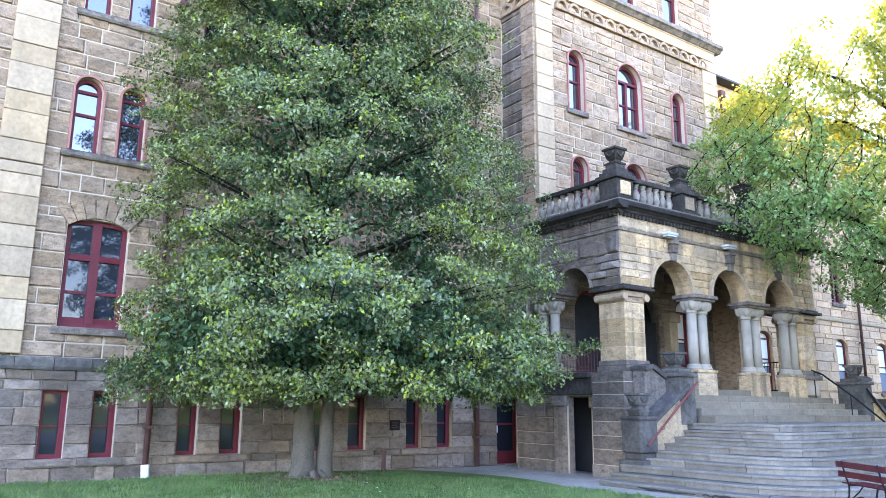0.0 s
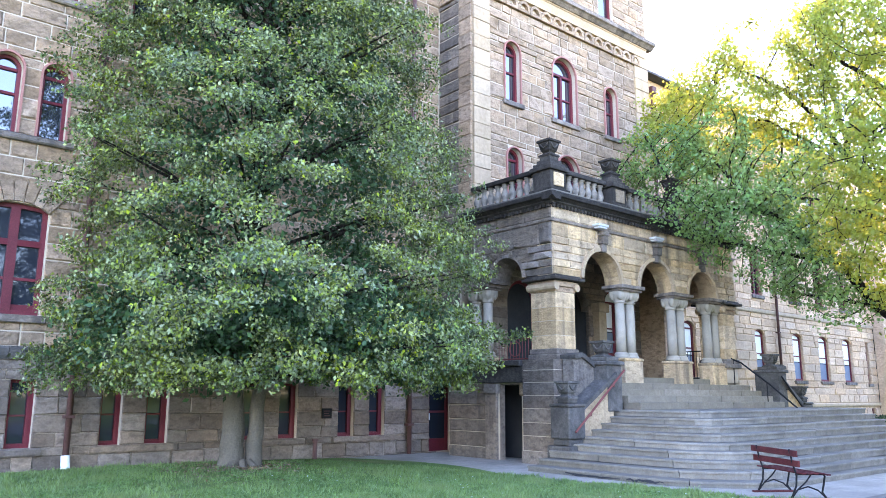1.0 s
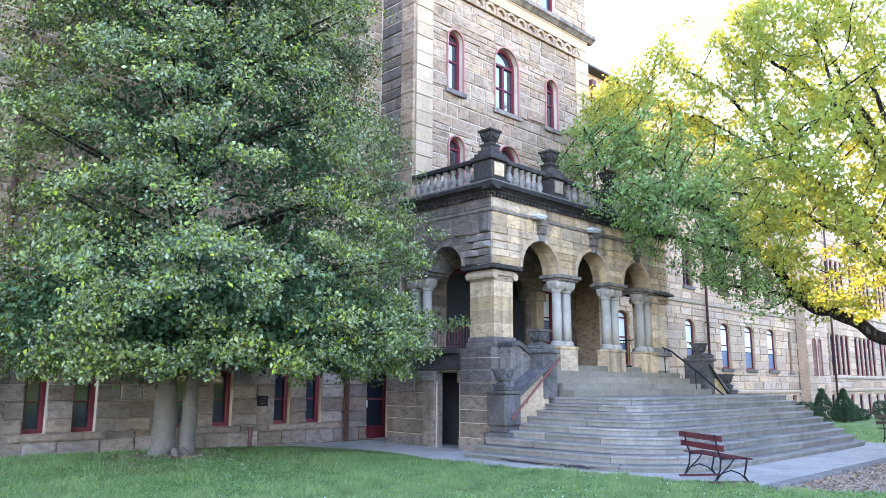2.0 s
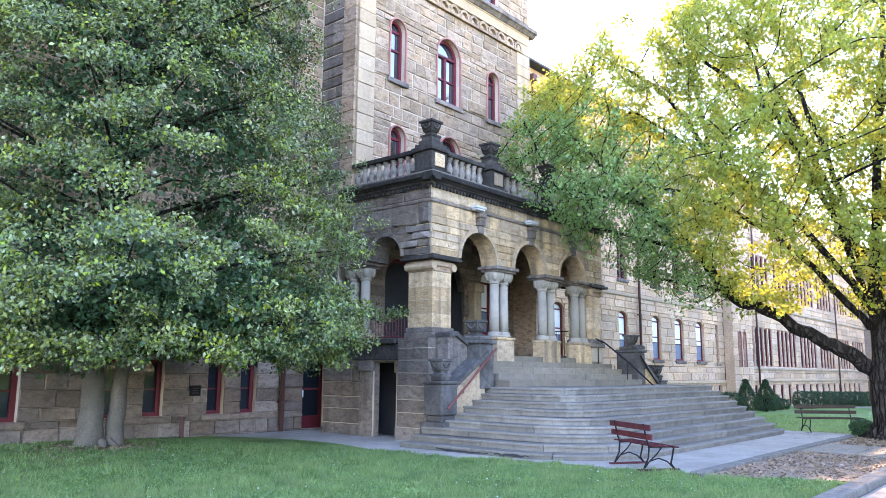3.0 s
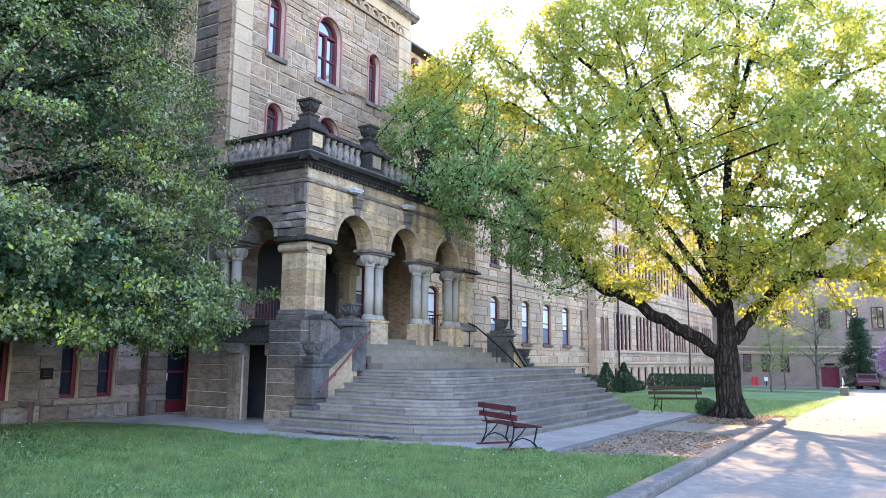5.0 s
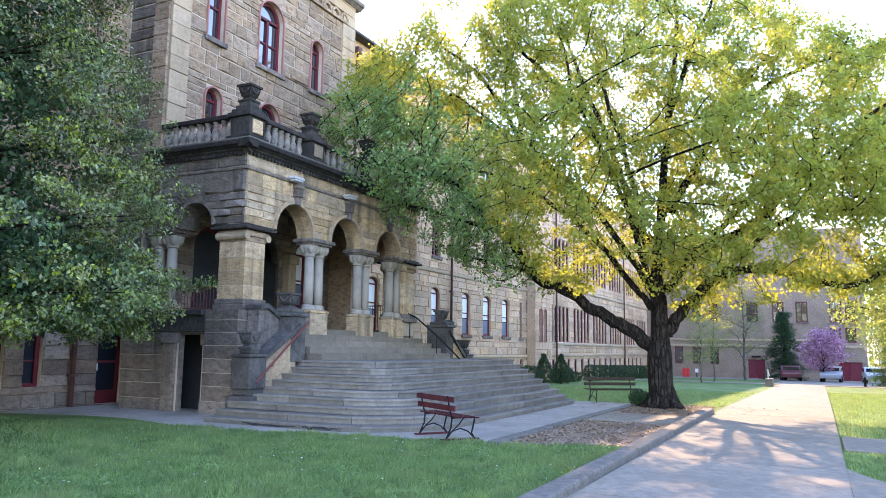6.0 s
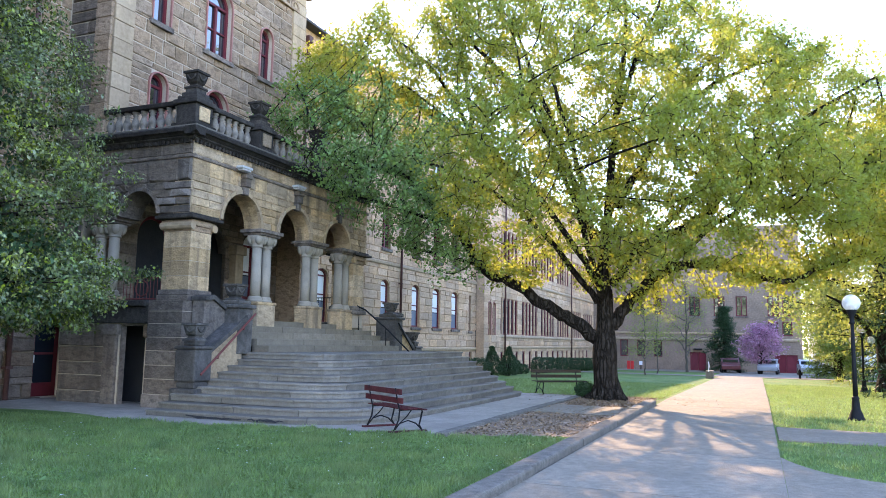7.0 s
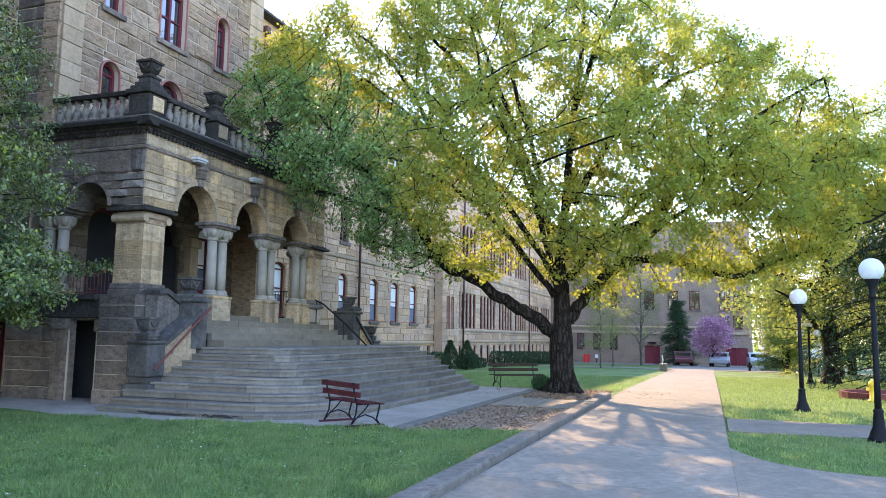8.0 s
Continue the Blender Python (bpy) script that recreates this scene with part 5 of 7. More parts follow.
# the crown's upper and lower line across its breadth
CROWN_TOP = ((-11.4, 8.6), (-10.6, 10.4), (-9.2, 11.7), (-7.6, 12.8), (-5.2, 14.2), (0.0, 15.6), (3.0, 14.2), (4.6, 12.6), (6.0, 11.9), (7.4, 11.4), (8.8, 10.7), (9.9, 9.2), (10.8, 7.4))
CROWN_LOW = ((-11.4, 8.0), (-10.4, 6.9), (-8.4, 5.7), (-6.6, 4.4), (-5.2, 3.4), (-3.0, 3.3), (-1.6, 3.3), (0.4, 3.2), (1.4, 2.7), (2.8, 3.0), (5.8, 3.6), (7.6, 4.0), (9.2, 4.8), (10.6, 6.2))


def spring_tree():
    """The old spreading tree beside the forecourt."""
    rnd = random.Random(21)
    tree = thing("tree", "old spreading tree with dark bark and young yellow-green leaves", "tree", at=(0, 0, 0))
    wood = Wood()
    b = Vector((23.62, 4.25, 0))
    trunk = curve_through([(23.62, 4.25, -0.25), (23.6, 4.27, 0.5), (23.58, 4.3, 1.3), (23.6, 4.28, 2.2), (23.62, 4.3, 3.4)], 5, rnd, 0.0)
    tr = Wood()
    tr.tube(trunk, [0.47, 0.43, 0.405, 0.39, 0.38, 0.375, 0.37, 0.365, 0.365, 0.37, 0.375, 0.375, 0.36, 0.335, 0.305, 0.28, 0.265, 0.255, 0.25, 0.245, 0.24], 18)
    for k in range(9):
        a = 2 * math.pi * k / 9 + rnd.uniform(-0.2, 0.2)
        d = Vector((math.cos(a), math.sin(a), 0))
        tr.tube([b + d * 0.27 + Vector((0, 0, 0.7)), b + d * 0.32 + Vector((0, 0, 0.35)), b + d * 0.41 + Vector((0, 0, 0.14)), b + d * rnd.uniform(0.6, 0.9) + Vector((0, 0, -0.08))], [0.06, 0.13, 0.14, 0.06], 8)
    tr.object("trunk", BARK, tree)
    spec = [
        ([(23.71, 4.42, 1.74), (23.26, 5.19, 2.36), (22.74, 5.88, 2.83), (22.03, 6.77, 3.49), (21.37, 7.56, 3.93), (20.61, 8.11, 5.08), (19.94, 8.84, 5.85), (19.34, 9.4, 6.5), (18.55, 10.35, 6.71), (17.77, 10.99, 6.89)], 0.24, 0.04, 40),
        ([(23.62, 4.3, 3.2), (23.65, 4.35, 4.2), (23.7, 4.2, 5.6), (23.72, 3.9, 8.9), (23.8, 3.6, 11.6), (23.9, 3.6, 14.0)], 0.23, 0.04, 44),
        ([(23.76, 4.12, 2.21), (23.75, 3.58, 3.01), (23.74, 2.7, 3.83), (23.88, 1.6, 4.18), (24.16, 0.29, 3.9), (24.43, -1, 3.67), (24.61, -1.97, 4.12), (24.87, -3.09, 4.41)], 0.22, 0.04, 34),
        ([(23.66, 4.2, 4.3), (24.1, 1.6, 5.5), (24.3, 0.4, 6.6), (24.8, -2.4, 7.0), (25.1, -4.2, 7.9)], 0.18, 0.04, 28),
        ([(23.62, 4.4, 3.4), (23.3, 6.3, 6.4), (22.9, 8.5, 8.5), (22.5, 10.9, 10.4)], 0.125, 0.03, 36),
        ([(23.5, 4.3, 2.9), (21.6, 4.7, 5.6), (20.0, 5.2, 7.4), (18.9, 5.6, 8.6)], 0.105, 0.03, 24),
        ([(23.7, 4.3, 3.0), (25.5, 4.5, 5.5), (28.0, 4.6, 8.0), (29.5, 4.5, 9.5)], 0.16, 0.03, 22),
        ([(23.5, 4.5, 3.0), (22.0, 6.2, 5.4), (20.8, 8.3, 6.8), (20.0, 10.3, 7.4)], 0.105, 0.03, 26),
        ([(23.75, 4.1, 3.6), (25.5, 2.3, 6.0), (27.5, 0.3, 8.5)], 0.15, 0.03, 20),
        ([(23.66, 4.6, 5.0), (23.4, 6.0, 9.0), (23.2, 7.2, 12.4)], 0.15, 0.03, 32),
        ([(23.7, 3.9, 6.0), (24.0, 2.2, 9.0), (24.2, 0.6, 11.3)], 0.15, 0.03, 32),
        ([(22.74, 5.88, 2.83), (22.2, 8.0, 4.1), (21.8, 10.3, 4.7)], 0.09, 0.03, 12),
        ([(20.61, 8.11, 5.08), (20.4, 9.6, 5.6), (20.0, 11.2, 6.1)], 0.09, 0.03, 12),
        ([(23.74, 2.7, 3.83), (23.6, 0.6, 5.6), (23.6, -1.0, 6.0)], 0.10, 0.03, 14),
        ([(24.0, 2.2, 9.0), (24.3, 0.2, 10.2), (24.7, -2.2, 10.9)], 0.10, 0.03, 26),
        ([(24.3, 0.4, 6.6), (24.7, -1.6, 8.6), (25.0, -3.6, 9.8)], 0.10, 0.03, 24),
        ([(22.9, 8.5, 8.5), (22.6, 9.8, 10.8), (22.4, 11.6, 12.4)], 0.10, 0.03, 26),
        ([(23.4, 6.0, 9.0), (23.0, 8.4, 11.6), (22.8, 9.6, 13.6)], 0.10, 0.03, 24),
        ([(23.72, 3.9, 8.9), (23.0, 2.8, 11.5), (23.4, 1.6, 13.6)], 0.10, 0.03, 24),
        ([(19.34, 9.4, 6.5), (19.6, 10.8, 8.2), (19.8, 12.0, 9.5)], 0.08, 0.03, 20),
        ([(23.6, 4.9, 6.5), (23.5, 5.8, 10.0), (23.4, 6.6, 12.6)], 0.10, 0.03, 26),
        ([(22.9, 8.5, 8.5), (22.9, 8.9, 11.0), (23.0, 10.2, 13.0)], 0.09, 0.03, 22),
        ([(17.77, 10.99, 6.89), (17.9, 11.6, 8.0), (18.2, 12.3, 9.2)], 0.05, 0.02, 12),
        ([(24.3, 0.4, 6.6), (24.0, -0.6, 9.0), (23.8, -1.2, 10.8)], 0.09, 0.03, 24),
        ([(24.8, -2.4, 7.0), (24.6, -4.0, 7.2), (24.6, -5.2, 7.4)], 0.07, 0.02, 18),
        ([(25.1, -3.8, 5.0), (25.4, -5.2, 5.6), (25.6, -6.4, 6.6)], 0.05, 0.02, 14),
    ]
    starts, tips = [], []
    for ctrl, r0, r1, count in spec:
        line = curve_through(ctrl, 6, rnd, 0.022)
        n = len(line)
        wood.tube(line, [r0 + (r1 - r0) * (k / (n - 1)) ** 0.8 for k in range(n)], 10)
        starts += [tuple(p) for p in line[n // 4:]]
        tips += [np.array(p + Vector((rnd.gauss(0, 0.25), rnd.gauss(0, 0.25), rnd.gauss(0, 0.2)))) for p in line[int(n * 0.55):] for q in range(5)]
    # goals for the growth: a broad crown, fuller towards its skin, with hollows
    away, across = Vector((0.943, 0.332, 0)), Vector((0.332, -0.943, 0))
    goals = []
    while len(goals) < 8000:
        u, w = rnd.uniform(-11.4, 10.8), rnd.uniform(-1, 1)
        top, low = profile_at(CROWN_TOP, u), profile_at(CROWN_LOW, u)
        f = math.sqrt(1 - w * w)
        mid = low + 0.45 * (top - low)
        z = mid + rnd.uniform(-1, 1) * f * (top - mid)
        if z < mid - (mid - low) * f:
            continue
        deep = 6.5 * math.sqrt(max(0.05, 1 - (u / 11.8) ** 2)) * w
        s = (23.7 + deep) / 23.7
        p = away * 23.7 * s + across * (3.83 + u) * s + Vector((0, 0, 1.7 + (z - 1.7) * s))
        if (p.y > 12.2 and p.z < 8.6) or p.y > 15.5:
            continue
        if noise.noise(p * 0.42 + Vector((7, 0, 0))) < -0.08:
            continue
        goals.append(tuple(p))
    pos, par = grow(starts, goals, 0.27, 3.2, 0.36, 110)
    kids = [[] for _ in pos]
    for k, q in enumerate(par):
        if q >= 0:
            kids[q].append(k)
    load = [0.0] * len(pos)
    for k in range(len(pos) - 1, -1, -1):
        load[k] = max(load[k], 0.0095 ** 2.2) if not kids[k] else load[k]
        if par[k] >= 0:
            load[par[k]] += load[k]
    spots, heads = list(tips), [(par[k], k) for k in range(len(pos)) if par[k] >= 0 and par[par[k]] < 0]
    while heads:
        base, k = heads.pop()
        line, rad = [pos[base]], [load[k] ** (1 / 2.2)]
        while True:
            line.append(pos[k])
            rad.append(load[k] ** (1 / 2.2))
            if not kids[k]:
                break
            order = sorted(kids[k], key=lambda c: -load[c])
            heads += [(k, c) for c in order[1:]]
            k = order[0]
        wood.tube([Vector(p) for p in line], [min(0.11, r) for r in rad], 6 if rad[0] > 0.03 else 4)
    twig = 0.0095 * 3.2
    for k in range(len(starts), len(pos)):
        if load[k] ** (1 / 2.2) < twig:
            spots.append(pos[k])
            if rnd.random() < 0.5:
                e = Vector((rnd.gauss(0, 1), rnd.gauss(0, 1), rnd.gauss(0.1, 0.6))).normalized() * rnd.uniform(0.2, 0.45)
                q = Vector(pos[k]) + e
                wood.tube([Vector(pos[k]), q], [0.006, 0.003], 3)
                spots.append(np.array(q))
    wood.object("limbwork", BARK, tree)
    spots = [s for s in spots if s[2] > 2.4]
    # Low crown by the porch gets the greener leaf, its shade in the colour.
    side = [s for s in spots if s[1] > 7.6 and s[2] < 9.3]
    main = [s for s in spots if not (s[1] > 7.6 and s[2] < 9.3)]
    leaves("crown", main, (0.17, 0.17, 0.115), 25, 0.102, LEAF_SPRING, tree, 5, droop=0.3, up=0.35, slim=0.72)
    leaves("side_crown", side, (0.17, 0.17, 0.11), 18, 0.096, LEAF_FRESH, tree, 6, droop=0.3, up=0.6, slim=0.72)


def dense_tree():
    """The broad dark tree close to the wall."""
    rnd = random.Random(31)
    tree = thing("tree", "broad dense evergreen tree with forked pale trunk beside the wall", "tree")
    tr = Wood()
    b = Vector((6.94, 14.4, 0.27))
    for dx, dy, lean, r in ((-0.16, 0.08, (-0.05, 0.05), 0.27), (0.24, -0.1, (0.12, -0.05), 0.19)):
        line = curve_through([(b.x + dx * 1.1, b.y + dy, 0.0), (b.x + dx, b.y + dy, 0.9), (b.x + dx + lean[0], b.y + dy + lean[1], 2.4), (b.x + dx * 1.3 + lean[0] * 1.6, b.y + dy + lean[1] * 1.5, 3.2)], 6, rnd, 0.012)
        n = len(line)
        tr.tube(line, [r * (1.45 if k == 0 else 1.22 if k == 1 else 1.08 if k == 2 else 1 - 0.55 * k / n) for k in range(n)], 14)
    for k in range(10):
        a = 2 * math.pi * k / 10 + rnd.uniform(-0.2, 0.2)
        d = Vector((math.cos(a), math.sin(a), 0))
        tr.tube([b + d * 0.2 + Vector((0, 0, 0.1)), b + d * 0.36 + Vector((0, 0, 0.0)), b + d * rnd.uniform(0.45, 0.6) - Vector((0, 0, 0.08))], [0.08, 0.07, 0.03], 7)
    tr.object("trunk", BARK_PALE, tree)

    def radius(z):
        prof = ((1.6, 3.6), (2.4, 4.15), (4.0, 4.15), (5.5, 4.0), (7.0, 3.75), (9.0, 3.4), (11.0, 3.1), (13.0, 2.4), (15.0, 1.4), (16.4, 0.15))
        for (a, ra), (c, rc) in zip(prof, prof[1:]):
            if a <= z <= c:
                return ra + (rc - ra) * (z - a) / (c - a)
        return 0.1

    wood = Wood()
    wood.tube([b + Vector((-0.1, 0.1, 2.6)), b + Vector((0.0, 0.0, 4.5)), b + Vector((0.1, 0, 9)), b + Vector((0.1, 0, 15))], [0.24, 0.18, 0.12, 0.03], 10)
    spots, inner = [], []
    for k in range(620):
        z = 2.05 + 14.0 * ((k + 0.5) / 620) ** 1.22
        a = k * 2.39996 + rnd.uniform(-0.25, 0.25)
        cx, cy = 7.7 - 0.06 * z, 13.95 + 0.03 * z
        lump = noise.noise(Vector((math.cos(a) * 2.2, math.sin(a) * 2.2, z * 0.75)))
        if lump < -0.3 and rnd.random() < 0.75:
            continue
        R = radius(z) * (1.02 + 0.3 * lump + rnd.uniform(-0.1, 0.07))
        out, side = Vector((math.cos(a), math.sin(a), 0)), Vector((-math.sin(a), math.cos(a), 0))
        tip = Vector((cx, cy, z)) + out * R
        if tip.y > 17.2:
            continue
        wide, fall = rnd.uniform(0.42, 0.85), rnd.uniform(0.15, 0.6)
        for j in range(13):
            s, w = rnd.random() ** 0.75, rnd.uniform(-1, 1)
            p = tip + out * (-1.35 * (1 - s)) + side * wide * w * (1.1 - 0.7 * s) + Vector((0, 0, 0.28 - fall * s * s - 0.12 * w * w + rnd.gauss(0, 0.07)))
            if p.y < 17.2 and p.z > 1.7:
                spots.append(p)
        q = Vector((b.x + 0.05, b.y, max(1.9, z - 0.7 - 0.12 * R)))
        if k % 4 == 0:
            wood.tube([q, q.lerp(tip, 0.55) + Vector((0, 0, 0.25)), tip - out * 0.2], [0.05, 0.03, 0.008], 5)
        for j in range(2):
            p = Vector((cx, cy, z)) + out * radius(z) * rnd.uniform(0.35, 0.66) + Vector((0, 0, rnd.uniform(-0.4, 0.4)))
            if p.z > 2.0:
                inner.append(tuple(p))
    # dark leaves added under the crown to keep sky light off wall and lawn
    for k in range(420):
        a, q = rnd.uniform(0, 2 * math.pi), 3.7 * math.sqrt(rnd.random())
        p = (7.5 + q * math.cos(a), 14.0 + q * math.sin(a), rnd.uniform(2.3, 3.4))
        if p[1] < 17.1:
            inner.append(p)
    # a low spray reaching out beside the porch
    for k in range(26):
        f = k / 25
        spots.append(Vector((10.6 + 1.9 * f, 12.55 - 0.75 * f, 2.75 + 0.3 * f + rnd.uniform(-0.22, 0.22) * (1.2 - f))))
    for k in range(60):
        spots.append(Vector((3.5 + rnd.uniform(-0.2, 1.8), 15.4 + rnd.uniform(-1.4, 0.6), rnd.uniform(1.75, 2.6))))
    # hanging sprays along the lower edge
    for k in range(70):
        a = rnd.uniform(-3.1, 0.35)
        R = rnd.uniform(2.6, 4.0)
        z = 2.1 + rnd.uniform(-0.1, 0.25)
        for j in range(rnd.randrange(2, 6)):
            spots.append(Vector((7.6 + R * math.cos(a) + rnd.gauss(0, 0.16), 14.0 + R * math.sin(a) * 0.95 + rnd.gauss(0, 0.16), z - 0.085 * j)))
    wood.object("limbwork", BARK, tree)
    c = [tuple(s) for s in spots]
    # Coarse dark leaves inside the crown, standing in for shade in its gaps.
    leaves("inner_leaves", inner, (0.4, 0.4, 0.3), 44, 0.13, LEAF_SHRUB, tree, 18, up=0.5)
    leaves("crown", c, (0.14, 0.14, 0.07), 40, 0.072, LEAF_DARK, tree, 8, droop=0.25, up=0.8, outward=(7.3, 14.2, 6.0), slim=0.6)


def plain_tree(name, label, x, y, height, spread, mat, bark, seed, r=0.2, first=0.3, per=16, size=0.2, count=8, lean=0.0, spread_k=0.35):
    rnd = random.Random(seed)
    tree = thing(name, label, "tree", at=(0, 0, 0))
    z0 = ground_z(x, y)
    wood = Wood()
    line = curve_through([(x, y, z0 - 0.1), (x + lean * 0.3, y, z0 + height * 0.4), (x + lean, y, z0 + height)], 8, rnd, 0.05)
    n = len(line)
    tr = Wood()
    tr.tube(line, [r * (1.3 if k == 0 else 1 - 0.9 * k / n) for k in range(n)], 9)
    tr.object("trunk", bark, tree)
    limbs = []
    for k in range(count):
        f = first + (0.92 - first) * k / count
        p = line[int(f * (n - 1))]
        a = k * 2.4 + rnd.uniform(-0.4, 0.4)
        L = spread * (1.1 - 0.7 * (f - first)) * rnd.uniform(0.7, 1.1)
        end = p + Vector((math.cos(a) * L, math.sin(a) * L, L * rnd.uniform(0.25, 0.7)))
        l2 = curve_through([p, p.lerp(end, 0.5) + Vector((0, 0, 0.25)), end], 4, rnd, 0.06)
        wood.tube(l2, [r * 0.4 * (1 - 0.8 * i / (len(l2) - 1)) for i in range(len(l2))], 5)
        limbs.append((l2, r * 0.4, 0.02, 7))
    limbs.append((line[n // 2:], r * 0.4, 0.02, 8))
    spots = crown_fill(rnd, limbs, wood, spread * 0.5, 4, start=0.25)
    wood.object("limbwork", bark, tree)
    leaves("crown", [tuple(s) for s in spots], (spread_k, spread_k, spread_k * 0.7), per, size, mat, tree, seed, up=0.6)


def pine(x, y, height, spread, seed, label, mat=None):
    """A conifer with drooping, layered branches."""
    rnd = random.Random(seed)
    tree = thing("conifer", label, "tree")
    z0 = ground_z(x, y)
    wood, spots = Wood(), []
    tr = Wood()
    tr.tube([Vector((x, y, z0 - 0.1)), Vector((x, y, z0 + height * 0.5)), Vector((x, y, z0 + height))], [spread * 0.06, spread * 0.045, 0.02], 8)
    tr.object("trunk", BARK, tree)
    z = z0 + height * 0.06
    while z < z0 + height * 0.97:
        L0 = spread * (1 - (z - z0) / height) ** 0.75
        for k in range(7):
            a = rnd.uniform(0, 2 * math.pi)
            L = L0 * rnd.uniform(0.6, 1.1)
            pts = [Vector((x + math.cos(a) * L * f, y + math.sin(a) * L * f, z + 0.1 * L * f - 0.32 * L * f * f)) for f in (0, 0.35, 0.7, 1.0)]
            wood.tube(pts, [0.04, 0.03, 0.02, 0.006], 4)
            for f in (0.35, 0.55, 0.75, 0.9, 1.0):
                spots.append((x + math.cos(a) * L * f + rnd.gauss(0, 0.12), y + math.sin(a) * L * f + rnd.gauss(0, 0.12), z + 0.1 * L * f - 0.32 * L * f * f))
        z += height * 0.035
    wood.object("limbwork", BARK, tree)
    leaves("needles", spots, (0.26, 0.26, 0.08), 18, 0.26, mat or LEAF_SHRUB, tree, seed, up=1.0, slim=0.16, droop=0.3)


def shrub(name, label, x, y, w, h, mat, seed, kind="round", group=""):
    """A clipped shrub: short stem and a shell of small leaves."""
    rnd = random.Random(seed)
    s = thing(name, label, "shrub", group)
    z0 = ground_z(x, y)
    wd = Wood()
    for k in range(3):
        wd.tube([Vector((x, y, z0 - 0.05)), Vector((x + rnd.gauss(0, w * 0.12), y + rnd.gauss(0, w * 0.12), z0 + h * 0.6))], [0.05, 0.015], 5)
    wd.object("stem", BARK, s)
    spots = []
    for k in range(int(170 * max(1.0, w * h))):
        f, a = rnd.random(), rnd.uniform(0, 2 * math.pi)
        if kind == "cone":
            r = w / 2 * (1 - f ** 1.7) * rnd.uniform(0.75, 1.0) * min(1.0, 0.6 + f * 3)
        else:
            r = w / 2 * math.sqrt(max(0.0, 1 - abs(2 * f - 1) ** 2.4 * 0.95)) * rnd.uniform(0.75, 1.0)
        spots.append((x + r * math.cos(a), y + r * math.sin(a), z0 + 0.06 + f * h * 0.94))
    for k in range(14):
        a = rnd.uniform(0, 6.3)
        r = w / 2 * math.sqrt(rnd.random()) * (0.2 if kind == "cone" else 0.85)
        spots.append((x + r * math.cos(a), y + r * math.sin(a), z0 + h * 0.95))
    leaves("foliage", spots, (0.06, 0.06, 0.06), 18, 0.07, mat, s, seed, up=0.5)
    return s


spring_tree()
dense_tree()
plain_tree("tree", "tall woodland tree with fresh light green leaves on the far lawn", 39.5, -5.4, 12.5, 5.0, LEAF_GREEN, BARK, 41, r=0.42, first=0.22, per=32, size=0.16, count=16)
plain_tree("tree", "tall woodland tree with fresh light green leaves on the far lawn", 47.0, -11.0, 15.0, 5.5, LEAF_GREEN, BARK, 42, r=0.42, first=0.2, per=30, size=0.18, count=15)
plain_tree("tree", "slender tree with bright young leaves beyond the lamps", 58.0, -5.2, 9.0, 3.6, LEAF_FRESH, BARK, 43, r=0.2, first=0.15, per=40, size=0.15, count=12, spread_k=0.45)
plain_tree("tree", "tall tree in fresh leaf behind the conifers", 34.0, -14.0, 16.0, 5.5, LEAF_GREEN, BARK, 44, r=0.4, first=0.2, per=20, size=0.2, count=14)
plain_tree("tree", "tall tree in fresh leaf behind the lamps", 52.0, -13.5, 17.0, 6.0, LEAF_GREEN, BARK, 49, r=0.4, first=0.15, per=38, size=0.21, count=16, spread_k=0.6)
plain_tree("tree", "tall tree in fresh leaf behind the lamps", 62.0, -16.0, 18.0, 6.5, LEAF_GREEN, BARK, 50, r=0.4, first=0.12, per=38, size=0.24, count=14, spread_k=0.55)
plain_tree("tree", "small redbud tree covered in pink blossom", 78.0, -0.4, 4.6, 2.2, BLOSSOM, BARK, 45, r=0.12, first=0.25, per=9, size=0.2, count=9)
plain_tree("sapling", "thin young tree with sparse pale leaves on the lawn", 58.6, 7.8, 5.2, 1.5, LEAF_GREEN, BARK_PALE, 46, r=0.06, first=0.35, per=3, size=0.12, count=7)
plain_tree("sapling", "thin young tree with sparse pale leaves on the lawn", 64.0, 7.5, 5.6, 1.6, LEAF_GREEN, BARK_PALE, 47, r=0.06, first=0.35, per=3, size=0.12, count=7)
plain_tree("tree", "bare-branched pale tree before the far building", 76.0, 6.2, 9.0, 3.2, LEAF_GREEN, BARK_PALE, 48, r=0.14, first=0.3, per=3, size=0.16, count=10)
pine(32.6, -7.2, 9.5, 4.4, 51, "dark conifer with drooping layered branches on the lawn")
pine(37.0, -11.5, 11.0, 4.5, 52, "dark conifer with drooping layered branches on the lawn")
pine(50.2, -7.2, 17.5, 5.2, 55, "tall grey-green conifer with drooping layered branches on the lawn", LEAF_GREEN)
pine(28.5, -10.5, 12.0, 4.8, 56, "dark conifer with drooping layered branches on the lawn")
pine(82.0, 3.0, 7.0, 2.5, 53, "narrow dark evergreen against the far building")
pine(60.0, -9.5, 13.0, 5.0, 57, "dark conifer with drooping layered branches on the lawn")
pine(66.0, -5.6, 5.0, 2.6, 54, "light green layered evergreen beside the yard", LEAF_GREEN)
for k, (x, y) in enumerate(((43.4, 14.7), (44.2, 13.9))):
    shrub("cone_shrub", "dark clipped cone-shaped evergreen on the lawn", x, y, 1.35, 1.75, LEAF_SHRUB, 60 + k, "cone", "clipped cones")
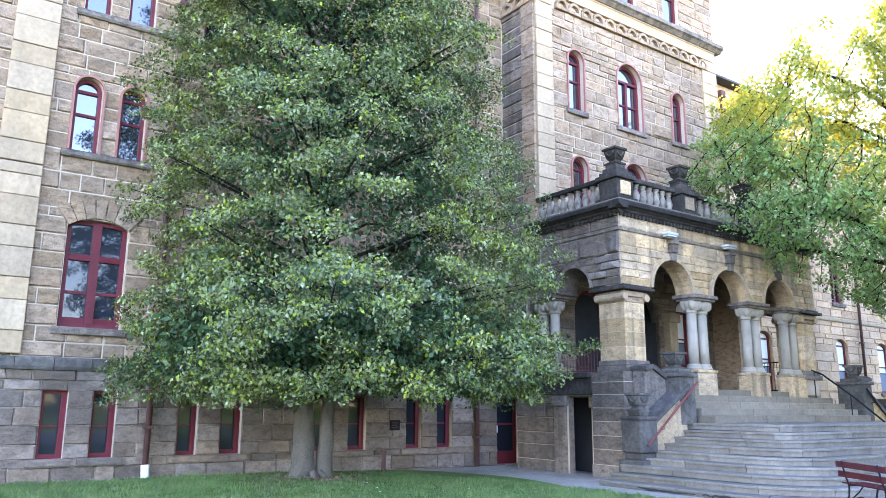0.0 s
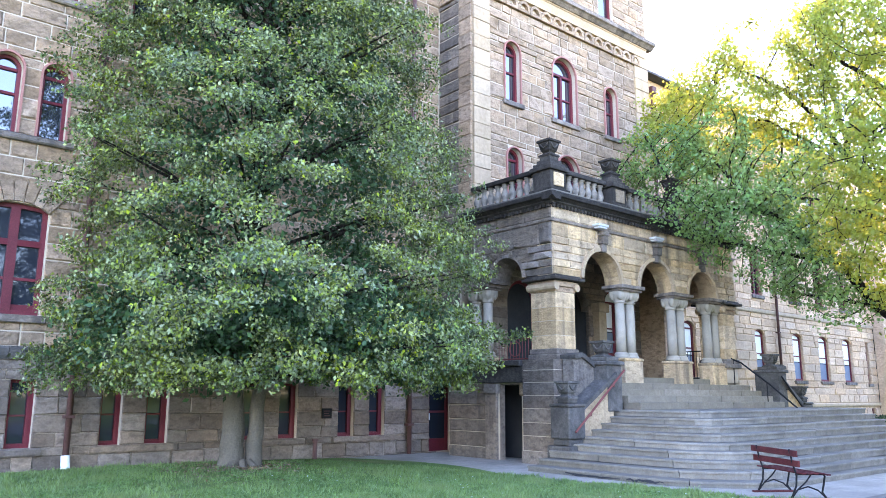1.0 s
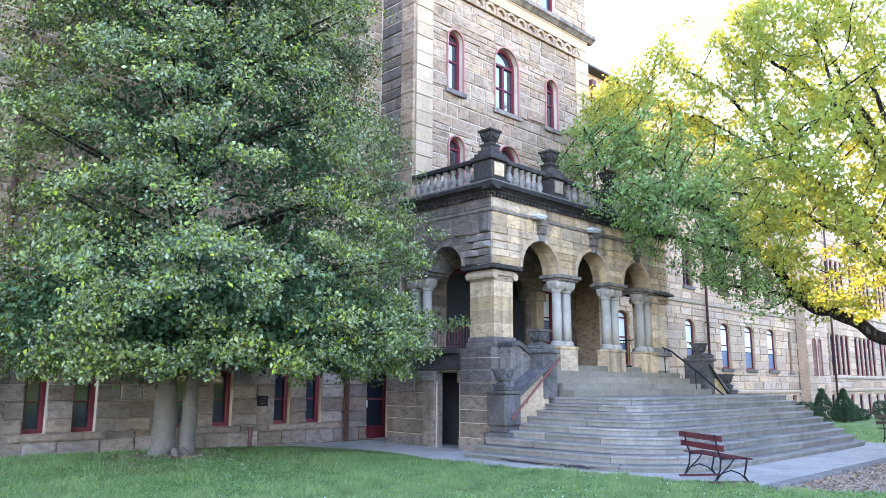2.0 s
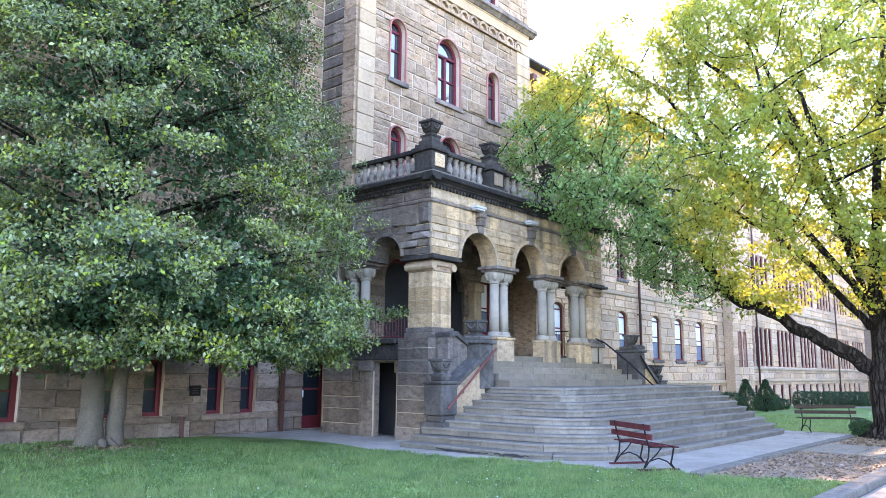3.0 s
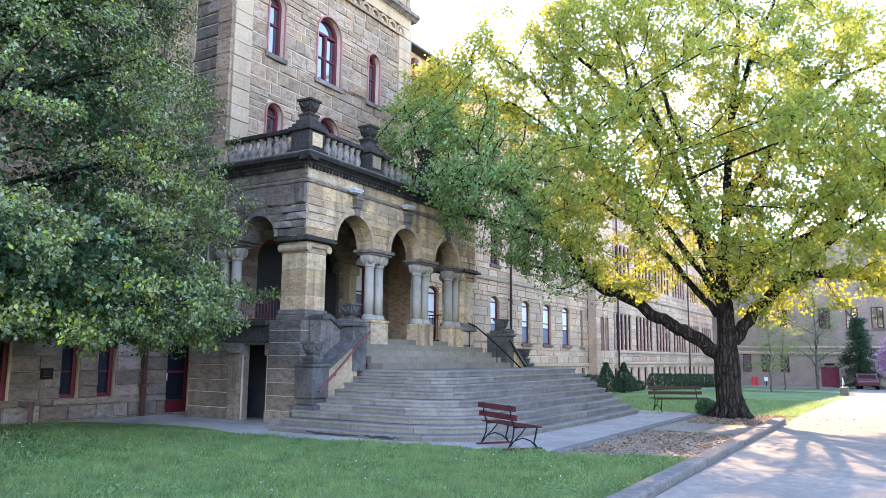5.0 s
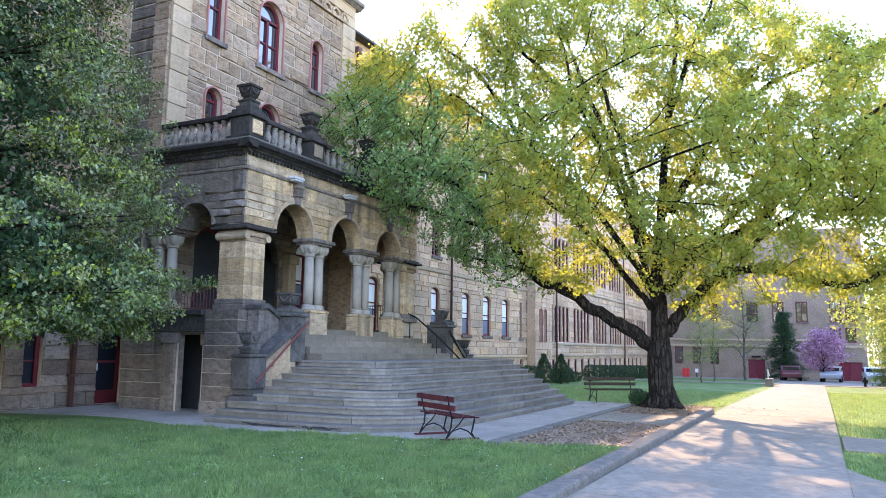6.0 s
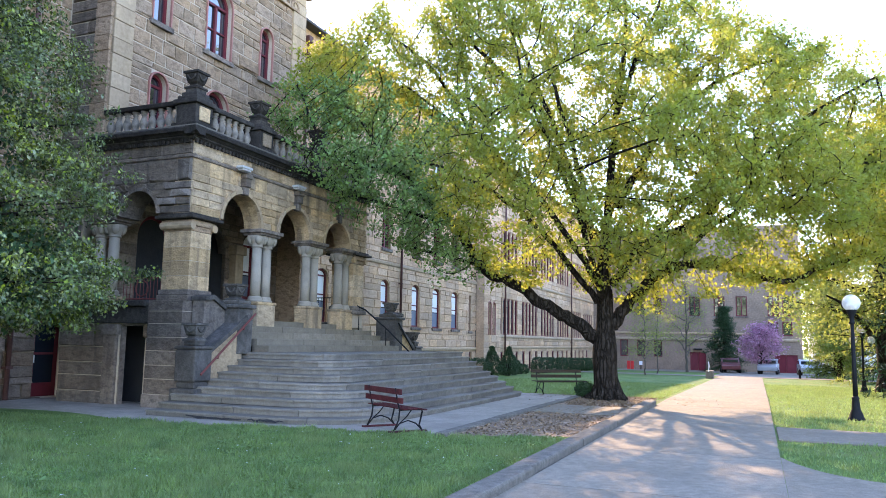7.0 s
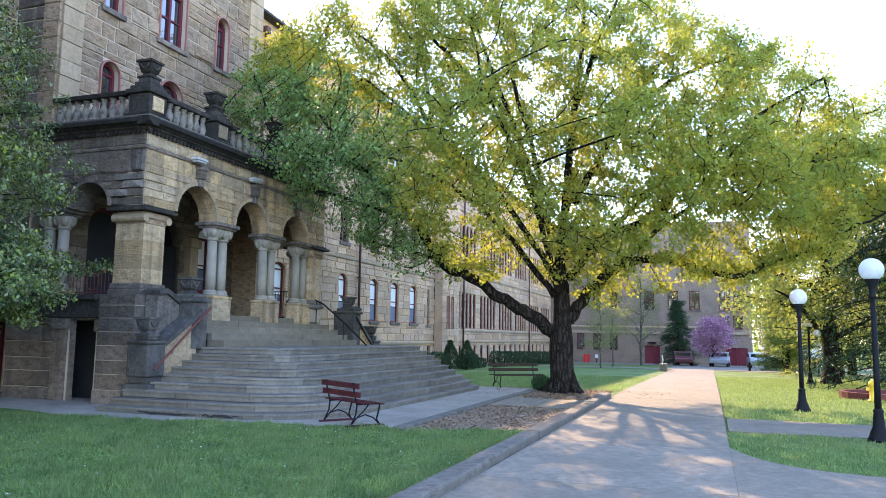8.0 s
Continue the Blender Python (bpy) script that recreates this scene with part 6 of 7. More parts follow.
for k, (x, y, w, h) in enumerate(((41.6, 14.9, 1.5, 1.0), (45.9, 14.6, 1.3, 0.7), (47.3, 14.6, 1.2, 0.9), (48.8, 14.5, 1.1, 0.6))):
    shrub("shrub", "low rounded dark green shrub by the wall", x, y, w, h, LEAF_SHRUB, 70 + k, "round", "low shrubs")
for k in range(9):
    shrub("hedge_shrub", "clipped rounded box shrub in a row", 52.0 + 2.25 * k, 14.2 - 0.02 * k, 1.05, 1.1, LEAF_SHRUB, 80 + k, "round", "row of clipped shrubs")
shrub("shrub", "small tuft of dark leaves at the foot of the tree", 24.15, 5.05, 0.5, 0.4, LEAF_SHRUB, 95)


# ---- benches ----
def bench(label, x, y, turn, slat_mat, long, seat_rows, group, boards=True):
    b = thing("bench", label, "bench", group, at=(x, y, 0.035), turn=turn)
    L = long / 2
    for y0, z0 in ((0.235, 0.74), (0.205, 0.58)):
        bm = boxes((-L, L, y0 - 0.014, y0 + 0.014, z0 - 0.05, z0 + 0.05), bevel=0.006)
        part("back_slat", bm, slat_mat, b)
    for k in range(seat_rows):
        y0 = 0.13 - 0.42 * k / (seat_rows - 1)
        bm = boxes((-L, L, y0 - 0.034, y0 + 0.034, 0.418 - 0.02 * (k == seat_rows - 1), 0.44 - 0.02 * (k == seat_rows - 1)), bevel=0.006)
        part("seat_slat", bm, slat_mat, b)
    for sx in (-L + 0.2, L - 0.2):
        bm = bmesh.new()
        rod(bm, [(sx, 0.25, 0.8), (sx, 0.2, 0.55), (sx, 0.15, 0.4), (sx, 0.17, 0.22), (sx, 0.27, 0.02)], 0.016, 6)
        rod(bm, [(sx, 0.17, 0.4), (sx, -0.1, 0.405), (sx, -0.31, 0.4), (sx, -0.335, 0.37), (sx, -0.30, 0.22), (sx, -0.27, 0.12), (sx, -0.34, 0.02)], 0.016, 6)
        rod(bm, [(sx, 0.27, 0.02), (sx, 0.15, 0.16), (sx, -0.03, 0.21), (sx, -0.2, 0.15), (sx, -0.34, 0.02)], 0.013, 6)
        rod(bm, [(sx, 0.15, 0.16), (sx, 0.0, 0.28), (sx, -0.1, 0.4)], 0.012, 6)
        part("iron_frame", bm, IRON, b, smooth=True)
        if boards:
            part("foot_board", boxes((sx - 0.05, sx + 0.05, -0.42, 0.36, -0.003, 0.03), bevel=0.006), BENCH_WOOD, b)
    return b


bench("red slatted park bench with scrolled black iron frames on the forecourt", 13.1, 6.38, 55.5, BENCH_WOOD, 1.45, 5, "park benches")
bench("dark slatted park bench with iron legs beside the lawn", 24.9, 6.06, -49.6, BENCH_DARK, 1.85, 5, "park benches", False)


# ---- lamps ----
def street_lamp(x, y, h=2.98, double=False):
    z = ground_z(x, y)
    l = thing("street_lamp", "black iron lamp post with a white globe on the lawn", "lamp", "globe lamps", at=(x, y, z))
    part("base", lathe(bmesh.new(), ((0.19, 0), (0.19, 0.05), (0.16, 0.09), (0.15, 0.14), (0.1, 0.26), (0.078, 0.5), (0.09, 0.53), (0.062, 0.57)), 12), IRON, l, smooth=True)
    part("post", lathe(bmesh.new(), ((0.058, 0.55), (0.05, 1.2), (0.042, h - 0.5)), 12), IRON, l, smooth=True)
    part("fitter", lathe(bmesh.new(), ((0.05, h - 0.5), (0.075, h - 0.47), (0.05, h - 0.43), (0.06, h - 0.3), (0.1, h - 0.22), (0.12, h - 0.16), (0.12, h - 0.12)), 12), IRON, l, smooth=True)
    bm = bmesh.new()
    bmesh.ops.create_uvsphere(bm, u_segments=20, v_segments=14, radius=0.205, matrix=Matrix.Translation((0, 0, h + 0.02)))
    part("globe", bm, GLOBE, l, "frosted white globe", smooth=True)
    if double:
        for s in (-1, 1):
            part("arm", rod(bmesh.new(), [(0, 0, h - 0.7), (0, s * 0.25, h - 0.75), (0, s * 0.35, h - 0.6)], 0.02), IRON, l)
            bm = bmesh.new()
            bmesh.ops.create_uvsphere(bm, u_segments=14, v_segments=10, radius=0.17, matrix=Matrix.Translation((0, s * 0.35, h - 0.45)))
            part("globe", bm, GLOBE, l, smooth=True)


street_lamp(15.11, -2.82)
street_lamp(20.75, -2.2, 2.79)
street_lamp(38.1, -4.35, 2.75, True)

# ---- downpipes and wall fittings ----
def downpipe(x, y, z0, z1, label, stub=False):
    d = thing("downpipe", label, "pipe", "downpipes")
    part("pipe", rod(bmesh.new(), [(x, y, z0), (x, y, z1)], 0.065, 10), PIPE, d, smooth=True)
    z = z0 + 0.8
    while z < z1:
        part("bracket", boxes((x - 0.1, x + 0.1, y - 0.07, y + 0.12, z - 0.03, z + 0.03)), PIPE, d)
        z += 2.0
    part("hopper", boxes((x - 0.16, x + 0.16, y - 0.14, y + 0.1, z1, z1 + 0.3), bevel=0.04), PIPE, d)
    if stub:
        part("boot", rod(bmesh.new(), [(x + 0.02, y - 0.02, z0 - 0.32), (x, y, z0 + 0.02)], 0.09, 10), WHITE, d, "white plastic pipe boot")


downpipe(4.47, 17.32, 0.4, 14.5, "dark brown downpipe with a white boot on the sandstone wall", True)
downpipe(13.45, 17.32, 0.05, 14.5, "dark brown downpipe beside the basement door")
downpipe(36.0, 17.32, -0.1, 14.5, "dark brown downpipe on the sandstone range")
downpipe(26.3, 17.32, 3.0, 14.3, "dark downpipe beside the tower")
downpipe(54.0, 17.3, -0.5, 14.0, "thin dark downpipe on the far range")
downpipe(76.0, 17.3, -1.0, 14.0, "thin dark downpipe on the far range")
pq = thing("plaque", "small dark metal plaque fixed to the basement wall", "plaque")
part("plate", boxes((10.62, 10.92, 17.4, 17.44, 1.06, 1.32), bevel=0.008), IRON, pq)
for k in range(3):
    part("text_bar", boxes((10.68, 10.86 - 0.04 * (k % 2), 17.394, 17.399, 1.12 + 0.06 * k, 1.14 + 0.06 * k)), PIPE, pq)
sp = thing("standpipe", "short rusty standpipe at the foot of the wall", "pipe")
part("pipe", rod(bmesh.new(), [(10.35, 17.25, -0.05), (10.35, 17.25, 0.5)], 0.06, 9), PIPE, sp)
part("cap", rod(bmesh.new(), [(10.35, 17.25, 0.5), (10.35, 17.25, 0.56)], 0.085, 9), PIPE, sp)


# ---- iron railings of the porch ----
def railing(name, label, p, q, z0, z1, mat, circle=True):
    r = thing(name, label, "railing")
    p, q = Vector(p), Vector(q)
    for z in (z0 + 0.06, z1):
        part("rail", rod(bmesh.new(), [(p.x, p.y, z), (q.x, q.y, z)], 0.018, 6), mat, r)
    n = int((q - p).length / 0.1)
    for k in range(n + 1):
        a = p.lerp(q, k / n)
        part("baluster", rod(bmesh.new(), [(a.x, a.y, z0), (a.x, a.y, z1)], 0.009, 5), mat, r)
    if circle:
        c, d = p.lerp(q, 0.5), (q - p).normalized()
        part("circle", rod(bmesh.new(), [(c.x + d.x * 0.2 * math.cos(t), c.y + d.y * 0.2 * math.cos(t), (z0 + z1) / 2 + 0.03 + 0.2 * math.sin(t)) for t in steps_of(0, 2 * math.pi, 18)], 0.014, 5), mat, r)


railing("side_railing", "faded red iron railing with a circle between porch piers", (14.5, 14.75, 0), (14.5, 13.55, 0), 2.56, 3.15, RED_RAIL)
railing("far_railing", "black iron railing across the far side of the porch", (22.95, 14.9, 0), (22.95, 13.5, 0), 2.2, 3.15, IRON, False)

# ---- far small things ----
hy = thing("fire_hydrant", "yellow fire hydrant on the lawn", "hydrant", at=(25.2, -4.55, ground_z(25.2, -4.55)))
part("barrel", lathe(bmesh.new(), ((0.15, 0), (0.15, 0.05), (0.1, 0.07), (0.1, 0.45), (0.13, 0.47), (0.12, 0.55), (0.05, 0.62), (0.03, 0.66)), 12), YELLOW, hy, smooth=True)
for s in (-1, 1):
    part("nozzle", rod(bmesh.new(), [(0, s * 0.08, 0.36), (0, s * 0.17, 0.36)], 0.05, 8), YELLOW, hy)
pl = thing("planter_wall", "low red brick edging round a flower bed on the lawn", "planter")
for k in range(26):
    a = 2 * math.pi * k / 26
    bm = boxes((-0.15, 0.15, -0.07, 0.07, -0.05, 0.22), bevel=0.01)
    bm.transform(Matrix.Translation((27.0 + 1.3 * math.cos(a), -5.3 + 1.3 * math.sin(a), ground_z(27, -5.3))) @ pose(0, 0, 0, 0, 0, math.degrees(a) + 90))
    part("brick", bm, RED_RAIL, pl)


def pale_house(x, y0, y1, z0, z1):
    """A white boarded house seen end-on between the trees."""
    h = thing("house", "white boarded house behind trees beyond the far lawn", "house")
    part("wall", boxes((x, x + 9, y0, y1, z0, z1)), WHITE, h)
    for k in range(int((z1 - z0) / 0.34)):
        part("board", boxes((x - 0.03, x, y0, y1, z0 + 0.34 * k + 0.02, z0 + 0.34 * k + 0.33), bevel=0.006), WHITE, h)
    bm = bmesh.new()
    m = (y0 + y1) / 2
    v = [bm.verts.new(p) for p in ((x - 0.4, y0 - 0.4, z1), (x - 0.4, m, z1 + 1.9), (x - 0.4, y1 + 0.4, z1), (x + 9.4, y0 - 0.4, z1), (x + 9.4, m, z1 + 1.9), (x + 9.4, y1 + 0.4, z1))]
    for f in ((0, 1, 4, 3), (1, 2, 5, 4), (0, 2, 1), (3, 4, 5), (0, 3, 5, 2)):
        bm.faces.new([v[k] for k in f])
    part("roof", bm, ROOF, h)
    for wy in (y0 + 1.2, y1 - 2.1):
        w = part("window", boxes((x - 0.07, x - 0.03, wy, wy + 0.9, z0 + 2.6, z0 + 4.1), bevel=0.01), GLASS, h)
        part("frame", boxes((x - 0.09, x - 0.03, wy - 0.08, wy, z0 + 2.5, z0 + 4.2), (x - 0.09, x - 0.03, wy + 0.9, wy + 0.98, z0 + 2.5, z0 + 4.2)), WHITE, w)


pale_house(101.0, -13.0, -6.2, -1.7, 4.6)


def car(x, y, turn, mat, label):
    c = thing("car", label, "car", "parked cars", at=(x, y, ground_z(x, y) + 0.02), turn=turn)
    bm = bmesh.new()
    prof = ((-2.1, 0.35), (-2.15, 0.75), (-1.7, 0.92), (-0.95, 0.97), (-0.45, 1.4), (0.9, 1.42), (1.6, 1.0), (2.1, 0.92), (2.15, 0.4))
    l = [bm.verts.new((a, -0.85, b)) for a, b in prof]
    r = [bm.verts.new((a, 0.85, b)) for a, b in prof]
    bm.faces.new(l)
    bm.faces.new(r[::-1])
    for i in range(len(prof)):
        j = (i + 1) % len(prof)
        bm.faces.new((l[i], l[j], r[j], r[i]))
    bmesh.ops.bevel(bm, geom=bm.edges[:], offset=0.06, segments=2, affect="EDGES", profile=0.5)
    part("body", bm, mat, c)
    for s in (-1, 1):
        part("side_window", boxes((-0.6, 1.1, s * 0.86 - 0.01, s * 0.86 + 0.01, 1.0, 1.32), bevel=0.008), GLASS, c)
        for wx in (-1.35, 1.3):
            w = part("wheel", rod(bmesh.new(), [(wx, s * 0.68, 0.32), (wx, s * 0.88, 0.32)], 0.32, 14), IRON, c)
            part("rim", rod(bmesh.new(), [(wx, s * 0.87, 0.32), (wx, s * 0.895, 0.32)], 0.19, 10), CAR_GREY, w)
    part("windscreen", boxes((-0.9, -0.75, -0.7, 0.7, 1.0, 1.3)), GLASS, c)


car(80.5, 2.5, 5, CAR_DARK, "dark red car parked before the far building")
car(79.5, -1.0, -4, CAR_GREY, "grey car parked before the far building")
car(78.0, -4.4, 2, CAR_GREY, "pale grey car parked before the far building")
bn = thing("barrier", "scarlet panel barrier beside the far building", "barrier")
for s in (0, 1):
    part("panel", boxes((85.0, 85.1, 12.5 + 0.38 * s, 12.84 + 0.38 * s, -0.98, -0.05), bevel=0.01), SCARLET, bn)
    part("leg", boxes((84.95, 85.15, 12.6 + 0.38 * s, 12.66 + 0.38 * s, -1.06, -0.98)), IRON, bn)
# Unidentified small upright thing, dark below and white above, built as a post.
sg = thing("pale_top_post", "small post with a pale panel on the far pavement", "sign")
part("post", boxes((84.5, 84.6, 11.62, 11.72, -1.0, -0.4), bevel=0.02), IRON, sg)
part("panel", boxes((84.46, 84.5, 11.5, 11.84, -0.45, -0.05), bevel=0.01), WHITE, sg)
bl = thing("low_wall", "short concrete wall with a sloping rail where the drive ends", "wall")
part("block", boxes((54.0, 55.6, 2.75, 3.2, -0.6, 0.05), bevel=0.03), CONCRETE, bl)
part("rail", rod(bmesh.new(), [(54.0, 3.0, 0.65), (55.5, 3.0, 0.2)], 0.03, 6), WHITE, bl)
part("post", rod(bmesh.new(), [(54.0, 3.0, 0.0), (54.0, 3.0, 0.65)], 0.03, 6), WHITE, bl)
for k, (x, y) in enumerate(((62.0, -2.9), (66.0, -6.2), (57.0, -8.5))):
    p = thing("bollard", "small dark bollard on the lawn edge", "bollard", "bollards")
    part("post", lathe(bmesh.new(), ((0.09, 0.0), (0.09, 0.62), (0.05, 0.7)), 9, (x, y, ground_z(x, y))), IRON, p)

# distance: woods behind
rs = np.random.RandomState(4)
far = []
for k in range(1500):
    a = rs.uniform(-1.2, 0.25)
    d = rs.uniform(105, 150)
    far.append((d * math.cos(a), d * math.sin(a) - 8, rs.uniform(-1, 11 + 3 * math.sin(a * 9))))
for k in range(900):
    a = rs.uniform(-2.7, -1.2)
    d = rs.uniform(58, 85)
    far.append((d * math.cos(a), d * math.sin(a) - 8, rs.uniform(-0.5, 12 + 3 * math.sin(a * 7))))
woods = leaves("far_woods", far, (2.2, 2.2, 1.6), 14, 1.3, LEAF_GREEN, None, 77, up=0.5)
tagged(woods, "hazy line of distant trees beyond the grounds", "trees", kind="stuff")


# ---- grass, litter ----
def is_lawn(x, y):
    if y > 17.3 or (2.55 < y and x > 13.9 and y < 5.4):
        return False
    if y >= 2.95:
        edge = court_edge(y) if y > 5.37 else 13.75 - (y - 2.9) * 0.45
        return x < edge
    return False


def blades(name, count, spots, size, mat, label, seed):
    rs = np.random.RandomState(seed)
    p = np.asarray(spots)
    n = len(p)
    a = rs.uniform(0, 2 * np.pi, n)
    tuft = np.sin(p[:, 0] * 2.3 + 1.7 * np.sin(p[:, 1] * 1.1)) * np.sin(p[:, 1] * 2.9 + 1.3 * np.sin(p[:, 0] * 1.7))
    clump = np.sin(p[:, 0] * 15 + 2.1 * np.sin(p[:, 1] * 9)) * np.sin(p[:, 1] * 17 + 2.3 * np.sin(p[:, 0] * 7))
    h = size * rs.uniform(0.45, 1.3, n) * (1.0 + 0.45 * tuft + 0.45 * clump)
    w = 0.0085 * rs.uniform(0.7, 1.6, n)
    lean = rs.normal(0, 0.45, (n, 2)) * h[:, None]
    d = np.stack([np.cos(a), np.sin(a)], 1) * w[:, None]
    v = np.zeros((n, 3, 3))
    v[:, 0, :2], v[:, 1, :2], v[:, 2, :2] = p[:, :2] - d, p[:, :2] + d, p[:, :2] + lean
    v[:, 0, 2], v[:, 1, 2], v[:, 2, 2] = p[:, 2] - 0.005, p[:, 2] - 0.005, p[:, 2] + h
    me = bpy.data.meshes.new(name)
    me.vertices.add(3 * n)
    me.vertices.foreach_set("co", v.ravel())
    me.loops.add(3 * n)
    me.loops.foreach_set("vertex_index", np.arange(3 * n))
    me.polygons.add(n)
    me.polygons.foreach_set("loop_start", np.arange(0, 3 * n, 3))
    me.materials.append(mat)
    me.update(calc_edges=True)
    return tagged(new(name, me), label, "grass", kind="stuff")


rs = np.random.RandomState(9)
spots = []
while len(spots) < 260000:
    r, a = 3.0 + 14.5 * rs.rand(4000) ** 0.8, np.radians(rs.uniform(5, 88, 4000))
    for x, y in zip(r * np.cos(a), r * np.sin(a)):
        if is_lawn(x, y):
            bare = math.hypot(x - 6.9, y - 14.3)
            if noise.noise(Vector((x * 2.6, y * 2.6, 5))) < -0.12 and rs.rand() < 0.7:
                continue
            # Blades thin out towards the trunk; darker turf there stands in for tree shade.
            if rs.rand() < max(0.12, min(1.0, (bare - 0.8) / 4.6)):
                spots.append((x, y, ground_z(x, y)))
blades("grass", 0, spots, 0.068, GRASS, "short mown grass of the shaded lawn", 1)
spots = []
while len(spots) < 90000:
    for x, y in zip(9 + 36 * rs.rand(4000) ** 1.5, rs.uniform(-9, -0.36, 4000)):
        if not 15.35 < x < 17.8 and x > branch_edge(y):
            spots.append((x, y, ground_z(x, y)))
    for x, y in zip(24.5 + 16 * rs.rand(1200) ** 1.5, rs.uniform(2.8, 12, 1200)):
        if x > 24.8:
            spots.append((x, y, ground_z(x, y)))
blades("grass", 0, spots, 0.06, GRASS, "sunlit mown grass beside the drive", 2)
# daisies
flowers = [(x, y, ground_z(x, y) + 0.05) for x, y in zip(rs.uniform(3, 13, 260), rs.uniform(3, 13, 260)) if is_lawn(x, y) and noise.noise(Vector((x * 0.5, y * 0.5, 3))) > -0.05]
tagged(leaves("daisies", flowers, (0.012, 0.012, 0.004), 3, 0.022, WHITE, None, 13, up=4.0, slim=0.9), "scattered small white clover flowers in the lawn", "flowers", kind="stuff")
# broad-leaved weeds in drifts through the lawn
weeds = [(x, y, ground_z(x, y) + 0.035) for x, y in zip(2.5 + 11 * rs.rand(9000), 3 + 13 * rs.rand(9000)) if is_lawn(x, y) and noise.noise(Vector((x * 0.7, y * 0.7, 9))) > 0.06 and math.hypot(x - 6.9, y - 14.3) > 1.2]
tagged(leaves("clover", weeds, (0.09, 0.09, 0.012), 12, 0.036, LEAF_FRESH, None, 14, up=2.2, slim=0.8), "drifts of broad-leaved clover in the lawn", "clover", kind="stuff")
# dry leaves and stones on the bed and below the trees
dry = [(x, y, ground_z(x, y) + 0.035) for x, y in zip(rs.uniform(13.2, 25, 2600), rs.uniform(2.95, 5.12, 2600)) if x > 13.9 - (y - 2.9) * 0.45]
dry += [(6.9 + q * math.cos(a), 14.2 + q * math.sin(a), ground_z(6.9 + q * math.cos(a), 14.2 + q * math.sin(a)) + 0.02) for q, a in zip(np.abs(rs.normal(0, 1.0, 500)), rs.uniform(0, 6.3, 500))]
dry += [(23.6 + q * math.cos(a), 4.2 + q * math.sin(a), ground_z(23.6, 4.2) + 0.03) for q, a in zip(0.6 + np.abs(rs.normal(0, 1.3, 500)), rs.uniform(0, 6.3, 500))]
tagged(leaves("leaf_litter", dry, (0.12, 0.12, 0.008), 3, 0.065, GRAVEL, None, 15, up=3.0, slim=0.6), "dry brown leaves strewn over the soil", "leaf litter", kind="stuff")

# ---- separate stones of the walls ----
masonry(wall_left, W, -6.0, 14.6, -0.1, 2.36, op_left, STONE_LOW, rows=(0.26, 0.44), lengths=(0.35, 0.95), singles=140, near=(7.0, 1.0), seed=2, gap=0.002, rough=0.5)
masonry(wall_left, W, -6.0, 14.6, 2.62, 15.2, op_left, STONE, rows=(0.26, 0.46), lengths=(0.4, 1.0), singles=150, near=(3.2, 5.0), seed=3, proud=0.04, rough=0.8)
masonry(tower, T_F, 15.33, 23.02, 6.98, 14.12, op_t, STONE, rows=(0.27, 0.46), lengths=(0.4, 1.0), singles=160, near=(17.5, 9.5), seed=4, proud=0.04, rough=0.8)
masonry(tower, T_F, 14.64, 23.88, 15.3, 22.0, op_t, STONE, rows=(0.27, 0.46), singles=0, seed=5)
# Tower flank in darker stone than its front, its shade put into the colour.
masonry(tower_side, T_S, -17.5, -16.5, 2.6, 14.12, [], STONE_SOOT_SHADE, rows=(0.27, 0.46), singles=60, near=(-17, 8), seed=6)
masonry(tower_side, T_S, -17.5, -15.94, 15.3, 22.0, [], STONE_SOOT_SHADE, rows=(0.27, 0.46), singles=0, seed=7)
op_pf = [(a, b, SPRING - 0.01, SPRING, (b - a) / 2) for a, b in ARCH]
masonry(porch, PF, 14.35, 23.35, SPRING, 6.1, op_pf, STONE_WARM, rows=(0.34, 0.46), lengths=(0.5, 1.15), singles=150, near=(16, 5), seed=8, proud=0.035, rough=0.35, gap=0.007)
masonry(porch, PF, 14.35, 23.35, 6.19, 6.54, [], STONE_WARM, rows=(0.35, 0.36), lengths=(0.8, 1.5), singles=60, near=(16, 6), seed=9, proud=0.02, rough=0.2)
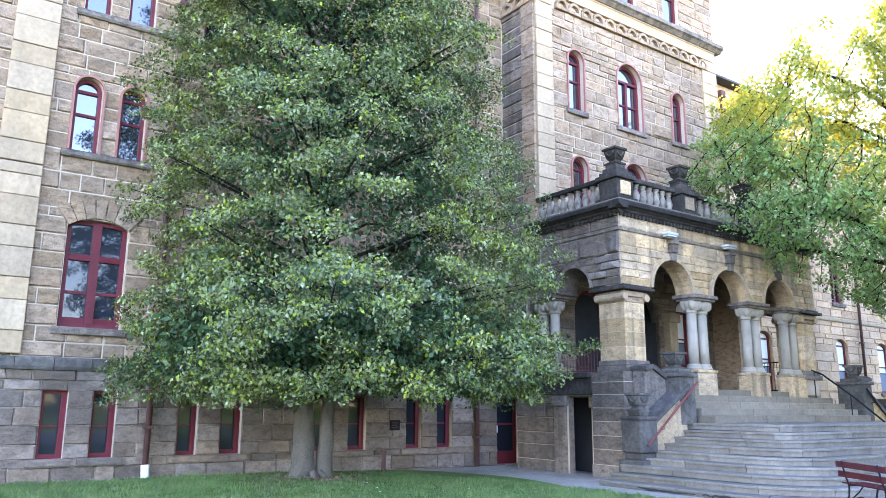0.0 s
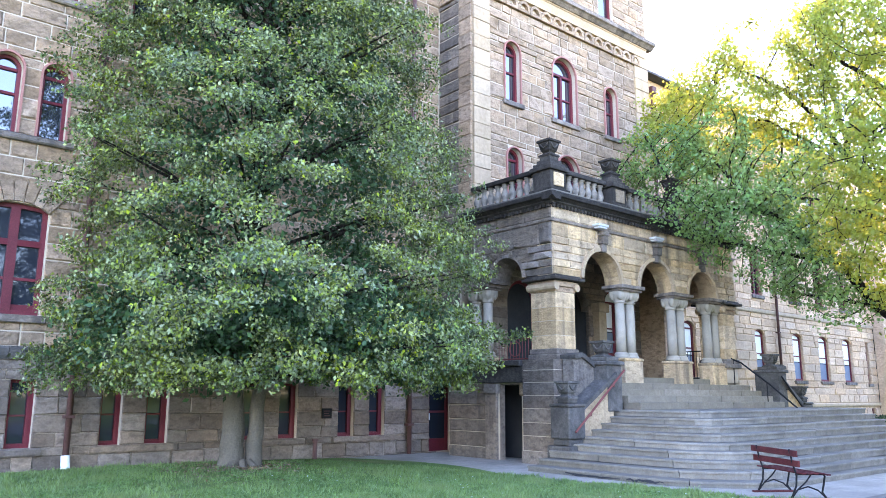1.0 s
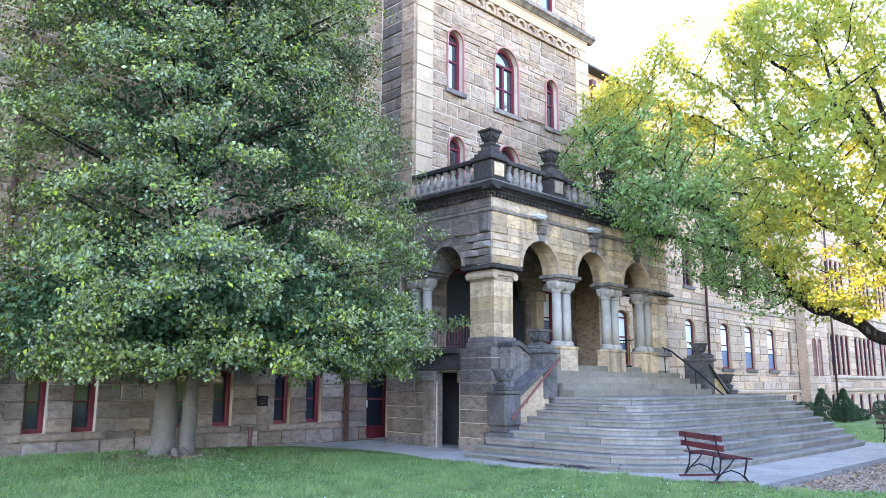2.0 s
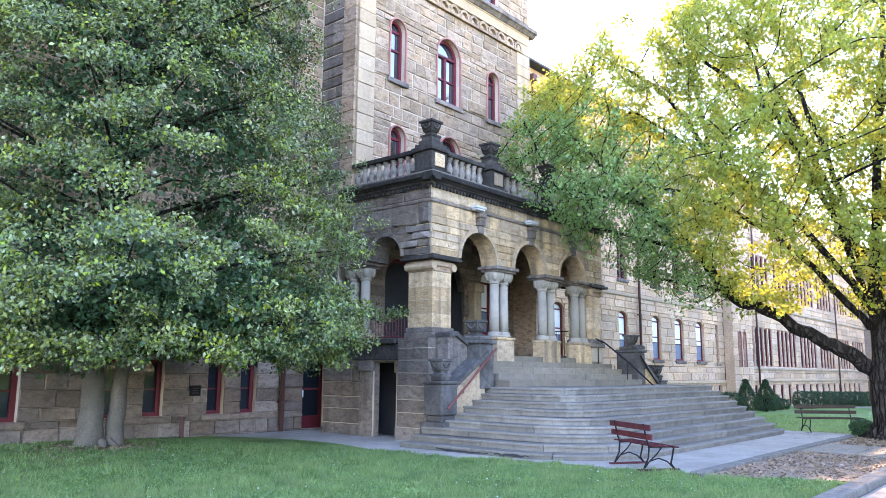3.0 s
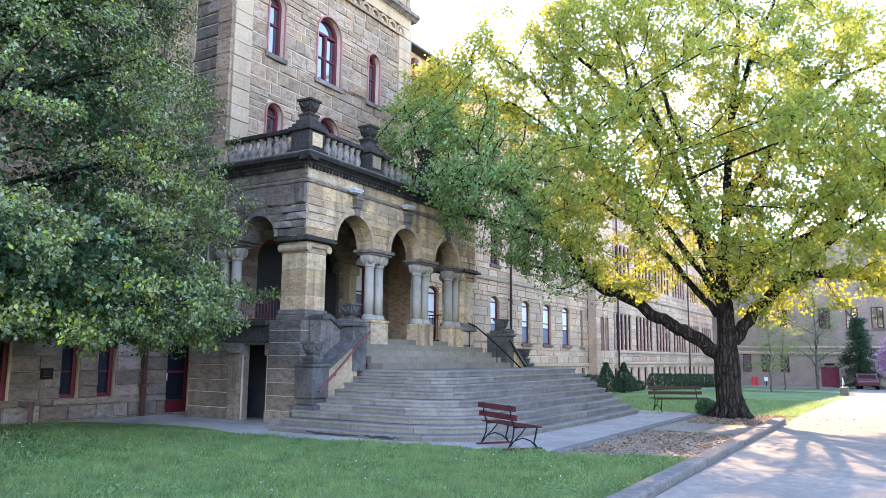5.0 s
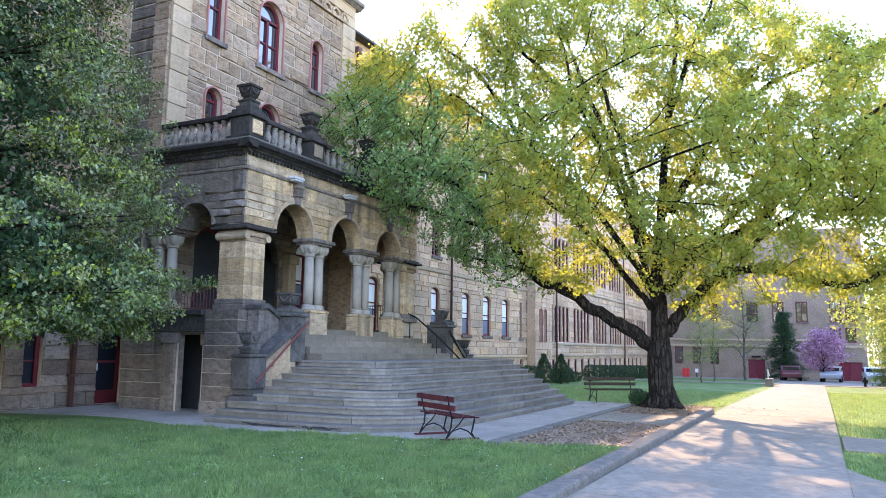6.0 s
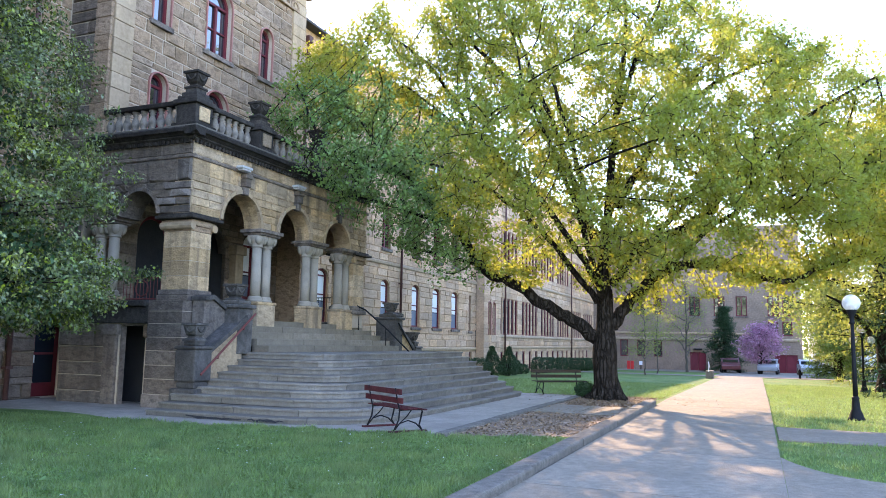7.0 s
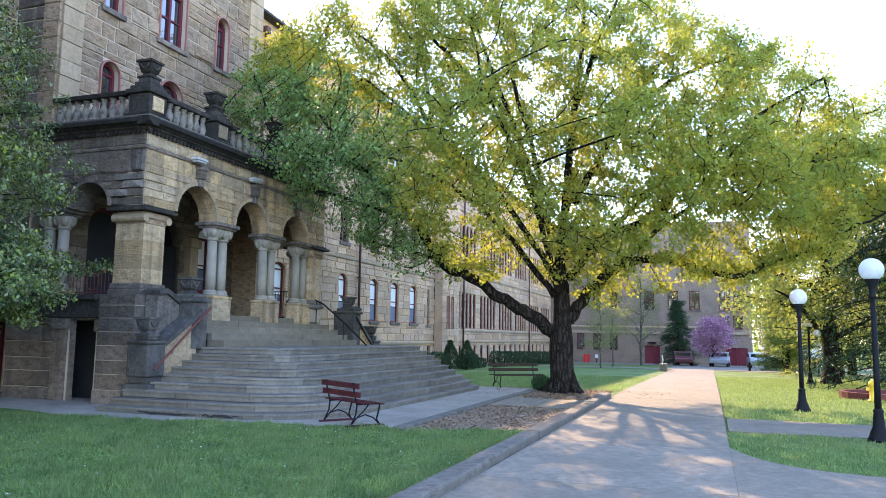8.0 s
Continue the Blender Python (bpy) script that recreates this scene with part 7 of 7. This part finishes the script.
masonry(porch_side, PS, -15.94, -12.64, SPRING, 6.1, [(a, b, SPRING - 0.01, SPRING, 0.61) for a, b in S_ARCH], STONE_SOOT_SHADE, rows=(0.36, 0.48), lengths=(0.45, 0.9), singles=100, near=(-13, 5), seed=10, proud=0.085, rough=0.85, gap=0.008)
masonry(porch_side, PS, -15.94, -12.64, 6.19, 6.54, [], STONE_SOOT_SHADE, rows=(0.35, 0.36), lengths=(0.8, 1.5), singles=60, near=(-13, 6), seed=12, proud=0.02, rough=0.2)
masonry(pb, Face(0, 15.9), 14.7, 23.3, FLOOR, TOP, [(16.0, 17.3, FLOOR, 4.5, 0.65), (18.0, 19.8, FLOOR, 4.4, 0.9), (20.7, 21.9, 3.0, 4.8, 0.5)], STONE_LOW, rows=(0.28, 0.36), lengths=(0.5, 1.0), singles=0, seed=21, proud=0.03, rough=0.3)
masonry(pbase, B_S, -16.45, -14.95, 0.0, 2.0, [], STONE_SOOT_SHADE, rows=(0.3, 0.4), lengths=(0.7, 1.5), singles=60, near=(-15, 1), seed=13, gap=0.008, rough=0.25)
for a, b in ARCH:
    r = (b - a) / 2
    voussoirs(porch, PF, (a + b) / 2, SPRING, r - 0.01, r + 0.09, 0.075, STONE_SMOOTH, 11)
voussoirs(porch_side, PS, -14.235, SPRING, 0.605, 0.7, 0.09, STONE_SOOT_SHADE, 9)
masonry(rng, W, 23.9, 48.0, -0.6, 1.15, op_r, STONE_FAR, rows=(0.3, 0.42), lengths=(0.6, 1.6), singles=0, seed=14, gap=0.007, rough=0.3)
masonry(rng, W, 23.9, 48.0, 1.35, 5.55, op_r, STONE_FAR, rows=(0.3, 0.44), lengths=(0.6, 1.6), singles=200, near=(36, 3.0), seed=15, gap=0.007, rough=0.3)
masonry(rng, W, 23.9, 48.0, 5.75, 15.0, op_r, STONE_FAR, rows=(0.3, 0.48), lengths=(0.6, 1.6), singles=0, seed=16, gap=0.007, rough=0.3)
masonry(bay, P2, 48.0, 51.6, -1.0, 12.0, op_p, STONE_FAR, rows=(0.3, 0.45), lengths=(0.6, 1.4), singles=0, seed=17, gap=0.007, rough=0.3)
masonry(far_range, W, 51.6, 88.0, -2.0, 15.0, op_f, STONE_FAR, rows=(0.36, 0.5), lengths=(0.9, 2.2), singles=0, seed=18, gap=0.007, rough=0.25)
